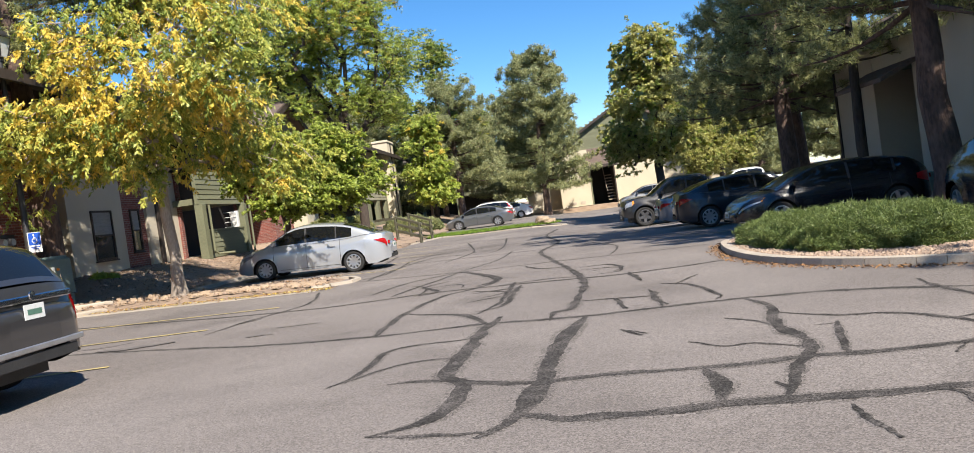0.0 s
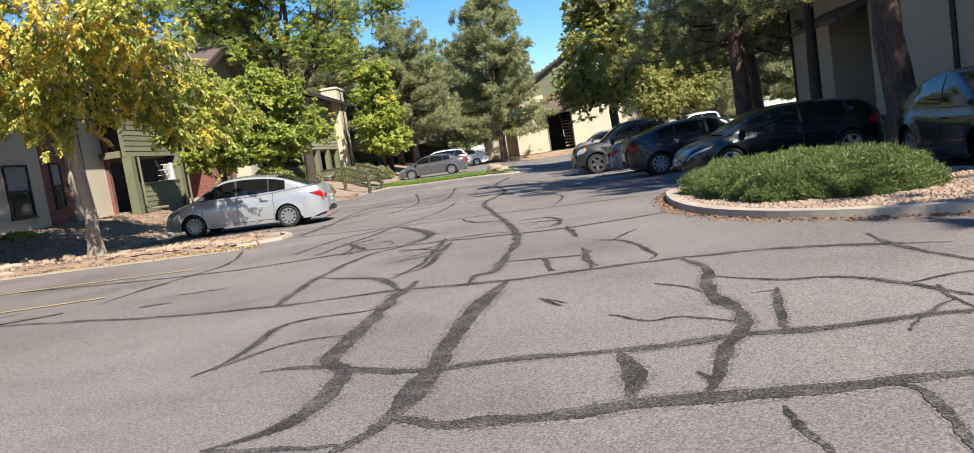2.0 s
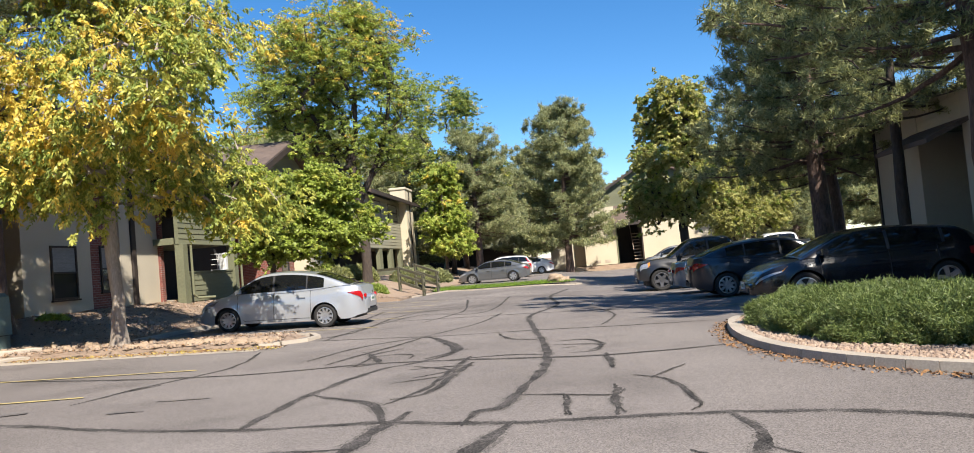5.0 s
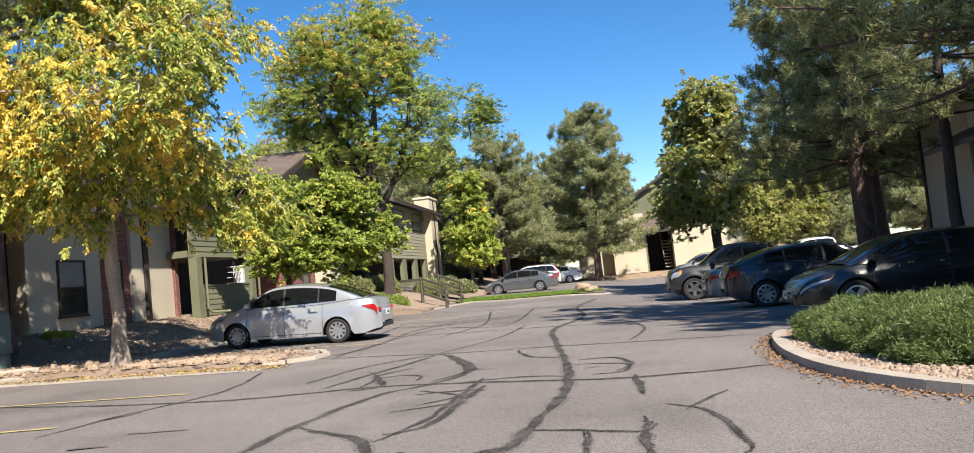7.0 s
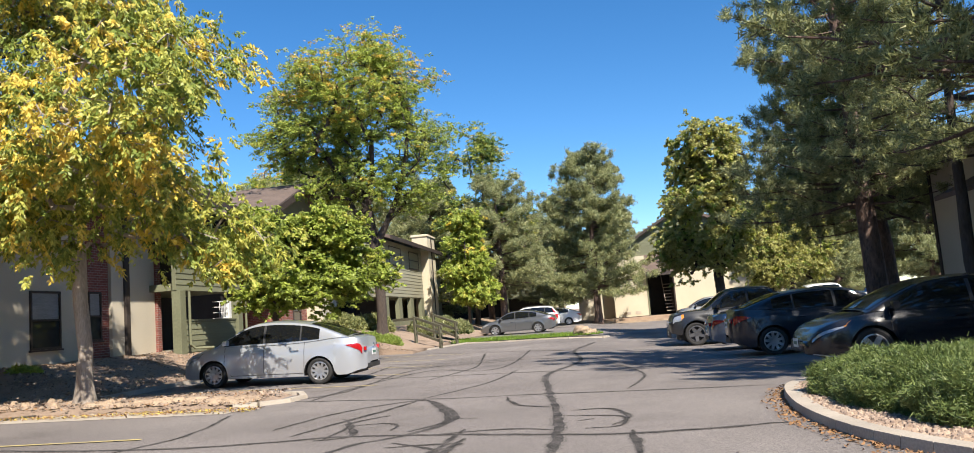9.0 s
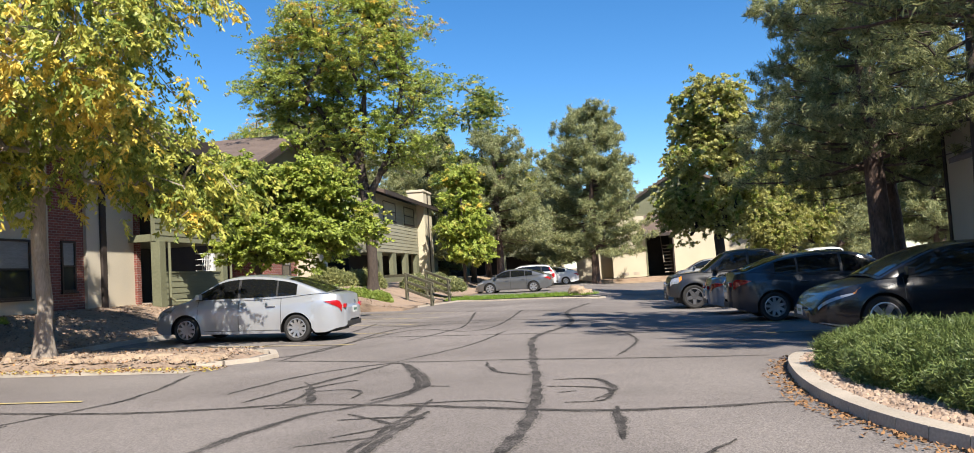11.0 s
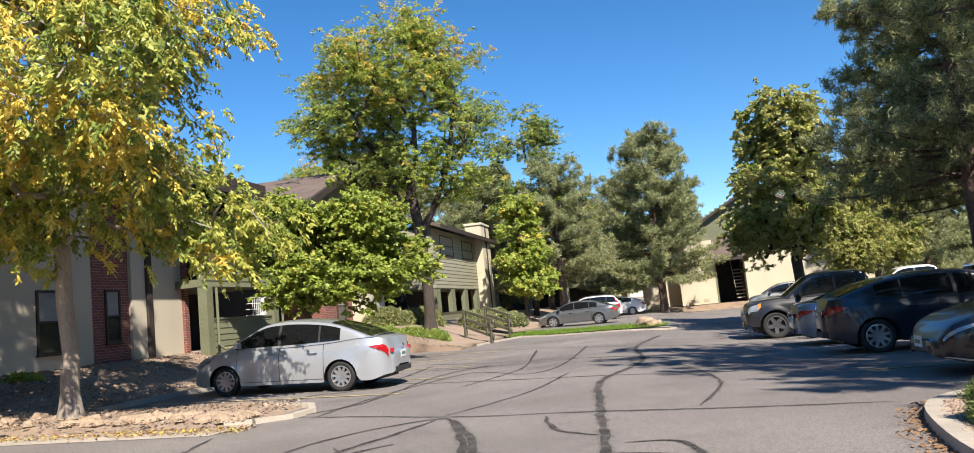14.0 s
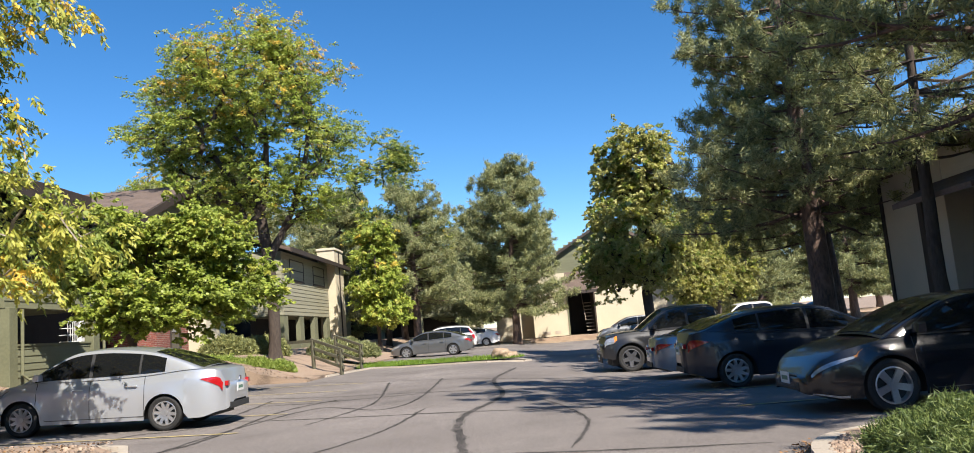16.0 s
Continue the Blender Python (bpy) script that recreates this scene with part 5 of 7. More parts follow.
class CarForm:
    """Side and plan curves of a car. x runs to the front, the origin lies on the ground midway between the axles."""

    def __init__(self, wb, front, rear, width, belt, roof, tyre, sill=0.2, arch=1.16, tumble=0.80, nose=0.64, tail=0.66, flare=0.0):
        self.wb, self.xf, self.xr, self.w = wb, wb / 2 + front, -wb / 2 - rear, width / 2
        self.belt, self.roof, self.tyre, self.sill, self.arch = belt, roof, tyre, sill, arch
        self.tumble, self.nose, self.tail, self.flare = tumble, nose, tail, flare

    def top(self, x):
        return cat(self.belt, x)

    def half(self, x):
        d, e = self.xf - x, x - self.xr
        k = 1.0
        if d < 0.75:
            k = min(k, self.nose + (1 - self.nose) * math.sqrt(max(0, 1 - (1 - d / 0.75) ** 2.2)))
        if e < 0.75:
            k = min(k, self.tail + (1 - self.tail) * math.sqrt(max(0, 1 - (1 - e / 0.75) ** 2.3)))
        return self.w * k

    def low(self, x):
        z = self.sill
        d, e = self.xf - x, x - self.xr
        z += 0.06 * (1 - smoothstep(0, 0.35, d)) + 0.10 * (1 - smoothstep(0, 0.4, e))
        for c in (self.wb / 2, -self.wb / 2):
            r = self.tyre * self.arch
            if abs(x - c) < r:
                z = max(z, self.tyre + math.sqrt(r * r - (x - c) ** 2) * 0.98)
        return z

    def side(self, x, t, out=0.0):
        """A point of the right-hand flank; t from the lower edge 0 to the shoulder 1."""
        z0, z1 = self.low(x), self.top(x) - 0.035
        z = z0 + (z1 - z0) * t
        full = (z - self.sill) / max(0.2, z1 - self.sill)
        shape = 0.945 + 0.055 * math.sin(math.pi * min(1, max(0, full * 0.75 + 0.12))) ** 0.8 - 0.045 * max(0, full - 0.72) / 0.28
        shape += 0.012 * math.exp(-((full - 0.80) / 0.05) ** 2)
        for c in (self.wb / 2, -self.wb / 2):
            r = math.hypot(x - c, z - self.tyre) / (self.tyre * self.arch)
            shape += (0.022 + self.flare) * math.exp(-((r - 1.02) / 0.14) ** 2)
        return Vector((x, -(self.half(x) * shape + out), z))

    def cabin(self, x, s, out=0.0):
        """A point of the right-hand side of the cabin, from the belt 0 to the roof edge 1."""
        zb, zr = self.top(x) - 0.03, cat(self.roof, x) - 0.05
        zr = max(zr, zb + 0.004)
        wb = self.half(x) * 0.945
        h = cat(self.roof, x) - self.top(x)
        full = max(0.3, max(z for _, z in self.roof) - self.top(0))
        k = min(1, max(0, h / full))
        wr = wb * (1 - (1 - self.tumble) * (0.15 + 0.85 * k))
        y = wb + (wr - wb) * s + 0.02 * math.sin(math.pi * s) * k
        return Vector((x, -(y + out), zb + (zr - zb) * s))

    def crown(self, x, u, out=0.0):
        """A point of the roof, windscreen or back window; u across from -1 to 1."""
        e = self.cabin(x, 1.0)
        z = e.z + 0.05 * (1 - abs(u) ** 2.6) + out
        return Vector((x, e.y * -u, z))


def lattice(s, rows):
    k, n = len(s.v), len(rows[0])
    for r in rows:
        s.v += [tuple(p) for p in r]
    for a in range(len(rows) - 1):
        for b in range(n - 1):
            s.f.append((k + a * n + b, k + a * n + b + 1, k + (a + 1) * n + b + 1, k + (a + 1) * n + b))
    return s


def mirror_y(p, side):
    return Vector((p.x, p.y * side, p.z))


def wheel_shapes(r, wide, spokes, style):
    """Tyre, rim and hub meshes of one wheel, its outside toward -y."""
    def lathe(prof, n=30):
        s = Shape()
        rings = [[(rr * math.cos(2 * math.pi * k / n), y, rr * math.sin(2 * math.pi * k / n)) for k in range(n)] for rr, y in prof]
        return s.loft(rings, caps=False)
    ri = r * 0.69
    h = wide / 2
    tyre = lathe([(ri, -h * 0.85), (r * 0.86, -h), (r * 0.97, -h * 0.86), (r, -h * 0.55), (r, h * 0.55), (r * 0.97, h * 0.86), (r * 0.86, h), (ri, h * 0.85)])
    rim = lathe([(ri * 1.015, -h * 0.9), (ri * 0.93, -h * 0.93), (ri * 0.89, -h * 0.6), (ri * 0.86, h * 0.8), (ri, h * 0.8)])
    for k in range(spokes):
        a0 = 2 * math.pi * k / spokes
        for off in ((-0.10, 0.10) if style == "split" else (0.0,)):
            a = a0 + off
            wd = {"split": 0.028, "cover": 0.030, "thick": 0.045}[style] * r / 0.3
            d, e = Vector((math.cos(a), 0, math.sin(a))), Vector((-math.sin(a), 0, math.cos(a)))
            p, q = d * ri * 0.16, d * ri * 0.93
            ring = lambda c, y0, y1, w: [c + e * w + Vector((0, y0, 0)), c - e * w + Vector((0, y0, 0)), c - e * w + Vector((0, y1, 0)), c + e * w + Vector((0, y1, 0))]
            rim.loft([ring(p, -h * 0.72, -h * 0.45, wd * 1.15), ring(q, -h * 0.86, -h * 0.5, wd * 0.8)])
    rim.disc((0, -h * 0.62, 0), 1, ri * 0.24, h * 0.35, 16)
    hub = Shape().disc((0, -h * 0.2, 0), 1, ri * 0.86, h * 0.1, 24)
    return tyre, rim, hub


def car(name, m, form, coat, label, category="car", windows=((), ), doors=(), glass=None, rim_mat=None, spokes=7, style="split", lamp="sedan", wheel_wide=0.2,
        screens=None, mirrors=None, handles=(), black_low=False, face="front", rack=False, plate_rear=True, group="parked cars", pillar=None):
    """A car from its form. windows: spans of x on the flanks; screens: spans of x of windscreen and back window."""
    f, glass, rim_mat = form, glass or CAR_GLASS, rim_mat or RIM
    ob = base(name, m, label, category, group)
    # lower body
    xs = sorted(set([f.xr + (f.xf - f.xr) * i / 62 for i in range(63)] + [c + s * f.tyre * f.arch * q for c in (f.wb / 2, -f.wb / 2) for s in (-1, 1) for q in (1.0, 0.985, 0.93, 0.8)]))
    rows = []
    for x in xs:
        r = [f.side(x, t) for t in (0, 0.12, 0.3, 0.5, 0.66, 0.78, 0.84, 0.92, 1.0)]
        e = r[-1]
        for q in (0.93, 0.75, 0.4, 0.0):
            r.append(Vector((x, e.y * q, e.z + 0.035 * (1 - q ** 4))))
        r += [mirror_y(p, -1) for p in reversed(r[:-1])]
        rows.append(r)
    body = lattice(Shape(), rows)
    for r, way in ((rows[0], -1), (rows[-1], 1)):
        mid = sum(r, Vector()) / len(r)
        mid.y = 0
        rings = [r] + [[mid + (p - mid) * k + Vector((way * b, 0, 0)) for p in r] for k, b in ((0.94, 0.035), (0.82, 0.056), (0.5, 0.07))]
        lattice(body, rings)
        body.add(rings[-1], [tuple(range(len(r)))])
    shell = part("body", body, coat, ob, smooth=38)
    part("underbody", Shape().box(f.xr + 0.25, f.xf - 0.25, -f.w * 0.62, f.w * 0.62, 0.19, f.tyre * 2 + 0.05), TRIM_BLACK, ob)
    # cabin
    ra, rb = f.roof[0][0], f.roof[-1][0]
    cx = [ra + (rb - ra) * i / 44 for i in range(45)]
    rows = []
    for x in cx:
        r = [f.cabin(x, s) for s in (0, 0.25, 0.5, 0.75, 0.94)]
        r += [f.crown(x, u) for u in (-0.985, -0.9, -0.6, -0.3, 0, 0.3, 0.6, 0.9, 0.985)]
        r += [mirror_y(p, -1) for p in reversed(r[:5])]
        rows.append(r)
    part("cabin", lattice(Shape(), rows), pillar or coat, ob, "roof and pillars in the body colour", smooth=38)
    # glass
    for span in windows:
        a, b = span
        for side in (1, -1):
            g = [[mirror_y(f.cabin(a + (b - a) * i / 14, s, 0.007), side) for s in (0.10, 0.3, 0.6, 0.9)] for i in range(15)]
            part("side_window", lattice(Shape(), g), glass, ob, smooth=True)
    for (a0, b0), (a1, b1) in zip(sorted(tuple(sorted(w)) for w in windows if w), sorted(tuple(sorted(w)) for w in windows if w)[1:]):
        for side in (1, -1):
            g = [[mirror_y(f.cabin(b0 + (a1 - b0) * i / 2, s, 0.0075), side) for s in (0.10, 0.3, 0.6, 0.9)] for i in range(3)]
            part("door_pillar", lattice(Shape(), g), TRIM_BLACK, ob, "black door pillar", smooth=True)
    for a, b in screens or ():
        g = [[f.crown(a + (b - a) * i / 8, u, 0.010) for u in (-0.88, -0.6, -0.3, 0, 0.3, 0.6, 0.88)] for i in range(9)]
        part("windscreen" if a > 0 else "rear_window", lattice(Shape(), g), glass, ob, smooth=True)

    def patch(nm, x0, x1, t0, t1, mat, out=0.006, n=8, lab="", both=True):
        for side in (1, -1) if both else (1,):
            g = [[mirror_y(f.side(x0 + (x1 - x0) * i / n, t0(i / n) + (t1(i / n) - t0(i / n)) * q / 4, out), side) for q in range(5)] for i in range(n + 1)]
            part(nm, lattice(Shape(), g), mat, ob, lab, smooth=True)
    const = lambda v: (lambda q: v)
    for x in doors:
        patch("door_gap", x - 0.006, x + 0.006, const(0.10), const(1.0), TRIM_BLACK, 0.003, 1)
    if doors:
        patch("door_gap", min(doors), max(doors), const(0.085), const(0.10), TRIM_BLACK, 0.003, 12)
    if black_low:
        patch("lower_cladding", f.wb / 2 - f.tyre * f.arch - 0.01, -f.wb / 2 + f.tyre * f.arch + 0.01, const(0.0), const(0.16), TRIM_BLACK, 0.006, 12)
    for x in handles:
        for side in (1, -1):
            p = mirror_y(f.side(x, 0.80, 0.022), side)
            part("door_handle", Shape().box(p.x - 0.10, p.x + 0.10, p.y - 0.018, p.y + 0.018, p.z - 0.014, p.z + 0.016, 0.008), coat if lamp != "pickup" else TRIM_BLACK, ob)
    # lamps and bumpers
    hf, hr = f.half(f.xf - 0.005), f.half(f.xr + 0.005)
    zf, zr = f.top(f.xf - 0.02), f.top(f.xr + 0.02)
    if lamp in ("sedan", "hatch", "wagon", "beetle"):
        if lamp != "beetle":
            patch("headlight", f.xf - (0.62 if lamp != "hatch" else 0.5), f.xf - 0.03, lambda q: 0.80 - (0.16 if lamp != "hatch" else 0.04) * q, lambda q: 0.84 + (0.12 if lamp != "hatch" else 0.05) * q, CLEAR_LENS, 0.009, 10)
            if lamp == "hatch":
                patch("turn_signal", f.xf - 0.62, f.xf - 0.5, lambda q: 0.83 - 0.02 * q, lambda q: 0.845 + 0.005 * q, AMBER_LENS, 0.009, 4)
                patch("bumper_blade", f.xf - 0.40, f.xf - 0.02, const(0.02), const(0.07), RIM, 0.012, 8)
        else:
            for side in (1, -1):
                p = mirror_y(f.side(f.xf - 0.42, 0.78, -0.03), side)
                part("headlight", Shape().tube([p, p + Vector((0.10, -0.06 * side, 0.03)), p + Vector((0.13, -0.08 * side, 0.04))], [0.13, 0.12, 0.03], 16), CLEAR_LENS, ob, smooth=True)
        t_lo, t_hi = (0.50, 0.93) if lamp in ("hatch", "wagon") else (0.60, 0.87)
        patch("tail_light", f.xr + 0.02, f.xr + 0.38, lambda q: t_lo + 0.20 * q, lambda q: t_hi - 0.02 - 0.06 * q, RED_LENS, 0.014, 10)
        z = f.low(f.xr) + (zr - f.low(f.xr)) * 0.5
        for side in (-1, 1) if lamp != "wagon" else ():
            s = Shape().box(f.xr - 0.05, f.xr + 0.01, side * hr * 0.96 - 0.09 * (side > 0), side * hr * 0.96 + 0.09 * (side < 0), z + 0.12, z + 0.21, 0.006)
            part("reflector", s, RED_LENS, ob)
    else:
        for side in (1, -1):
            g = [[mirror_y(f.side(f.xf - 0.34 + 0.31 * i / 6, 0.66 + 0.26 * q / 4, 0.008), side) for q in range(5)] for i in range(7)]
            part("headlight", lattice(Shape(), g), CLEAR_LENS, ob, smooth=True)
            g = [[mirror_y(f.side(f.xf - 0.42 + 0.09 * i / 2, 0.66 + 0.26 * q / 4, 0.009), side) for q in range(5)] for i in range(3)]
            part("turn_signal", lattice(Shape(), g), AMBER_LENS, ob, smooth=True)
        patch("tail_light", f.xr + 0.01, f.xr + 0.16, const(0.45), const(0.95), RED_LENS, 0.008, 4)
    ef, er = f.xf + 0.058, f.xr - 0.058
    part("grille", Shape().box(ef - 0.02, ef + 0.008, -hf * 0.72, hf * 0.72, 0.30, 0.30 + (zf - 0.3) * 0.45, 0.006), TRIM_BLACK, ob)
    part("upper_grille", Shape().box(ef - 0.02, ef + 0.014, -hf * 0.55, hf * 0.55, 0.36 + (zf - 0.3) * 0.5, zf - 0.05, 0.006), TRIM_BLACK if lamp != "pickup" else CHROME, ob)
    part("badge", Shape().disc((ef + 0.016, 0, zf - 0.09), 0, 0.055, 0.012, 16), CHROME, ob)
    part("rear_valance", Shape().box(er - 0.008, er + 0.03, -hr * 0.8, hr * 0.8, f.low(f.xr) + 0.01, f.low(f.xr) + 0.12, 0.006), TRIM_BLACK, ob)
    zp = f.low(f.xr) + (zr - f.low(f.xr)) * (0.62 if lamp == "sedan" else 0.74)
    part("badge", Shape().disc((er - 0.012, 0, zp + 0.16), 0, 0.045, 0.014, 14), CHROME, ob)
    for x, sgn, zz in ((er - 0.014, -1, zp), (ef + 0.02, 1, 0.45)):
        pl = part("number_plate", Shape().box(x - 0.004, x + 0.004, -0.155, 0.155, zz - 0.075, zz + 0.075), PLATE, ob)
        part("bar", Shape().box(x + sgn * 0.006 - 0.001, x + sgn * 0.006 + 0.001, -0.11, 0.11, zz - 0.03, zz + 0.025), PLATE_BAR, pl)
    if lamp == "wagon":
        for side in (1, -1):
            g = [[mirror_y(f.cabin(ra + 0.01 + 0.07 * i + 0.13 * sq, 0.05 + 0.80 * sq, 0.012), side) for sq in (0, 0.25, 0.5, 0.75, 1)] for i in range(4)]
            part("tail_light", lattice(Shape(), g), RED_LENS, ob, "tall red tail light")
        part("tailgate_strip", Shape().box(er - 0.012, er + 0.05, -hr * 0.82, hr * 0.82, zp + 0.095, zp + 0.165, 0.012), CHROME, ob)
        part("bumper_strip", Shape().box(er - 0.03, er + 0.01, -hr * 0.93, hr * 0.93, f.low(f.xr) + 0.14, f.low(f.xr) + 0.2, 0.01), RIM, ob)
    # mirrors
    if mirrors is not None:
        for side in (1, -1):
            p = mirror_y(f.cabin(mirrors, 0.10, 0.0), side)
            s = Shape()
            y0, y1 = p.y - side * 0.02, p.y - side * 0.20
            for_ring = lambda y, a, b: [(p.x - a, y, p.z + 0.02), (p.x + a, y, p.z + 0.02), (p.x + a * 0.7, y, p.z + b), (p.x - a, y, p.z + b)]
            s.loft([for_ring(y0, 0.04, 0.09), for_ring((y0 + y1) / 2, 0.075, 0.14), for_ring(y1, 0.05, 0.12)])
            part("mirror", s, coat, ob, smooth=50)
    if rack:
        for side in (1, -1):
            pts = [mirror_y(f.crown(x, -0.82, 0.06), side) for x in (ra * 0.7, ra * 0.4, 0, rb * 0.25)]
            part("roof_rail", Shape().tube(pts, 0.02, 6), TRIM_BLACK, ob)
    # wheels
    tyre, rim, hub = wheel_shapes(f.tyre, wheel_wide, spokes, style)
    tm, rm, hm = tyre.mesh("tyre", TYRE, 35), rim.mesh("rim", rim_mat, 35), hub.mesh("wheel", TRIM_BLACK)
    for x in (f.wb / 2, -f.wb / 2):
        for side in (1, -1):
            y = -(f.w * 0.985 - wheel_wide / 2) * side
            wm = pose(x, y, f.tyre) @ pose(0, 0, 0, 0, 0, 0 if side > 0 else 180) @ pose(0, 0, 0, 0, 17 * x + 9 * side, 0)
            wh = part("wheel", hm, None, ob, m=wm)
            part("tyre", tm, None, wh)
            part("rim", rm, None, wh)
    return ob


SEDAN_A = CarForm(2.60, 0.86, 1.0, 1.72,
                  [(-2.30, 0.78), (-2.26, 0.98), (-2.15, 1.06), (-1.75, 1.08), (-1.0, 1.01), (0.0, 0.97), (0.95, 0.97), (1.25, 0.965), (1.65, 0.89), (1.95, 0.77), (2.10, 0.64), (2.16, 0.50)],
                  [(-2.02, 1.07), (-1.55, 1.26), (-1.05, 1.42), (-0.5, 1.495), (0.0, 1.51), (0.45, 1.45), (0.9, 1.22), (1.32, 0.965)], 0.305)
SEDAN_B = CarForm(2.70, 0.92, 1.02, 1.78,
                  [(-2.37, 0.80), (-2.33, 0.98), (-2.2, 1.05), (-1.8, 1.06), (-1.0, 0.99), (0.0, 0.95), (1.0, 0.95), (1.3, 0.94), (1.75, 0.86), (2.05, 0.74), (2.22, 0.60), (2.27, 0.48)],
                  [(-2.08, 1.05), (-1.6, 1.22), (-1.1, 1.37), (-0.5, 1.45), (0.0, 1.455), (0.45, 1.39), (0.95, 1.15), (1.38, 0.94)], 0.325)
SEDAN_D = CarForm(2.70, 0.88, 0.80, 1.78,
                  [(-2.15, 0.86), (-2.12, 1.02), (-2.02, 1.08), (-1.8, 1.09), (-1.0, 1.02), (0.0, 0.97), (1.0, 0.95), (1.3, 0.94), (1.75, 0.86), (2.05, 0.74), (2.22, 0.60), (2.27, 0.48)],
                  [(-1.98, 1.08), (-1.55, 1.24), (-1.1, 1.37), (-0.5, 1.435), (0.0, 1.44), (0.45, 1.38), (0.95, 1.15), (1.38, 0.94)], 0.315, tail=0.42)
SEDAN_C = CarForm(2.75, 0.95, 1.05, 1.80,
                  [(-2.42, 0.72), (-2.38, 0.93), (-2.2, 1.0), (-1.8, 1.01), (-1.0, 0.96), (0.0, 0.92), (1.0, 0.92), (1.35, 0.91), (1.8, 0.83), (2.1, 0.72), (2.27, 0.58), (2.32, 0.46)],
                  [(-2.0, 1.0), (-1.5, 1.18), (-1.0, 1.34), (-0.5, 1.42), (0.0, 1.43), (0.45, 1.37), (0.95, 1.13), (1.40, 0.91)], 0.32, tail=0.42)
HATCH = CarForm(2.60, 0.93, 0.80, 1.78,
                [(-2.10, 0.78), (-2.07, 0.96), (-1.95, 1.02), (-1.3, 1.0), (0.0, 0.93), (0.95, 0.935), (1.25, 0.93), (1.7, 0.85), (2.0, 0.75), (2.17, 0.62), (2.23, 0.50)],
                [(-2.02, 1.02), (-1.85, 1.18), (-1.5, 1.32), (-0.8, 1.395), (-0.1, 1.41), (0.40, 1.355), (0.9, 1.16), (1.36, 0.93)], 0.325)
WAGON = CarForm(2.62, 0.92, 0.98, 1.82,
                [(-2.29, 0.92), (-2.26, 1.10), (-2.15, 1.14), (-1.3, 1.13), (0.0, 1.08), (0.95, 1.09), (1.25, 1.08), (1.7, 1.0), (2.0, 0.88), (2.17, 0.72), (2.23, 0.55)],
                [(-2.22, 1.14), (-2.08, 1.36), (-1.9, 1.56), (-1.4, 1.66), (-0.6, 1.69), (0.15, 1.65), (0.55, 1.53), (0.95, 1.32), (1.32, 1.08)], 0.35, sill=0.24, tail=0.86)
PICKUP = CarForm(3.65, 0.80, 1.20, 2.0,
                 [(-3.0, 1.18), (-2.9, 1.22), (-1.0, 1.22), (-0.2, 1.20), (1.0, 1.20), (1.45, 1.21), (1.9, 1.20), (2.40, 1.14), (2.54, 1.08), (2.60, 0.96), (2.63, 0.85)],
                 [(-1.05, 1.22), (-0.95, 1.65), (-0.75, 1.84), (-0.2, 1.88), (0.45, 1.86), (0.75, 1.75), (1.15, 1.45), (1.48, 1.21)], 0.40, sill=0.38, arch=1.18, nose=0.90, tail=0.95, flare=0.02)
BEETLE = CarForm(2.51, 0.78, 0.82, 1.72,
                 [(-2.07, 0.62), (-2.02, 0.80), (-1.8, 0.94), (-1.2, 1.0), (0.0, 0.97), (0.8, 0.98), (1.1, 0.98), (1.5, 0.90), (1.8, 0.74), (1.98, 0.58), (2.03, 0.46)],
                 [(-1.85, 0.93), (-1.4, 1.22), (-0.9, 1.42), (-0.3, 1.50), (0.2, 1.48), (0.6, 1.33), (0.95, 1.12), (1.18, 0.98)], 0.325, arch=1.2, nose=0.62, tail=0.62, flare=0.03)

P_SILVER = paint("silver_paint", (0.52, 0.54, 0.57), metal=0.55, rough=0.34)
P_GREY = paint("grey_paint", (0.16, 0.165, 0.17), metal=0.6, rough=0.33)
P_NAVY = paint("dark_slate_blue_paint", (0.018, 0.025, 0.038), metal=0.3, rough=0.28, coat=0.45, dust=0.015)
P_BLACK = paint("black_paint", (0.010, 0.010, 0.013), metal=0.0, rough=0.25, coat=0.45, dust=0.008)
P_BLUE = paint("silver_blue_paint", (0.20, 0.25, 0.32), metal=0.6, rough=0.3)
P_WHITE = paint("white_car_paint", (0.78, 0.78, 0.78), rough=0.4)
P_CHAR = paint("charcoal_paint", (0.060, 0.058, 0.060), metal=0.5, rough=0.3)
P_JEEP = paint("bright_blue_paint", (0.05, 0.20, 0.50), rough=0.4)
P_TRUCK = paint("black_truck_paint", (0.015, 0.015, 0.017), rough=0.3, coat=0.45, dust=0.01)

SED = dict(windows=((-1.30, -0.86), (-0.82, 0.02), (0.08, 1.06)), doors=(-0.94, 0.05, 1.02), handles=(-0.72, 0.25), screens=((0.50, 1.27), (-1.95, -1.05)), mirrors=0.95)
ROAD_RISE = road_z
car("silver_sedan", pose(-5.95, 23.28, ROAD_RISE(-5.95), 0, 0, 180) @ pose(0, 0, 0, 0, -1.72, 0), SEDAN_A, P_SILVER, "silver four-door sedan parked nose-in by the mulch bank", style="cover", spokes=10, **SED)
car("slate_sedan", pose(7.03, 24.1, -0.10, 0, 0, 0), SEDAN_D, P_NAVY, "dark slate-blue sedan parked under the pines", style="cover", spokes=9, **SED)
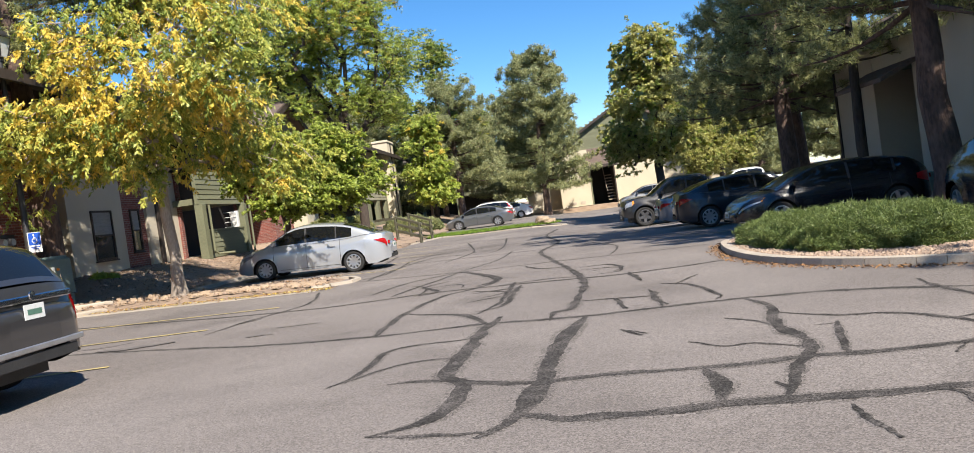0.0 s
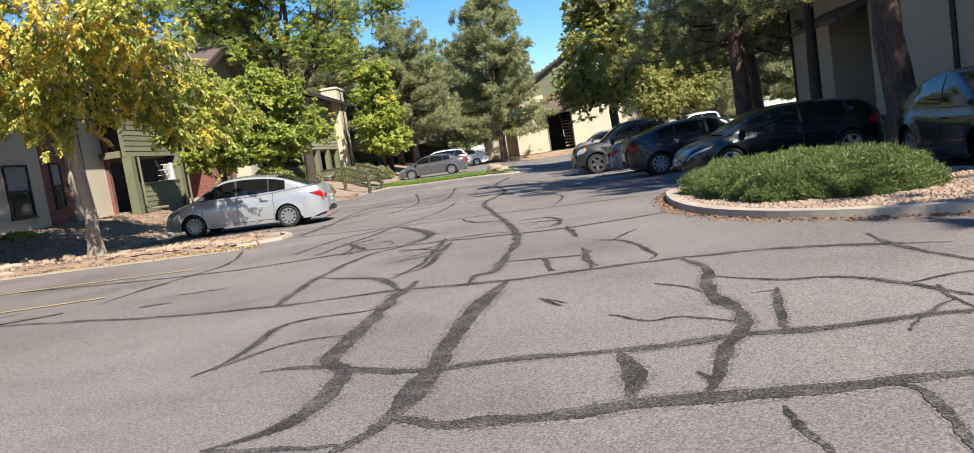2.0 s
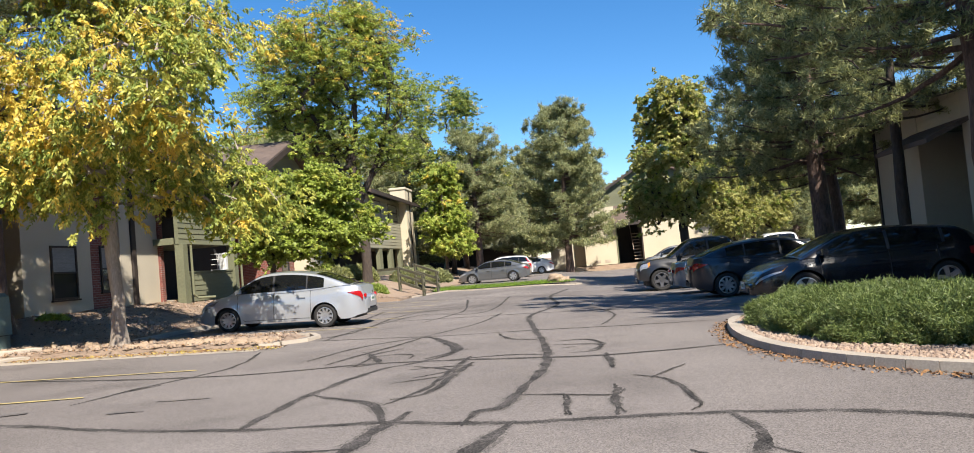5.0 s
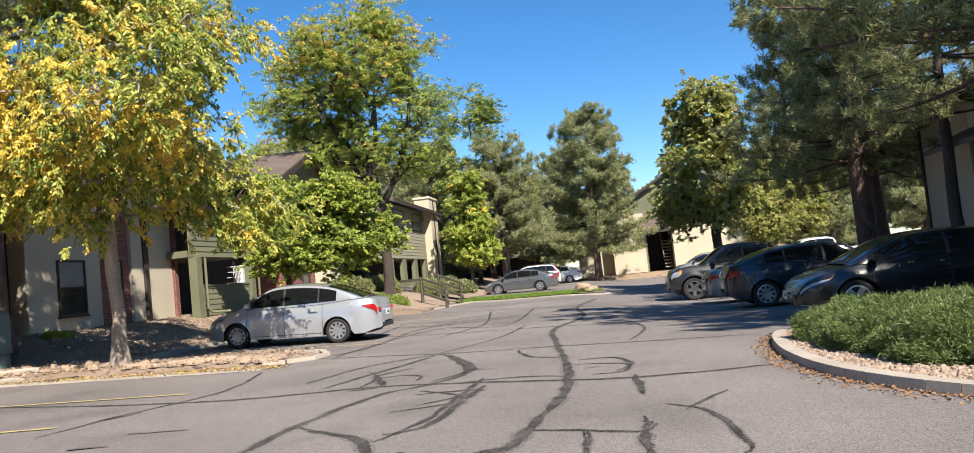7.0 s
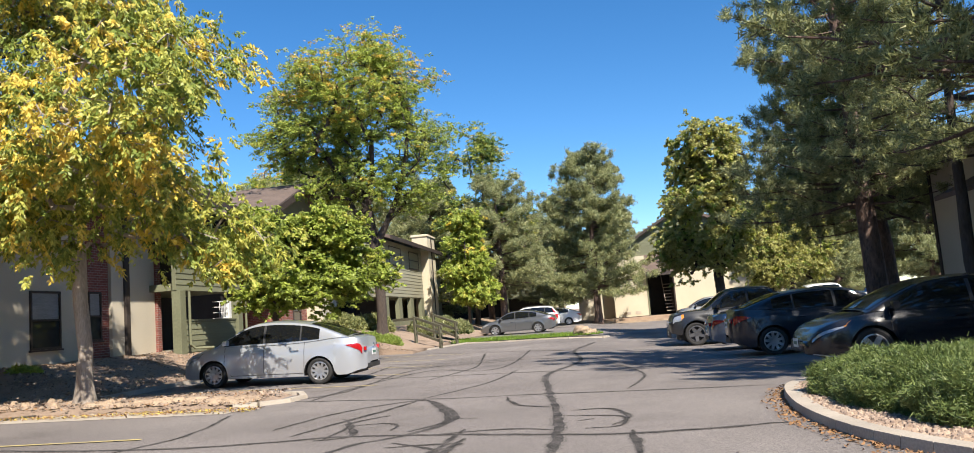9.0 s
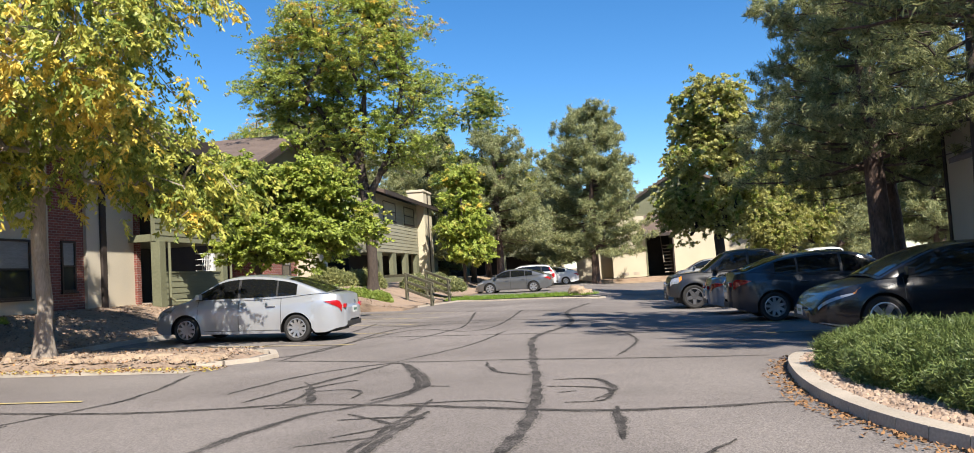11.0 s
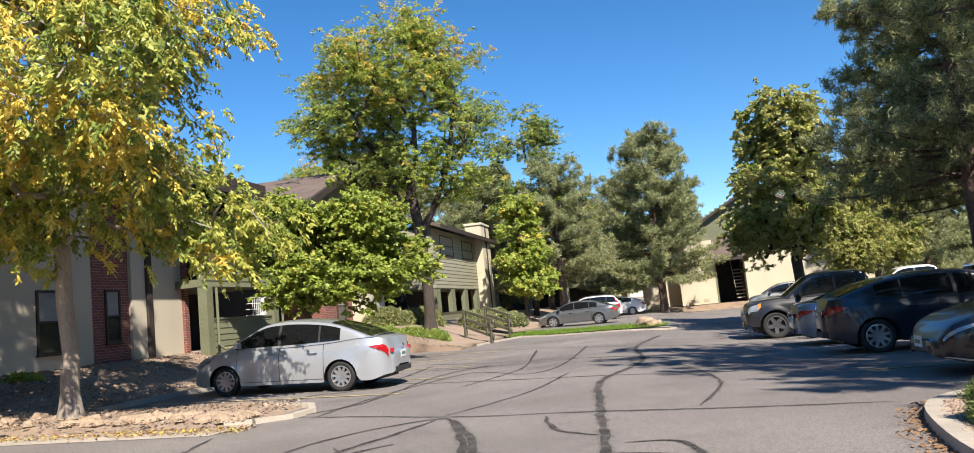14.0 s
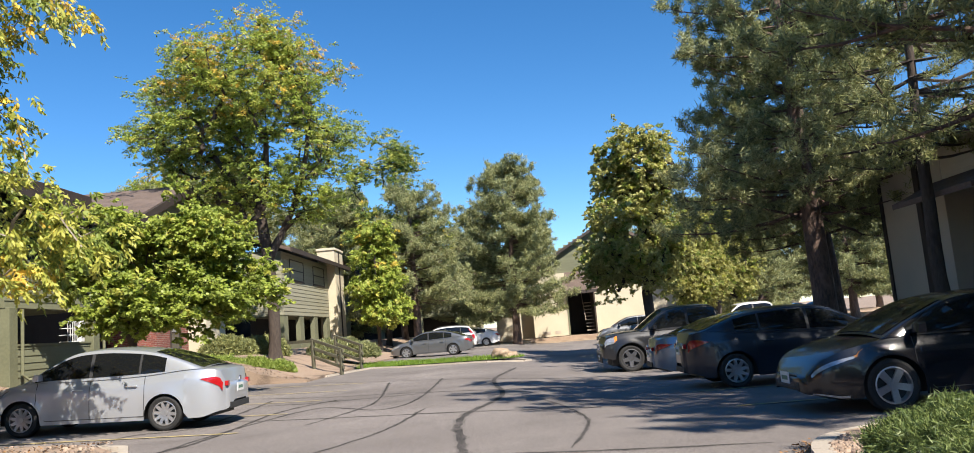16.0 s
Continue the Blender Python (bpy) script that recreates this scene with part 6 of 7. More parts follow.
car("black_hatchback", pose(7.5, 19.2, -0.05, 0, 0, 180), HATCH, P_BLACK, "glossy black hatchback parked beside the shrub island", lamp="hatch", spokes=5, style="split",
    windows=((-1.75, -1.30), (-1.24, -0.30), (-0.24, 1.05)), doors=(-1.15, -0.27, 1.0), handles=(-1.0, -0.05), screens=((0.46, 1.30), (-1.98, -1.60)), mirrors=0.95)
car("silver_blue_sedan", pose(7.28, 27.5, -0.17, 0, 0, 0), SEDAN_C, P_BLUE, "silver-blue sedan between a truck and a dark sedan", style="split", spokes=6, **SED)
truck = car("black_pickup_truck", pose(6.95, 33.6, -0.305, 0, 0, 180), PICKUP, P_TRUCK, "black crew-cab pickup truck parked nose-out", "truck", lamp="pickup", spokes=5, style="thick", rim_mat=RIM_DARK, wheel_wide=0.27,
            windows=((-0.85, -0.02), (0.06, 1.22)), doors=(-0.92, 0.02, 1.2), handles=(-0.7, 0.25), screens=((0.72, 1.42), (-1.03, -0.93)), mirrors=1.05)
car("grey_sedan", pose(-3.2, 54.0, 0, 0, 0, 176), SEDAN_B, P_GREY, "grey sedan parked behind the lawn strip", style="split", spokes=6, **SED)
WAG = dict(lamp="wagon", windows=((-2.0, -1.36), (-1.30, -0.32), (-0.26, 0.98)), doors=(-1.2, -0.29, 1.0), handles=(-1.05, -0.1), screens=((0.30, 1.26), (-2.205, -1.93)), mirrors=0.9, black_low=True)
car("white_suv", pose(-3.3, 62.3, 0, 0, 0, 178), WAGON, P_WHITE, "white compact SUV parked beyond the grey sedan", "SUV", spokes=5, rack=True, **WAG)
car("white_suv", pose(-3.6, 66.0, 0, 0, 0, 180), WAGON, P_WHITE, "white SUV with roof rails in the far row", "SUV", spokes=5, rack=True, **WAG)
car("white_sedan", pose(-1.9, 69.4, 0, 0, 0, 180), SEDAN_A, P_WHITE, "white sedan at the end of the far row", **SED)
car("charcoal_suv", pose(-6.74, 7.9, ROAD_RISE(-6.6), 0, 0, 180), WAGON, P_CHAR, "charcoal compact SUV with chrome tailgate strip and red lights", "SUV", spokes=5, **WAG)
car("black_beetle", pose(8.75, 13.25, 0, 0, 0, 263), BEETLE, P_BLACK, "dark rounded two-door car by the island", lamp="beetle", spokes=5, style="thick",
    windows=((-1.0, -0.10), (-0.04, 0.92)), doors=(-0.12, 0.95), handles=(0.1,), screens=((0.34, 1.12), (-1.75, -1.0)), mirrors=0.8)
car("grey_suv", pose(9.2, 59.5, -0.31, 0, 0, 180), WAGON, P_GREY, "dark grey compact SUV beyond the pickup truck", "SUV", spokes=5, **WAG)
car("white_sedan", pose(11.6, 62.8, -0.31, 0, 0, 180), SEDAN_A, P_WHITE, "white car parked beside the dark grey SUV", **SED)
car("white_pickup_truck", pose(13.2, 47.5, -0.31, 0, 0, 180), PICKUP, P_WHITE, "white pickup truck beyond the pines", "truck", lamp="pickup", spokes=5, style="thick",
    windows=((-0.85, -0.02), (0.06, 1.22)), doors=(-0.92, 0.02, 1.2), handles=(-0.7, 0.25), screens=((0.72, 1.42), (-1.03, -0.93)), mirrors=1.05)
car("blue_suv", pose(31.5, 96.0, -0.4, 0, 0, 200), WAGON, P_JEEP, "bright blue off-road car in the far lot", "SUV", **WAG)
car("white_suv", pose(34.6, 95.0, -0.4, 0, 0, 200), WAGON, P_WHITE, "white SUV in the far lot", "SUV", **WAG)


# ==== planting, stones and street things ====
def pebbles(name, spots, size, mat, label, category, seed, squash=0.6, sides=5):
    """Loose stones as one mass: each a lumpy low stone."""
    rng = np.random.default_rng(seed)
    vs, fs = [], []
    k = 0
    for x, y, z in spots:
        r = size * rng.uniform(0.5, 1.4)
        a0 = rng.uniform(0, 6.28)
        ring = [(x + r * rng.uniform(0.75, 1.2) * math.cos(a0 + 6.283 * i / sides), y + r * rng.uniform(0.75, 1.2) * math.sin(a0 + 6.283 * i / sides), z - 0.2 * r) for i in range(sides)]
        cap = [(x + (p[0] - x) * 0.62, y + (p[1] - y) * 0.62, z + r * squash * rng.uniform(0.7, 1.3)) for p in ring]
        vs += ring + cap
        for i in range(sides):
            j = (i + 1) % sides
            fs.append((k + i, k + j, k + sides + j, k + sides + i))
        fs.append(tuple(k + sides + i for i in range(sides)))
        k += 2 * sides
    me = bpy.data.meshes.new(name)
    me.from_pydata(vs, [], fs)
    me.materials.append(mat)
    return tagged(new(name, me), label, category, kind="stuff")


def scatter(n, x0, x1, y0, y1, seed, keep, height):
    rnd = random.Random(seed)
    out = []
    while len(out) < n:
        x, y = rnd.uniform(x0, x1), rnd.uniform(y0, y1)
        if keep(x, y, rnd):
            out.append((x, y, height(x, y)))
    return out


def flakes(name, spots, size, mats, label, category, seed, tilt=0.35):
    """Fallen leaves and chips lying on the ground."""
    rng = np.random.default_rng(seed)
    o = np.asarray(spots)
    n = len(o)
    a = rng.uniform(0, 6.283, n)
    d = np.stack([np.cos(a), np.sin(a), rng.normal(size=n) * tilt], 1)
    w = np.stack([-np.sin(a), np.cos(a), rng.normal(size=n) * tilt], 1)
    L, W = size * rng.uniform(0.6, 1.4, (n, 1)), size * 0.5 * rng.uniform(0.6, 1.4, (n, 1))
    o = o + np.array([0, 0, 0.012])
    v = np.stack([o - d * L / 2, o + w * W / 2, o + d * L / 2, o - w * W / 2], 1).reshape(-1, 3)
    return tagged(new(name, rawmesh(name, v, 4, mats, rng.integers(0, len(mats), n))), label, category, kind="stuff")


def mound(name, lobes, count, label, category, mat, seed, length=0.16, width=0.03, floor=0.14):
    """A clipped evergreen: dark heart with many short upright sprays on its skin. lobes: (x, y, radius x, radius y, height)."""
    rng, rnd = np.random.default_rng(seed), random.Random(seed)
    ob = base(name, pose(lobes[0][0], lobes[0][1], floor), label, category)
    ox, oy = lobes[0][0], lobes[0][1]
    heart = Shape()
    for x, y, rx, ry, h in lobes:
        rings = []
        for k in range(7):
            t = k / 6 * math.pi / 2
            rings.append([(x - ox + rx * 0.86 * math.cos(t) * math.cos(a * 0.4488), y - oy + ry * 0.86 * math.cos(t) * math.sin(a * 0.4488), h * 0.84 * math.sin(t) - 0.02) for a in range(14)])
        heart.loft(rings)
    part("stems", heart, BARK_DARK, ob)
    pts, nrm = [], []
    area = [rx * ry + h * (rx + ry) for _, _, rx, ry, h in lobes]
    while len(pts) < count:
        x, y, rx, ry, h = rnd.choices(lobes, area)[0]
        d = Vector((rnd.gauss(0, 1), rnd.gauss(0, 1), abs(rnd.gauss(0, 0.9)))).normalized()
        lump = 1 + 0.2 * noise.noise((d.x * 3 + x, d.y * 3 + y, d.z * 3)) + 0.13 * noise.noise((d.x * 9 + x, d.y * 9, d.z * 9))
        p = Vector((x - ox + d.x * rx * lump, y - oy + d.y * ry * lump, d.z * h * lump))
        inside = False
        for x2, y2, rx2, ry2, h2 in lobes:
            if (x2, y2) != (x, y) and ((p.x + ox - x2) / rx2) ** 2 + ((p.y + oy - y2) / ry2) ** 2 + (p.z / h2) ** 2 < 0.75:
                inside = True
        if inside or p.z < 0:
            continue
        pts.append(tuple(p))
        nrm.append(tuple(d))
    per = 9
    o = np.repeat(np.asarray(pts), per, axis=0)
    d = np.repeat(np.asarray(nrm), per, axis=0) * 0.6 + rng.normal(size=o.shape) * 0.7 + np.array([0, 0, 0.3])
    d /= np.linalg.norm(d, axis=1, keepdims=True)
    w = np.cross(d, rng.normal(size=o.shape))
    w /= np.linalg.norm(w, axis=1, keepdims=True) + 1e-9
    o = o + rng.normal(size=o.shape) * 0.035
    L = length * rng.uniform(0.5, 1.2, (len(o), 1))
    v = np.stack([o - w * width / 2 - d * L * 0.3, o + w * width / 2 - d * L * 0.3, o + d * L * 0.7], 1).reshape(-1, 3)
    part("foliage", rawmesh("foliage", v, 3, [mat]), None, ob)
    return ob


# shrub island
mound("juniper_hedge", [(5.0, 14.5, 0.7, 0.75, 0.42), (5.1, 13.5, 0.8, 0.9, 0.46), (5.5, 12.4, 0.95, 0.95, 0.50), (5.95, 11.65, 0.8, 0.75, 0.48), (6.25, 12.8, 0.7, 0.95, 0.46), (5.8, 14.1, 0.75, 0.85, 0.44)],
      42000, "spreading green juniper hedge on the gravel island", "shrub", JUNIPER, 41, length=0.065, width=0.010, floor=0.085)
isle_in = lambda x, y, r: in_poly(x, y, ISLE_POLY) and in_poly(x + 0.14, y, ISLE_POLY) and in_poly(x, y + 0.16, ISLE_POLY) and in_poly(x - 0.05, y - 0.14, ISLE_POLY)
pebbles("island_gravel", scatter(13000, 3.9, 9.5, 7.5, 16.9, 1, isle_in, lambda x, y: 0.088), 0.026, STONE, "pale tan river gravel on the island", "gravel", 5, squash=0.5)
kerb_d = lambda x, y: min(math.hypot(x - (a[0] + (b[0] - a[0]) * t), y - (a[1] + (b[1] - a[1]) * t)) for a, b in zip(ISLE, ISLE[1:]) for t in (0, 0.25, 0.5, 0.75, 1))
flakes("leaf_litter", scatter(2600, 3.3, 9.5, 7.0, 17.2, 2, lambda x, y, r: not in_poly(x, y, ISLE_POLY) and 0.1 < kerb_d(x, y) < 0.12 + 0.3 * r.random() ** 2, lambda x, y: road_z(x, y) + 0.004),
       0.045, [LITTER], "brown leaf litter along the island kerb", "leaf litter", 6)

# west bank: stones, litter
bank_in = lambda x, y, r: (x < bed_edge(y) - 0.3) and noise.noise((x * 0.6, y * 0.6, 2)) > -0.25
pebbles("bank_stones", scatter(600, -12.6, -4.4, 17.9, 34.0, 3, bank_in, west_height), 0.04, STONE, "tan stones strewn over the bank", "gravel", 7, squash=0.55)
pebbles("spit_flagstones", scatter(110, -7.6, -4.5, 18.25, 19.0, 4, lambda x, y, r: True, west_height), 0.12, SANDSTONE, "flat sandstone pieces on the planted spit", "stones", 8, squash=0.28, sides=6)
pebbles("bank_rocks", scatter(45, -11.2, -7.6, 18.1, 20.3, 14, lambda x, y, r: True, west_height), 0.085, SANDSTONE, "rough tan rocks round the tree foot", "stones", 9, squash=0.6, sides=6)
flakes("leaf_litter", scatter(16000, -12.7, -4.3, 17.6, 36, 5, lambda x, y, r: x < bed_edge(y) - 0.2, west_height), 0.055, [LITTER, SOIL, BARK_DARK, BARK_ASH], "dry leaves and bark chips on the bank", "leaf litter", 10)
flakes("leaf_litter", scatter(2600, -11, -4.0, 17.0, 18.2, 6, lambda x, y, r: r.random() < math.exp(-((y - 17.55 - 0.05 * (x + 8)) / 0.22) ** 2), lambda x, y: road_z(x, y) + 0.012), 0.05, [LITTER, LITTER, LEAF_YELLOW, BARK_ASH],
       "yellow leaves along the bed edge", "leaf litter", 11)
apron = thing("gutter_apron", Shape().add([(-10.8, 16.75, road_z(-10.8) + 0.006), (-4.4, 17.3, road_z(-4.4) + 0.006), (-4.2, 18.2, road_z(-4.2) + 0.006), (-10.8, 17.8, road_z(-10.8) + 0.006)], [(0, 1, 2, 3)]),
              CONCRETE, "worn concrete apron before the planted spit", "apron", kind="structure")
part("manhole_cover", Shape().disc((-8.6, 17.75, road_z(-8.6) + 0.012), 2, 0.34, 0.01, 24), TRIM_BLACK, apron, "rusty round iron cover")

# lawn strip and boulder
grass_poly = [(-5.6, 42.6), (-4.5, 42.5), (0.4, 40.55), (1.75, 40.7), (2.0, 41.5), (1.1, 43.1), (-5.6, 47.0)]
spots = np.asarray(scatter(14000, -5.6, 2.0, 40.5, 47, 7, lambda x, y, r: in_poly(x, y, grass_poly), lambda x, y: 0.08))
rng = np.random.default_rng(12)
d = rng.normal(size=spots.shape) * 0.45 + np.array([0, 0, 1.0])
w = np.cross(d, rng.normal(size=spots.shape))
w /= np.linalg.norm(w, axis=1, keepdims=True)
L = rng.uniform(0.05, 0.12, (len(spots), 1))
tagged(new("grass", rawmesh("grass", np.stack([spots - w * 0.012, spots + w * 0.012, spots + d * L], 1).reshape(-1, 3), 3, [GRASS])), "short green grass on the lawn strip", "grass", kind="stuff")


def rock(name, at, size, seed, mat, label):
    bm = bmesh.new()
    bmesh.ops.create_icosphere(bm, subdivisions=4, radius=1.0)
    for v in bm.verts:
        n = noise.noise(v.co * 1.3 + Vector((seed, 0, 0))) * 0.35 + noise.noise(v.co * 3.1 + Vector((0, seed, 0))) * 0.14
        v.co = Vector((v.co.x * size[0], v.co.y * size[1], max(v.co.z, -0.35) * size[2])) * (1 + n)
    me = bpy.data.meshes.new(name)
    bm.to_mesh(me)
    bm.free()
    me.materials.append(mat)
    me.shade_smooth()
    ob = tagged(new(name, me), label, "boulder")
    ob.matrix_world = pose(*at, 0, 0, seed * 40)
    return ob


rock("boulder", (1.0, 41.3, 0.18), (0.46, 0.36, 0.32), 3, SANDSTONE, "rounded tan sandstone boulder at the lawn tip")
rock("boulder", (1.5, 41.35, 0.12), (0.24, 0.25, 0.2), 5, SANDSTONE, "small tan stone beside the boulder")


def edging_beam(a, b, z, top, width, label):
    """A long worn kerb block lying between two points."""
    a, b = Vector((*a, 0)), Vector((*b, 0))
    d = (b - a).normalized()
    n = Vector((-d.y, d.x, 0)) * width / 2
    m = max(3, int((b - a).length / 0.15))
    rings = []
    for i in range(m + 1):
        c = a.lerp(b, i / m)
        k = 0.93 if i in (0, m) else 1.0
        h = top + 0.012 * noise.noise((c.x * 5, c.y * 5, 1.0)) - (0.02 if k < 1 else 0)
        rings.append([c - n * k + Vector((0, 0, z)), c + n * k + Vector((0, 0, z)), c + n * 0.92 * k + Vector((0, 0, h - 0.02)), c + n * 0.78 * k + Vector((0, 0, h)),
                      c - n * 0.78 * k + Vector((0, 0, h)), c - n * 0.92 * k + Vector((0, 0, h - 0.02))])
    return thing("edging_beam", Shape().loft(rings), CONCRETE, label, "edging", smooth=30)


edging_beam((-11.95, 17.15), (-10.95, 18.2), 0.1, 0.40, 0.28, "long weathered grey concrete edging block before the cabinet")
edging_beam((-10.85, 18.2), (-9.75, 18.72), 0.1, 0.38, 0.24, "grey concrete edging block along the mulch")
edging_beam((-10.1, 16.2), (-9.55, 17.9), 0.1, 0.28, 0.30, "pale worn concrete wheel stop beside the bed")
wheel_stop = thing("wheel_stop", Shape().loft([[(-10.95, y, 0.22), (-10.75, y, 0.22), (-10.79, y, 0.35), (-10.91, y, 0.35)] for y in (14.6, 16.7)]),
                  CONCRETE, "low concrete wheel stop at the stall head", "wheel stop")

# shrubs by the house steps
mound("juniper_shrub", [(-8.9, 36.5, 1.0, 0.75, 0.72), (-10.0, 36.7, 1.1, 0.75, 0.8), (-7.9, 36.8, 0.85, 0.7, 0.6), (-7.1, 37.2, 0.6, 0.6, 0.42)], 7000, "low yellow-green juniper under the locust", "shrub", JUNIPER_PALE, 42, length=0.11, width=0.032, floor=0.36)
mound("dark_shrub", [(-6.4, 45.5, 0.9, 0.8, 0.8), (-7.3, 45.6, 0.9, 0.8, 0.8), (-5.4, 45.4, 0.6, 0.6, 0.55)], 3000, "dark green shrub beyond the hand rail", "shrub", NEEDLE, 43, length=0.22, width=0.06, floor=0.55)
mound("dark_shrub", [(-10.5, 41.5, 1.2, 0.9, 0.9), (-9.2, 42.4, 1.0, 0.8, 0.8)], 2600, "dark shrub below the tan pier", "shrub", NEEDLE_DARK, 44, length=0.22, width=0.06, floor=0.95)
mound("green_weed", [(-11.9, 21.9, 0.24, 0.2, 0.22), (-11.6, 22.0, 0.18, 0.15, 0.16)], 160, "small green weed by the brick wall", "plant", LEAF_BRIGHT, 45, length=0.14, width=0.06, floor=0.75)


def hand_rail(at, turn, label):
    ob = base("hand_rail", pose(*at, 0, 0, turn), label, "hand rail")
    for x, h in ((0, 1.05), (1.7, 0.6)):
        part("post", Shape().box(x - 0.06, x + 0.06, -0.06, 0.06, -0.45, h, 0.01), WOOD_GREY, ob)
    for k in (0.0, -0.33, -0.66):
        part("rail", Shape().loft([[(-0.1, -0.035, 1.02 + k), (-0.1, 0.035, 1.02 + k), (-0.1, 0.035, 1.13 + k), (-0.1, -0.035, 1.13 + k)],
                                   [(1.85, -0.035, 0.50 + k), (1.85, 0.035, 0.50 + k), (1.85, 0.035, 0.61 + k), (1.85, -0.035, 0.61 + k)]]), WOOD_GREY, ob)
    return ob


hr = hand_rail((-6.4, 39.6, 0.42), -38, "weathered olive wooden stair rail")
copy_thing(hr, pose(-6.3, 43.2, 0.5, 0, 0, -40))
part("rail", Shape().box(-1.6, 0, -0.04, 0.04, 0.95, 1.07), WOOD_GREY, hr)

# electric cabinet, lamp post and sign
cab = base("transformer_cabinet", pose(-12.0, 19.2, 0.25), "grey-green metal transformer cabinet on the bank", "utility box")
part("base_box", Shape().box(-0.45, 0.42, -0.95, 0.95, 0.0, 0.42, 0.02), GREEN_METAL, cab)
part("hood", Shape().prism([(-0.47, 0.40), (0.45, 0.40), (0.42, 1.30), (0.30, 1.40), (-0.47, 1.40)], 1, -0.97, 0.97), GREEN_METAL, cab)
part("notice", Shape().box(0.447, 0.45, 0.02, 0.22, 0.92, 1.12), PLATE, cab, "small pale sticker")
part("notice", Shape().box(0.445, 0.449, 0.3, 0.42, 1.02, 1.08), AMBER_LENS, cab, "small yellow sticker")
part("latch", Shape().tube([(0.46, 0.38, 0.92), (0.47, 0.42, 0.75), (0.46, 0.46, 0.70)], 0.015, 6), CHROME, cab)
part("seam", Shape().box(0.425, 0.455, -0.97, 0.97, 0.385, 0.40), TRIM_BLACK, cab)
part("vent_grille", Shape().box(-0.15, 0.2, -0.985, -0.968, 0.1, 0.36), TRIM_BLACK, cab)

box2 = base("utility_box", pose(11.95, 24.1, 0.05), "low dark green metal box beside the pine", "utility box")
part("body", Shape().box(-0.35, 0.35, -0.5, 0.5, 0.0, 0.52, 0.02), GREEN_METAL, box2)
part("lid", Shape().box(-0.38, 0.38, -0.53, 0.53, 0.522, 0.58, 0.015), GREEN_METAL, box2)
lampost = base("street_lamp", pose(-11.35, 18.25, 0.2), "tall black lamp post with lantern head", "street lamp")
part("pole", Shape().tube([(0, 0, 0), (0, 0, 0.9), (0, 0, 1.0), (0, 0, 6.2)], [0.10, 0.10, 0.075, 0.055], 12), BLACK_METAL, lampost, smooth=40)
part("collar", Shape().disc((0, 0, 6.22), 2, 0.09, 0.08, 12), BLACK_METAL, lampost)
part("collar", Shape().disc((0, 0, 0.95), 2, 0.12, 0.06, 12), BLACK_METAL, lampost)
lan = Shape()
sq = lambda r, z: [(r, r, z), (-r, r, z), (-r, -r, z), (r, -r, z)]
part("lantern_glass", lan.loft([sq(0.11, 6.27), sq(0.20, 6.72)]), PLATE, lampost, "pale frosted lantern glass")
cap = Shape().loft([sq(0.25, 6.72), sq(0.24, 6.76), sq(0.10, 6.92), sq(0.05, 6.95), sq(0.02, 7.05)])
part("lantern_cap", cap, BLACK_METAL, lampost)
for a, b in ((1, 1), (1, -1), (-1, 1), (-1, -1)):
    part("lantern_bar", Shape().tube([(0.115 * a, 0.115 * b, 6.26), (0.205 * a, 0.205 * b, 6.73)], 0.014, 5), BLACK_METAL, lampost)

sign = base("parking_sign", pose(-11.25, 18.25, 0.2, 0, 0, 62), "blue and white accessible parking sign on the lamp post", "sign")
part("plate", Shape().box(-0.155, 0.155, -0.125, -0.118, 1.58, 2.06), WHITE, sign)
part("blue_panel", Shape().box(-0.14, 0.14, -0.131, -0.126, 1.76, 2.045), SIGN_BLUE, sign)
sym = Shape()
sym.disc((-0.02, -0.134, 1.995), 1, 0.022, 0.004, 12)
sym.box(-0.03, -0.008, -0.136, -0.132, 1.89, 1.965).box(-0.03, 0.04, -0.136, -0.132, 1.89, 1.908).box(0.03, 0.048, -0.136, -0.132, 1.83, 1.9).box(-0.03, 0.035, -0.136, -0.132, 1.93, 1.944)
for k in range(9):
    a, b = math.radians(120 + k * 26), math.radians(120 + (k + 1) * 26)
    c0, r0, r1 = (-0.005, 1.86), 0.052, 0.068
    sym.add([(c0[0] + r * math.cos(t), -0.135, c0[1] + r * math.sin(t)) for t, r in ((a, r0), (b, r0), (b, r1), (a, r1))], [(0, 1, 2, 3)])
part("wheelchair_symbol", sym, WHITE, sign, "white wheelchair symbol")
part("text_bar", Shape().box(-0.1, 0.1, -0.130, -0.127, 1.70, 1.72).box(-0.08, 0.08, -0.130, -0.127, 1.66, 1.68), SIGN_BLUE, sign)

# far right: low building and woods
far_house = base("house", Matrix(), "low grey building far behind the pines", "house")
wall_block(far_house, "wall", 24, 36, 104, 112, -0.2, 3.4, STUCCO_GREY)
roof_slab(far_house, "roof", [(23, 103, 3.4), (37, 103, 3.4), (37, 108, 5.4), (23, 108, 5.4)], 0.2, SHINGLE)
part("sign_panel", Shape().box(25.5, 28.0, 103.9, 103.97, 1.9, 2.9), RED_LENS, far_house, "red shop sign panel")
window_unit(far_house, 1, 104, 29.5, 31.5, 0.8, 2.2, out=-1, blind=0)
window_unit(far_house, 1, 104, 32.5, 34.5, 0.8, 2.2, out=-1, blind=0)

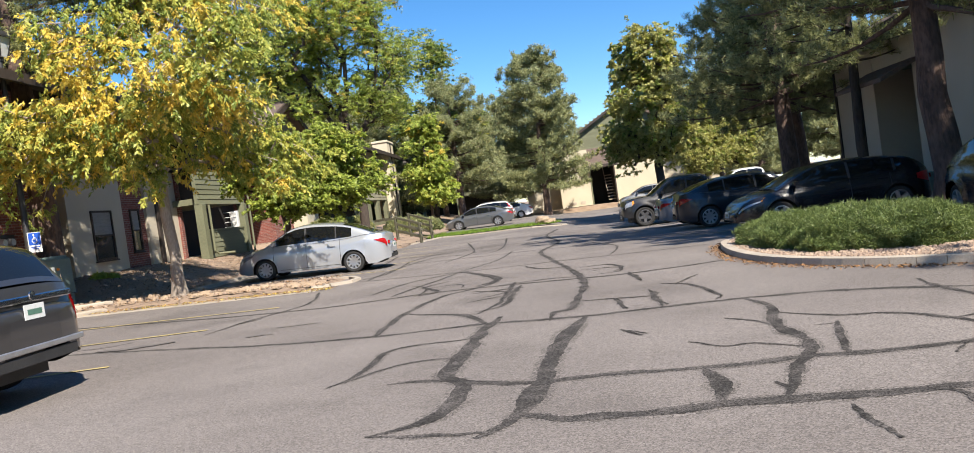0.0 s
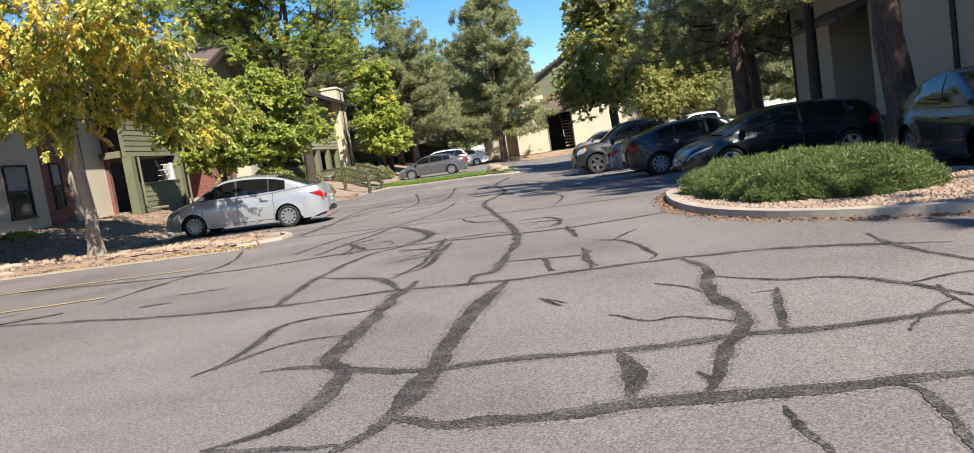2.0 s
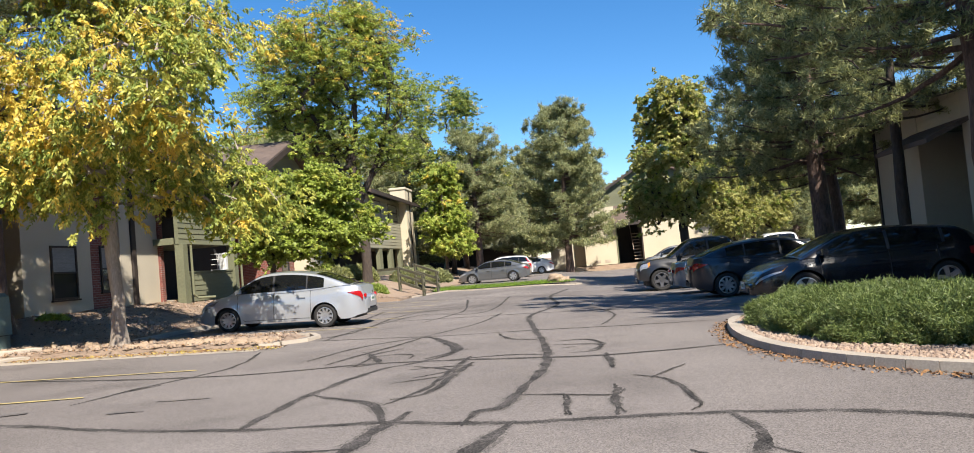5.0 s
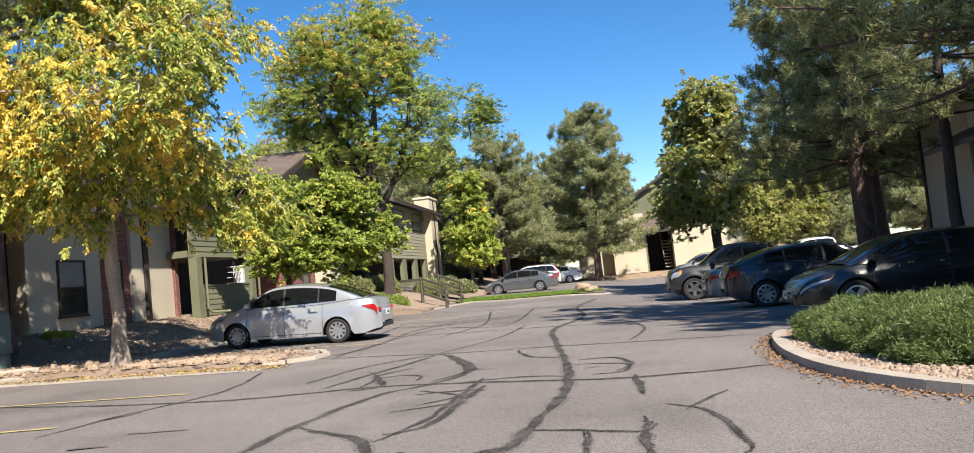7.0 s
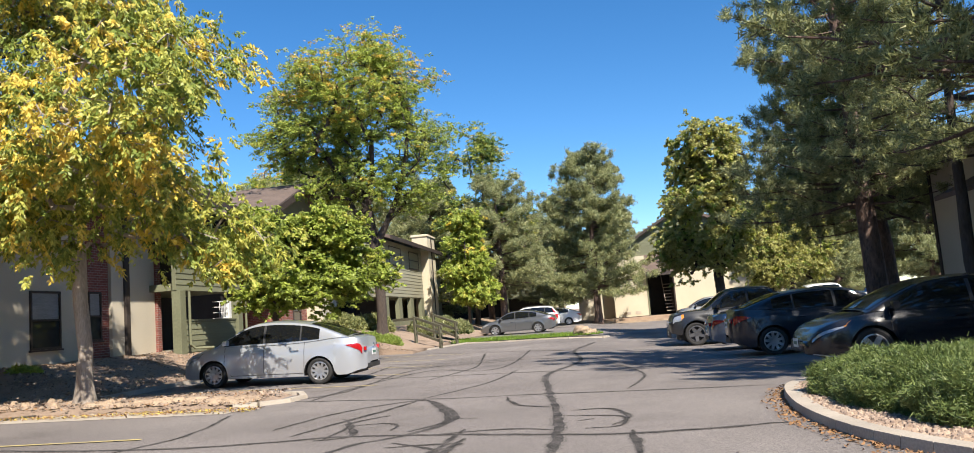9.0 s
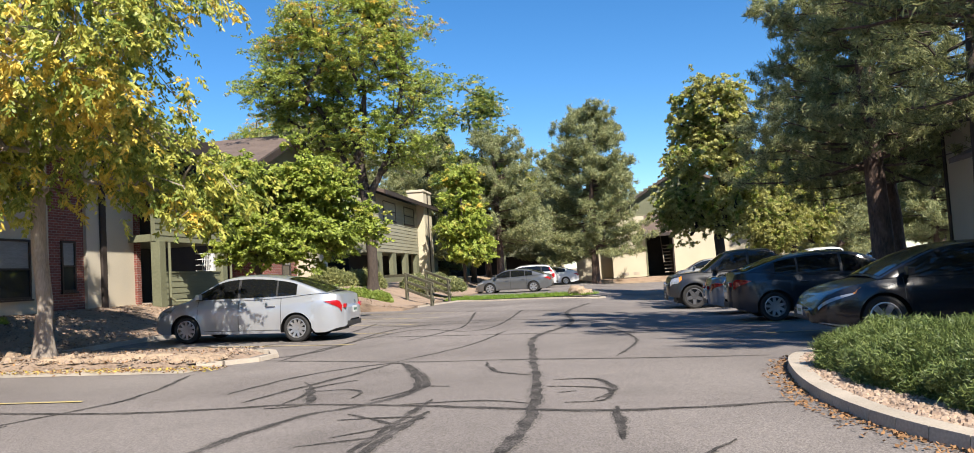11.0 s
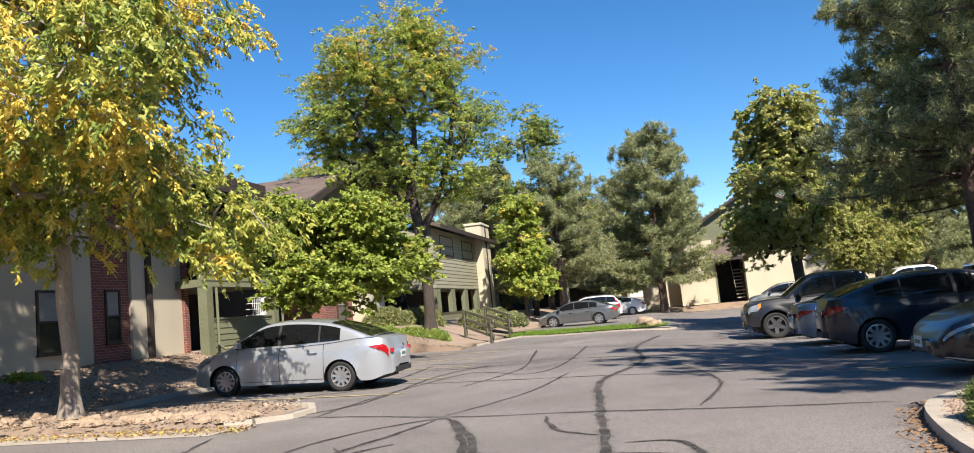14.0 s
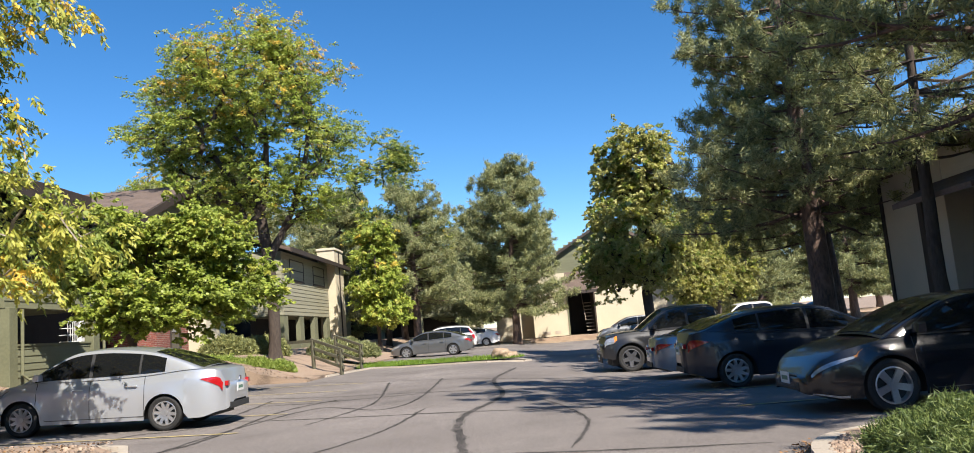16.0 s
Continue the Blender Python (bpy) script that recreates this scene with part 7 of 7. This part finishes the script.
by = {}
for o in list(scene.objects):
    if o.parent is None and o.get("category") == "tree":
        by.setdefault(o.name, o)
maple, cotton, locust, pine_a, pine_b = by["maple_tree"], by["cottonwood_tree"], by["locust_tree"], by["pine_tree"], by["pine_tree.001"]


def wood(src, x, y, turn, size, label):
    ob = copy_thing(src, pose(x, y, -0.35, 0, 0, turn))
    ob.scale = (size, size, size)
    return tagged(ob, label)


for src, x, y, a, k, lab in [
        (cotton, 12.2, 53.0, 80, 0.72, "yellow-green tree behind the parked cars"), (cotton, 15.0, 60.0, 200, 0.9, "yellow-green tree before the far woods"),
        (pine_a, 20.5, 72.0, 30, 0.95, "dark pine in the far woods"), (pine_b, 24.5, 78.0, 100, 1.15, "dark pine in the far woods"), (pine_a, 28.0, 70.0, 150, 1.0, "dark pine in the far woods"),
        (locust, 22.0, 88.0, 60, 0.9, "green tree in the far woods"), (pine_b, 34.0, 84.0, 220, 1.3, "dark pine in the far woods"), (pine_a, 40.0, 92.0, 10, 1.1, "dark pine in the far woods"),
        (cotton, 30.0, 118.0, 20, 1.2, "yellow-green tree far off"), (pine_b, 20.0, 108.0, 20, 1.3, "dark pine in the far woods"), (locust, 44.0, 112.0, 200, 1.1, "green tree in the far woods"),
        (pine_a, 50.0, 104.0, 60, 1.2, "dark pine in the far woods"), (pine_b, 17.8, 92.0, 10, 1.0, "dark pine beside the cream house"), (pine_a, 19.0, 64.0, 250, 0.7, "pine beyond the car park"),
        (pine_b, -1.5, 78.0, 70, 0.95, "dark pine behind the white cars"), (pine_a, -12.5, 74.0, 300, 1.0, "dark pine beside the olive house"), (pine_b, -8.5, 81.0, 33, 1.1, "dark pine behind the olive house"),
        (pine_a, -17.0, 62.0, 200, 1.0, "pine behind the olive house"), (locust, -16.5, 52.0, 100, 0.85, "green tree between the houses"), (pine_b, -15.8, 47.5, 100, 0.9, "dark pine between the houses"),
        (pine_a, 4.0, 100.0, 10, 1.0, "pine behind the cream house"), (pine_b, -4.0, 104.0, 10, 1.2, "pine behind the far houses"), (pine_a, -20.0, 98.0, 10, 1.2, "pine behind the far houses"),
        # unseen trees behind the camera, added only to be mirrored in the cars
        (locust, 8.0, -26.0, 40, 1.0, "unseen green tree added for reflections"), (pine_b, -4.0, -32.0, 80, 1.2, "unseen pine added for reflections"), (cotton, 0.5, -28.0, 10, 1.1, "unseen bushy tree added for reflections"), (pine_a, -14.0, -24.0, 80, 1.2, "unseen pine added for reflections")]:
    wood(src, x, y, a, k, lab)
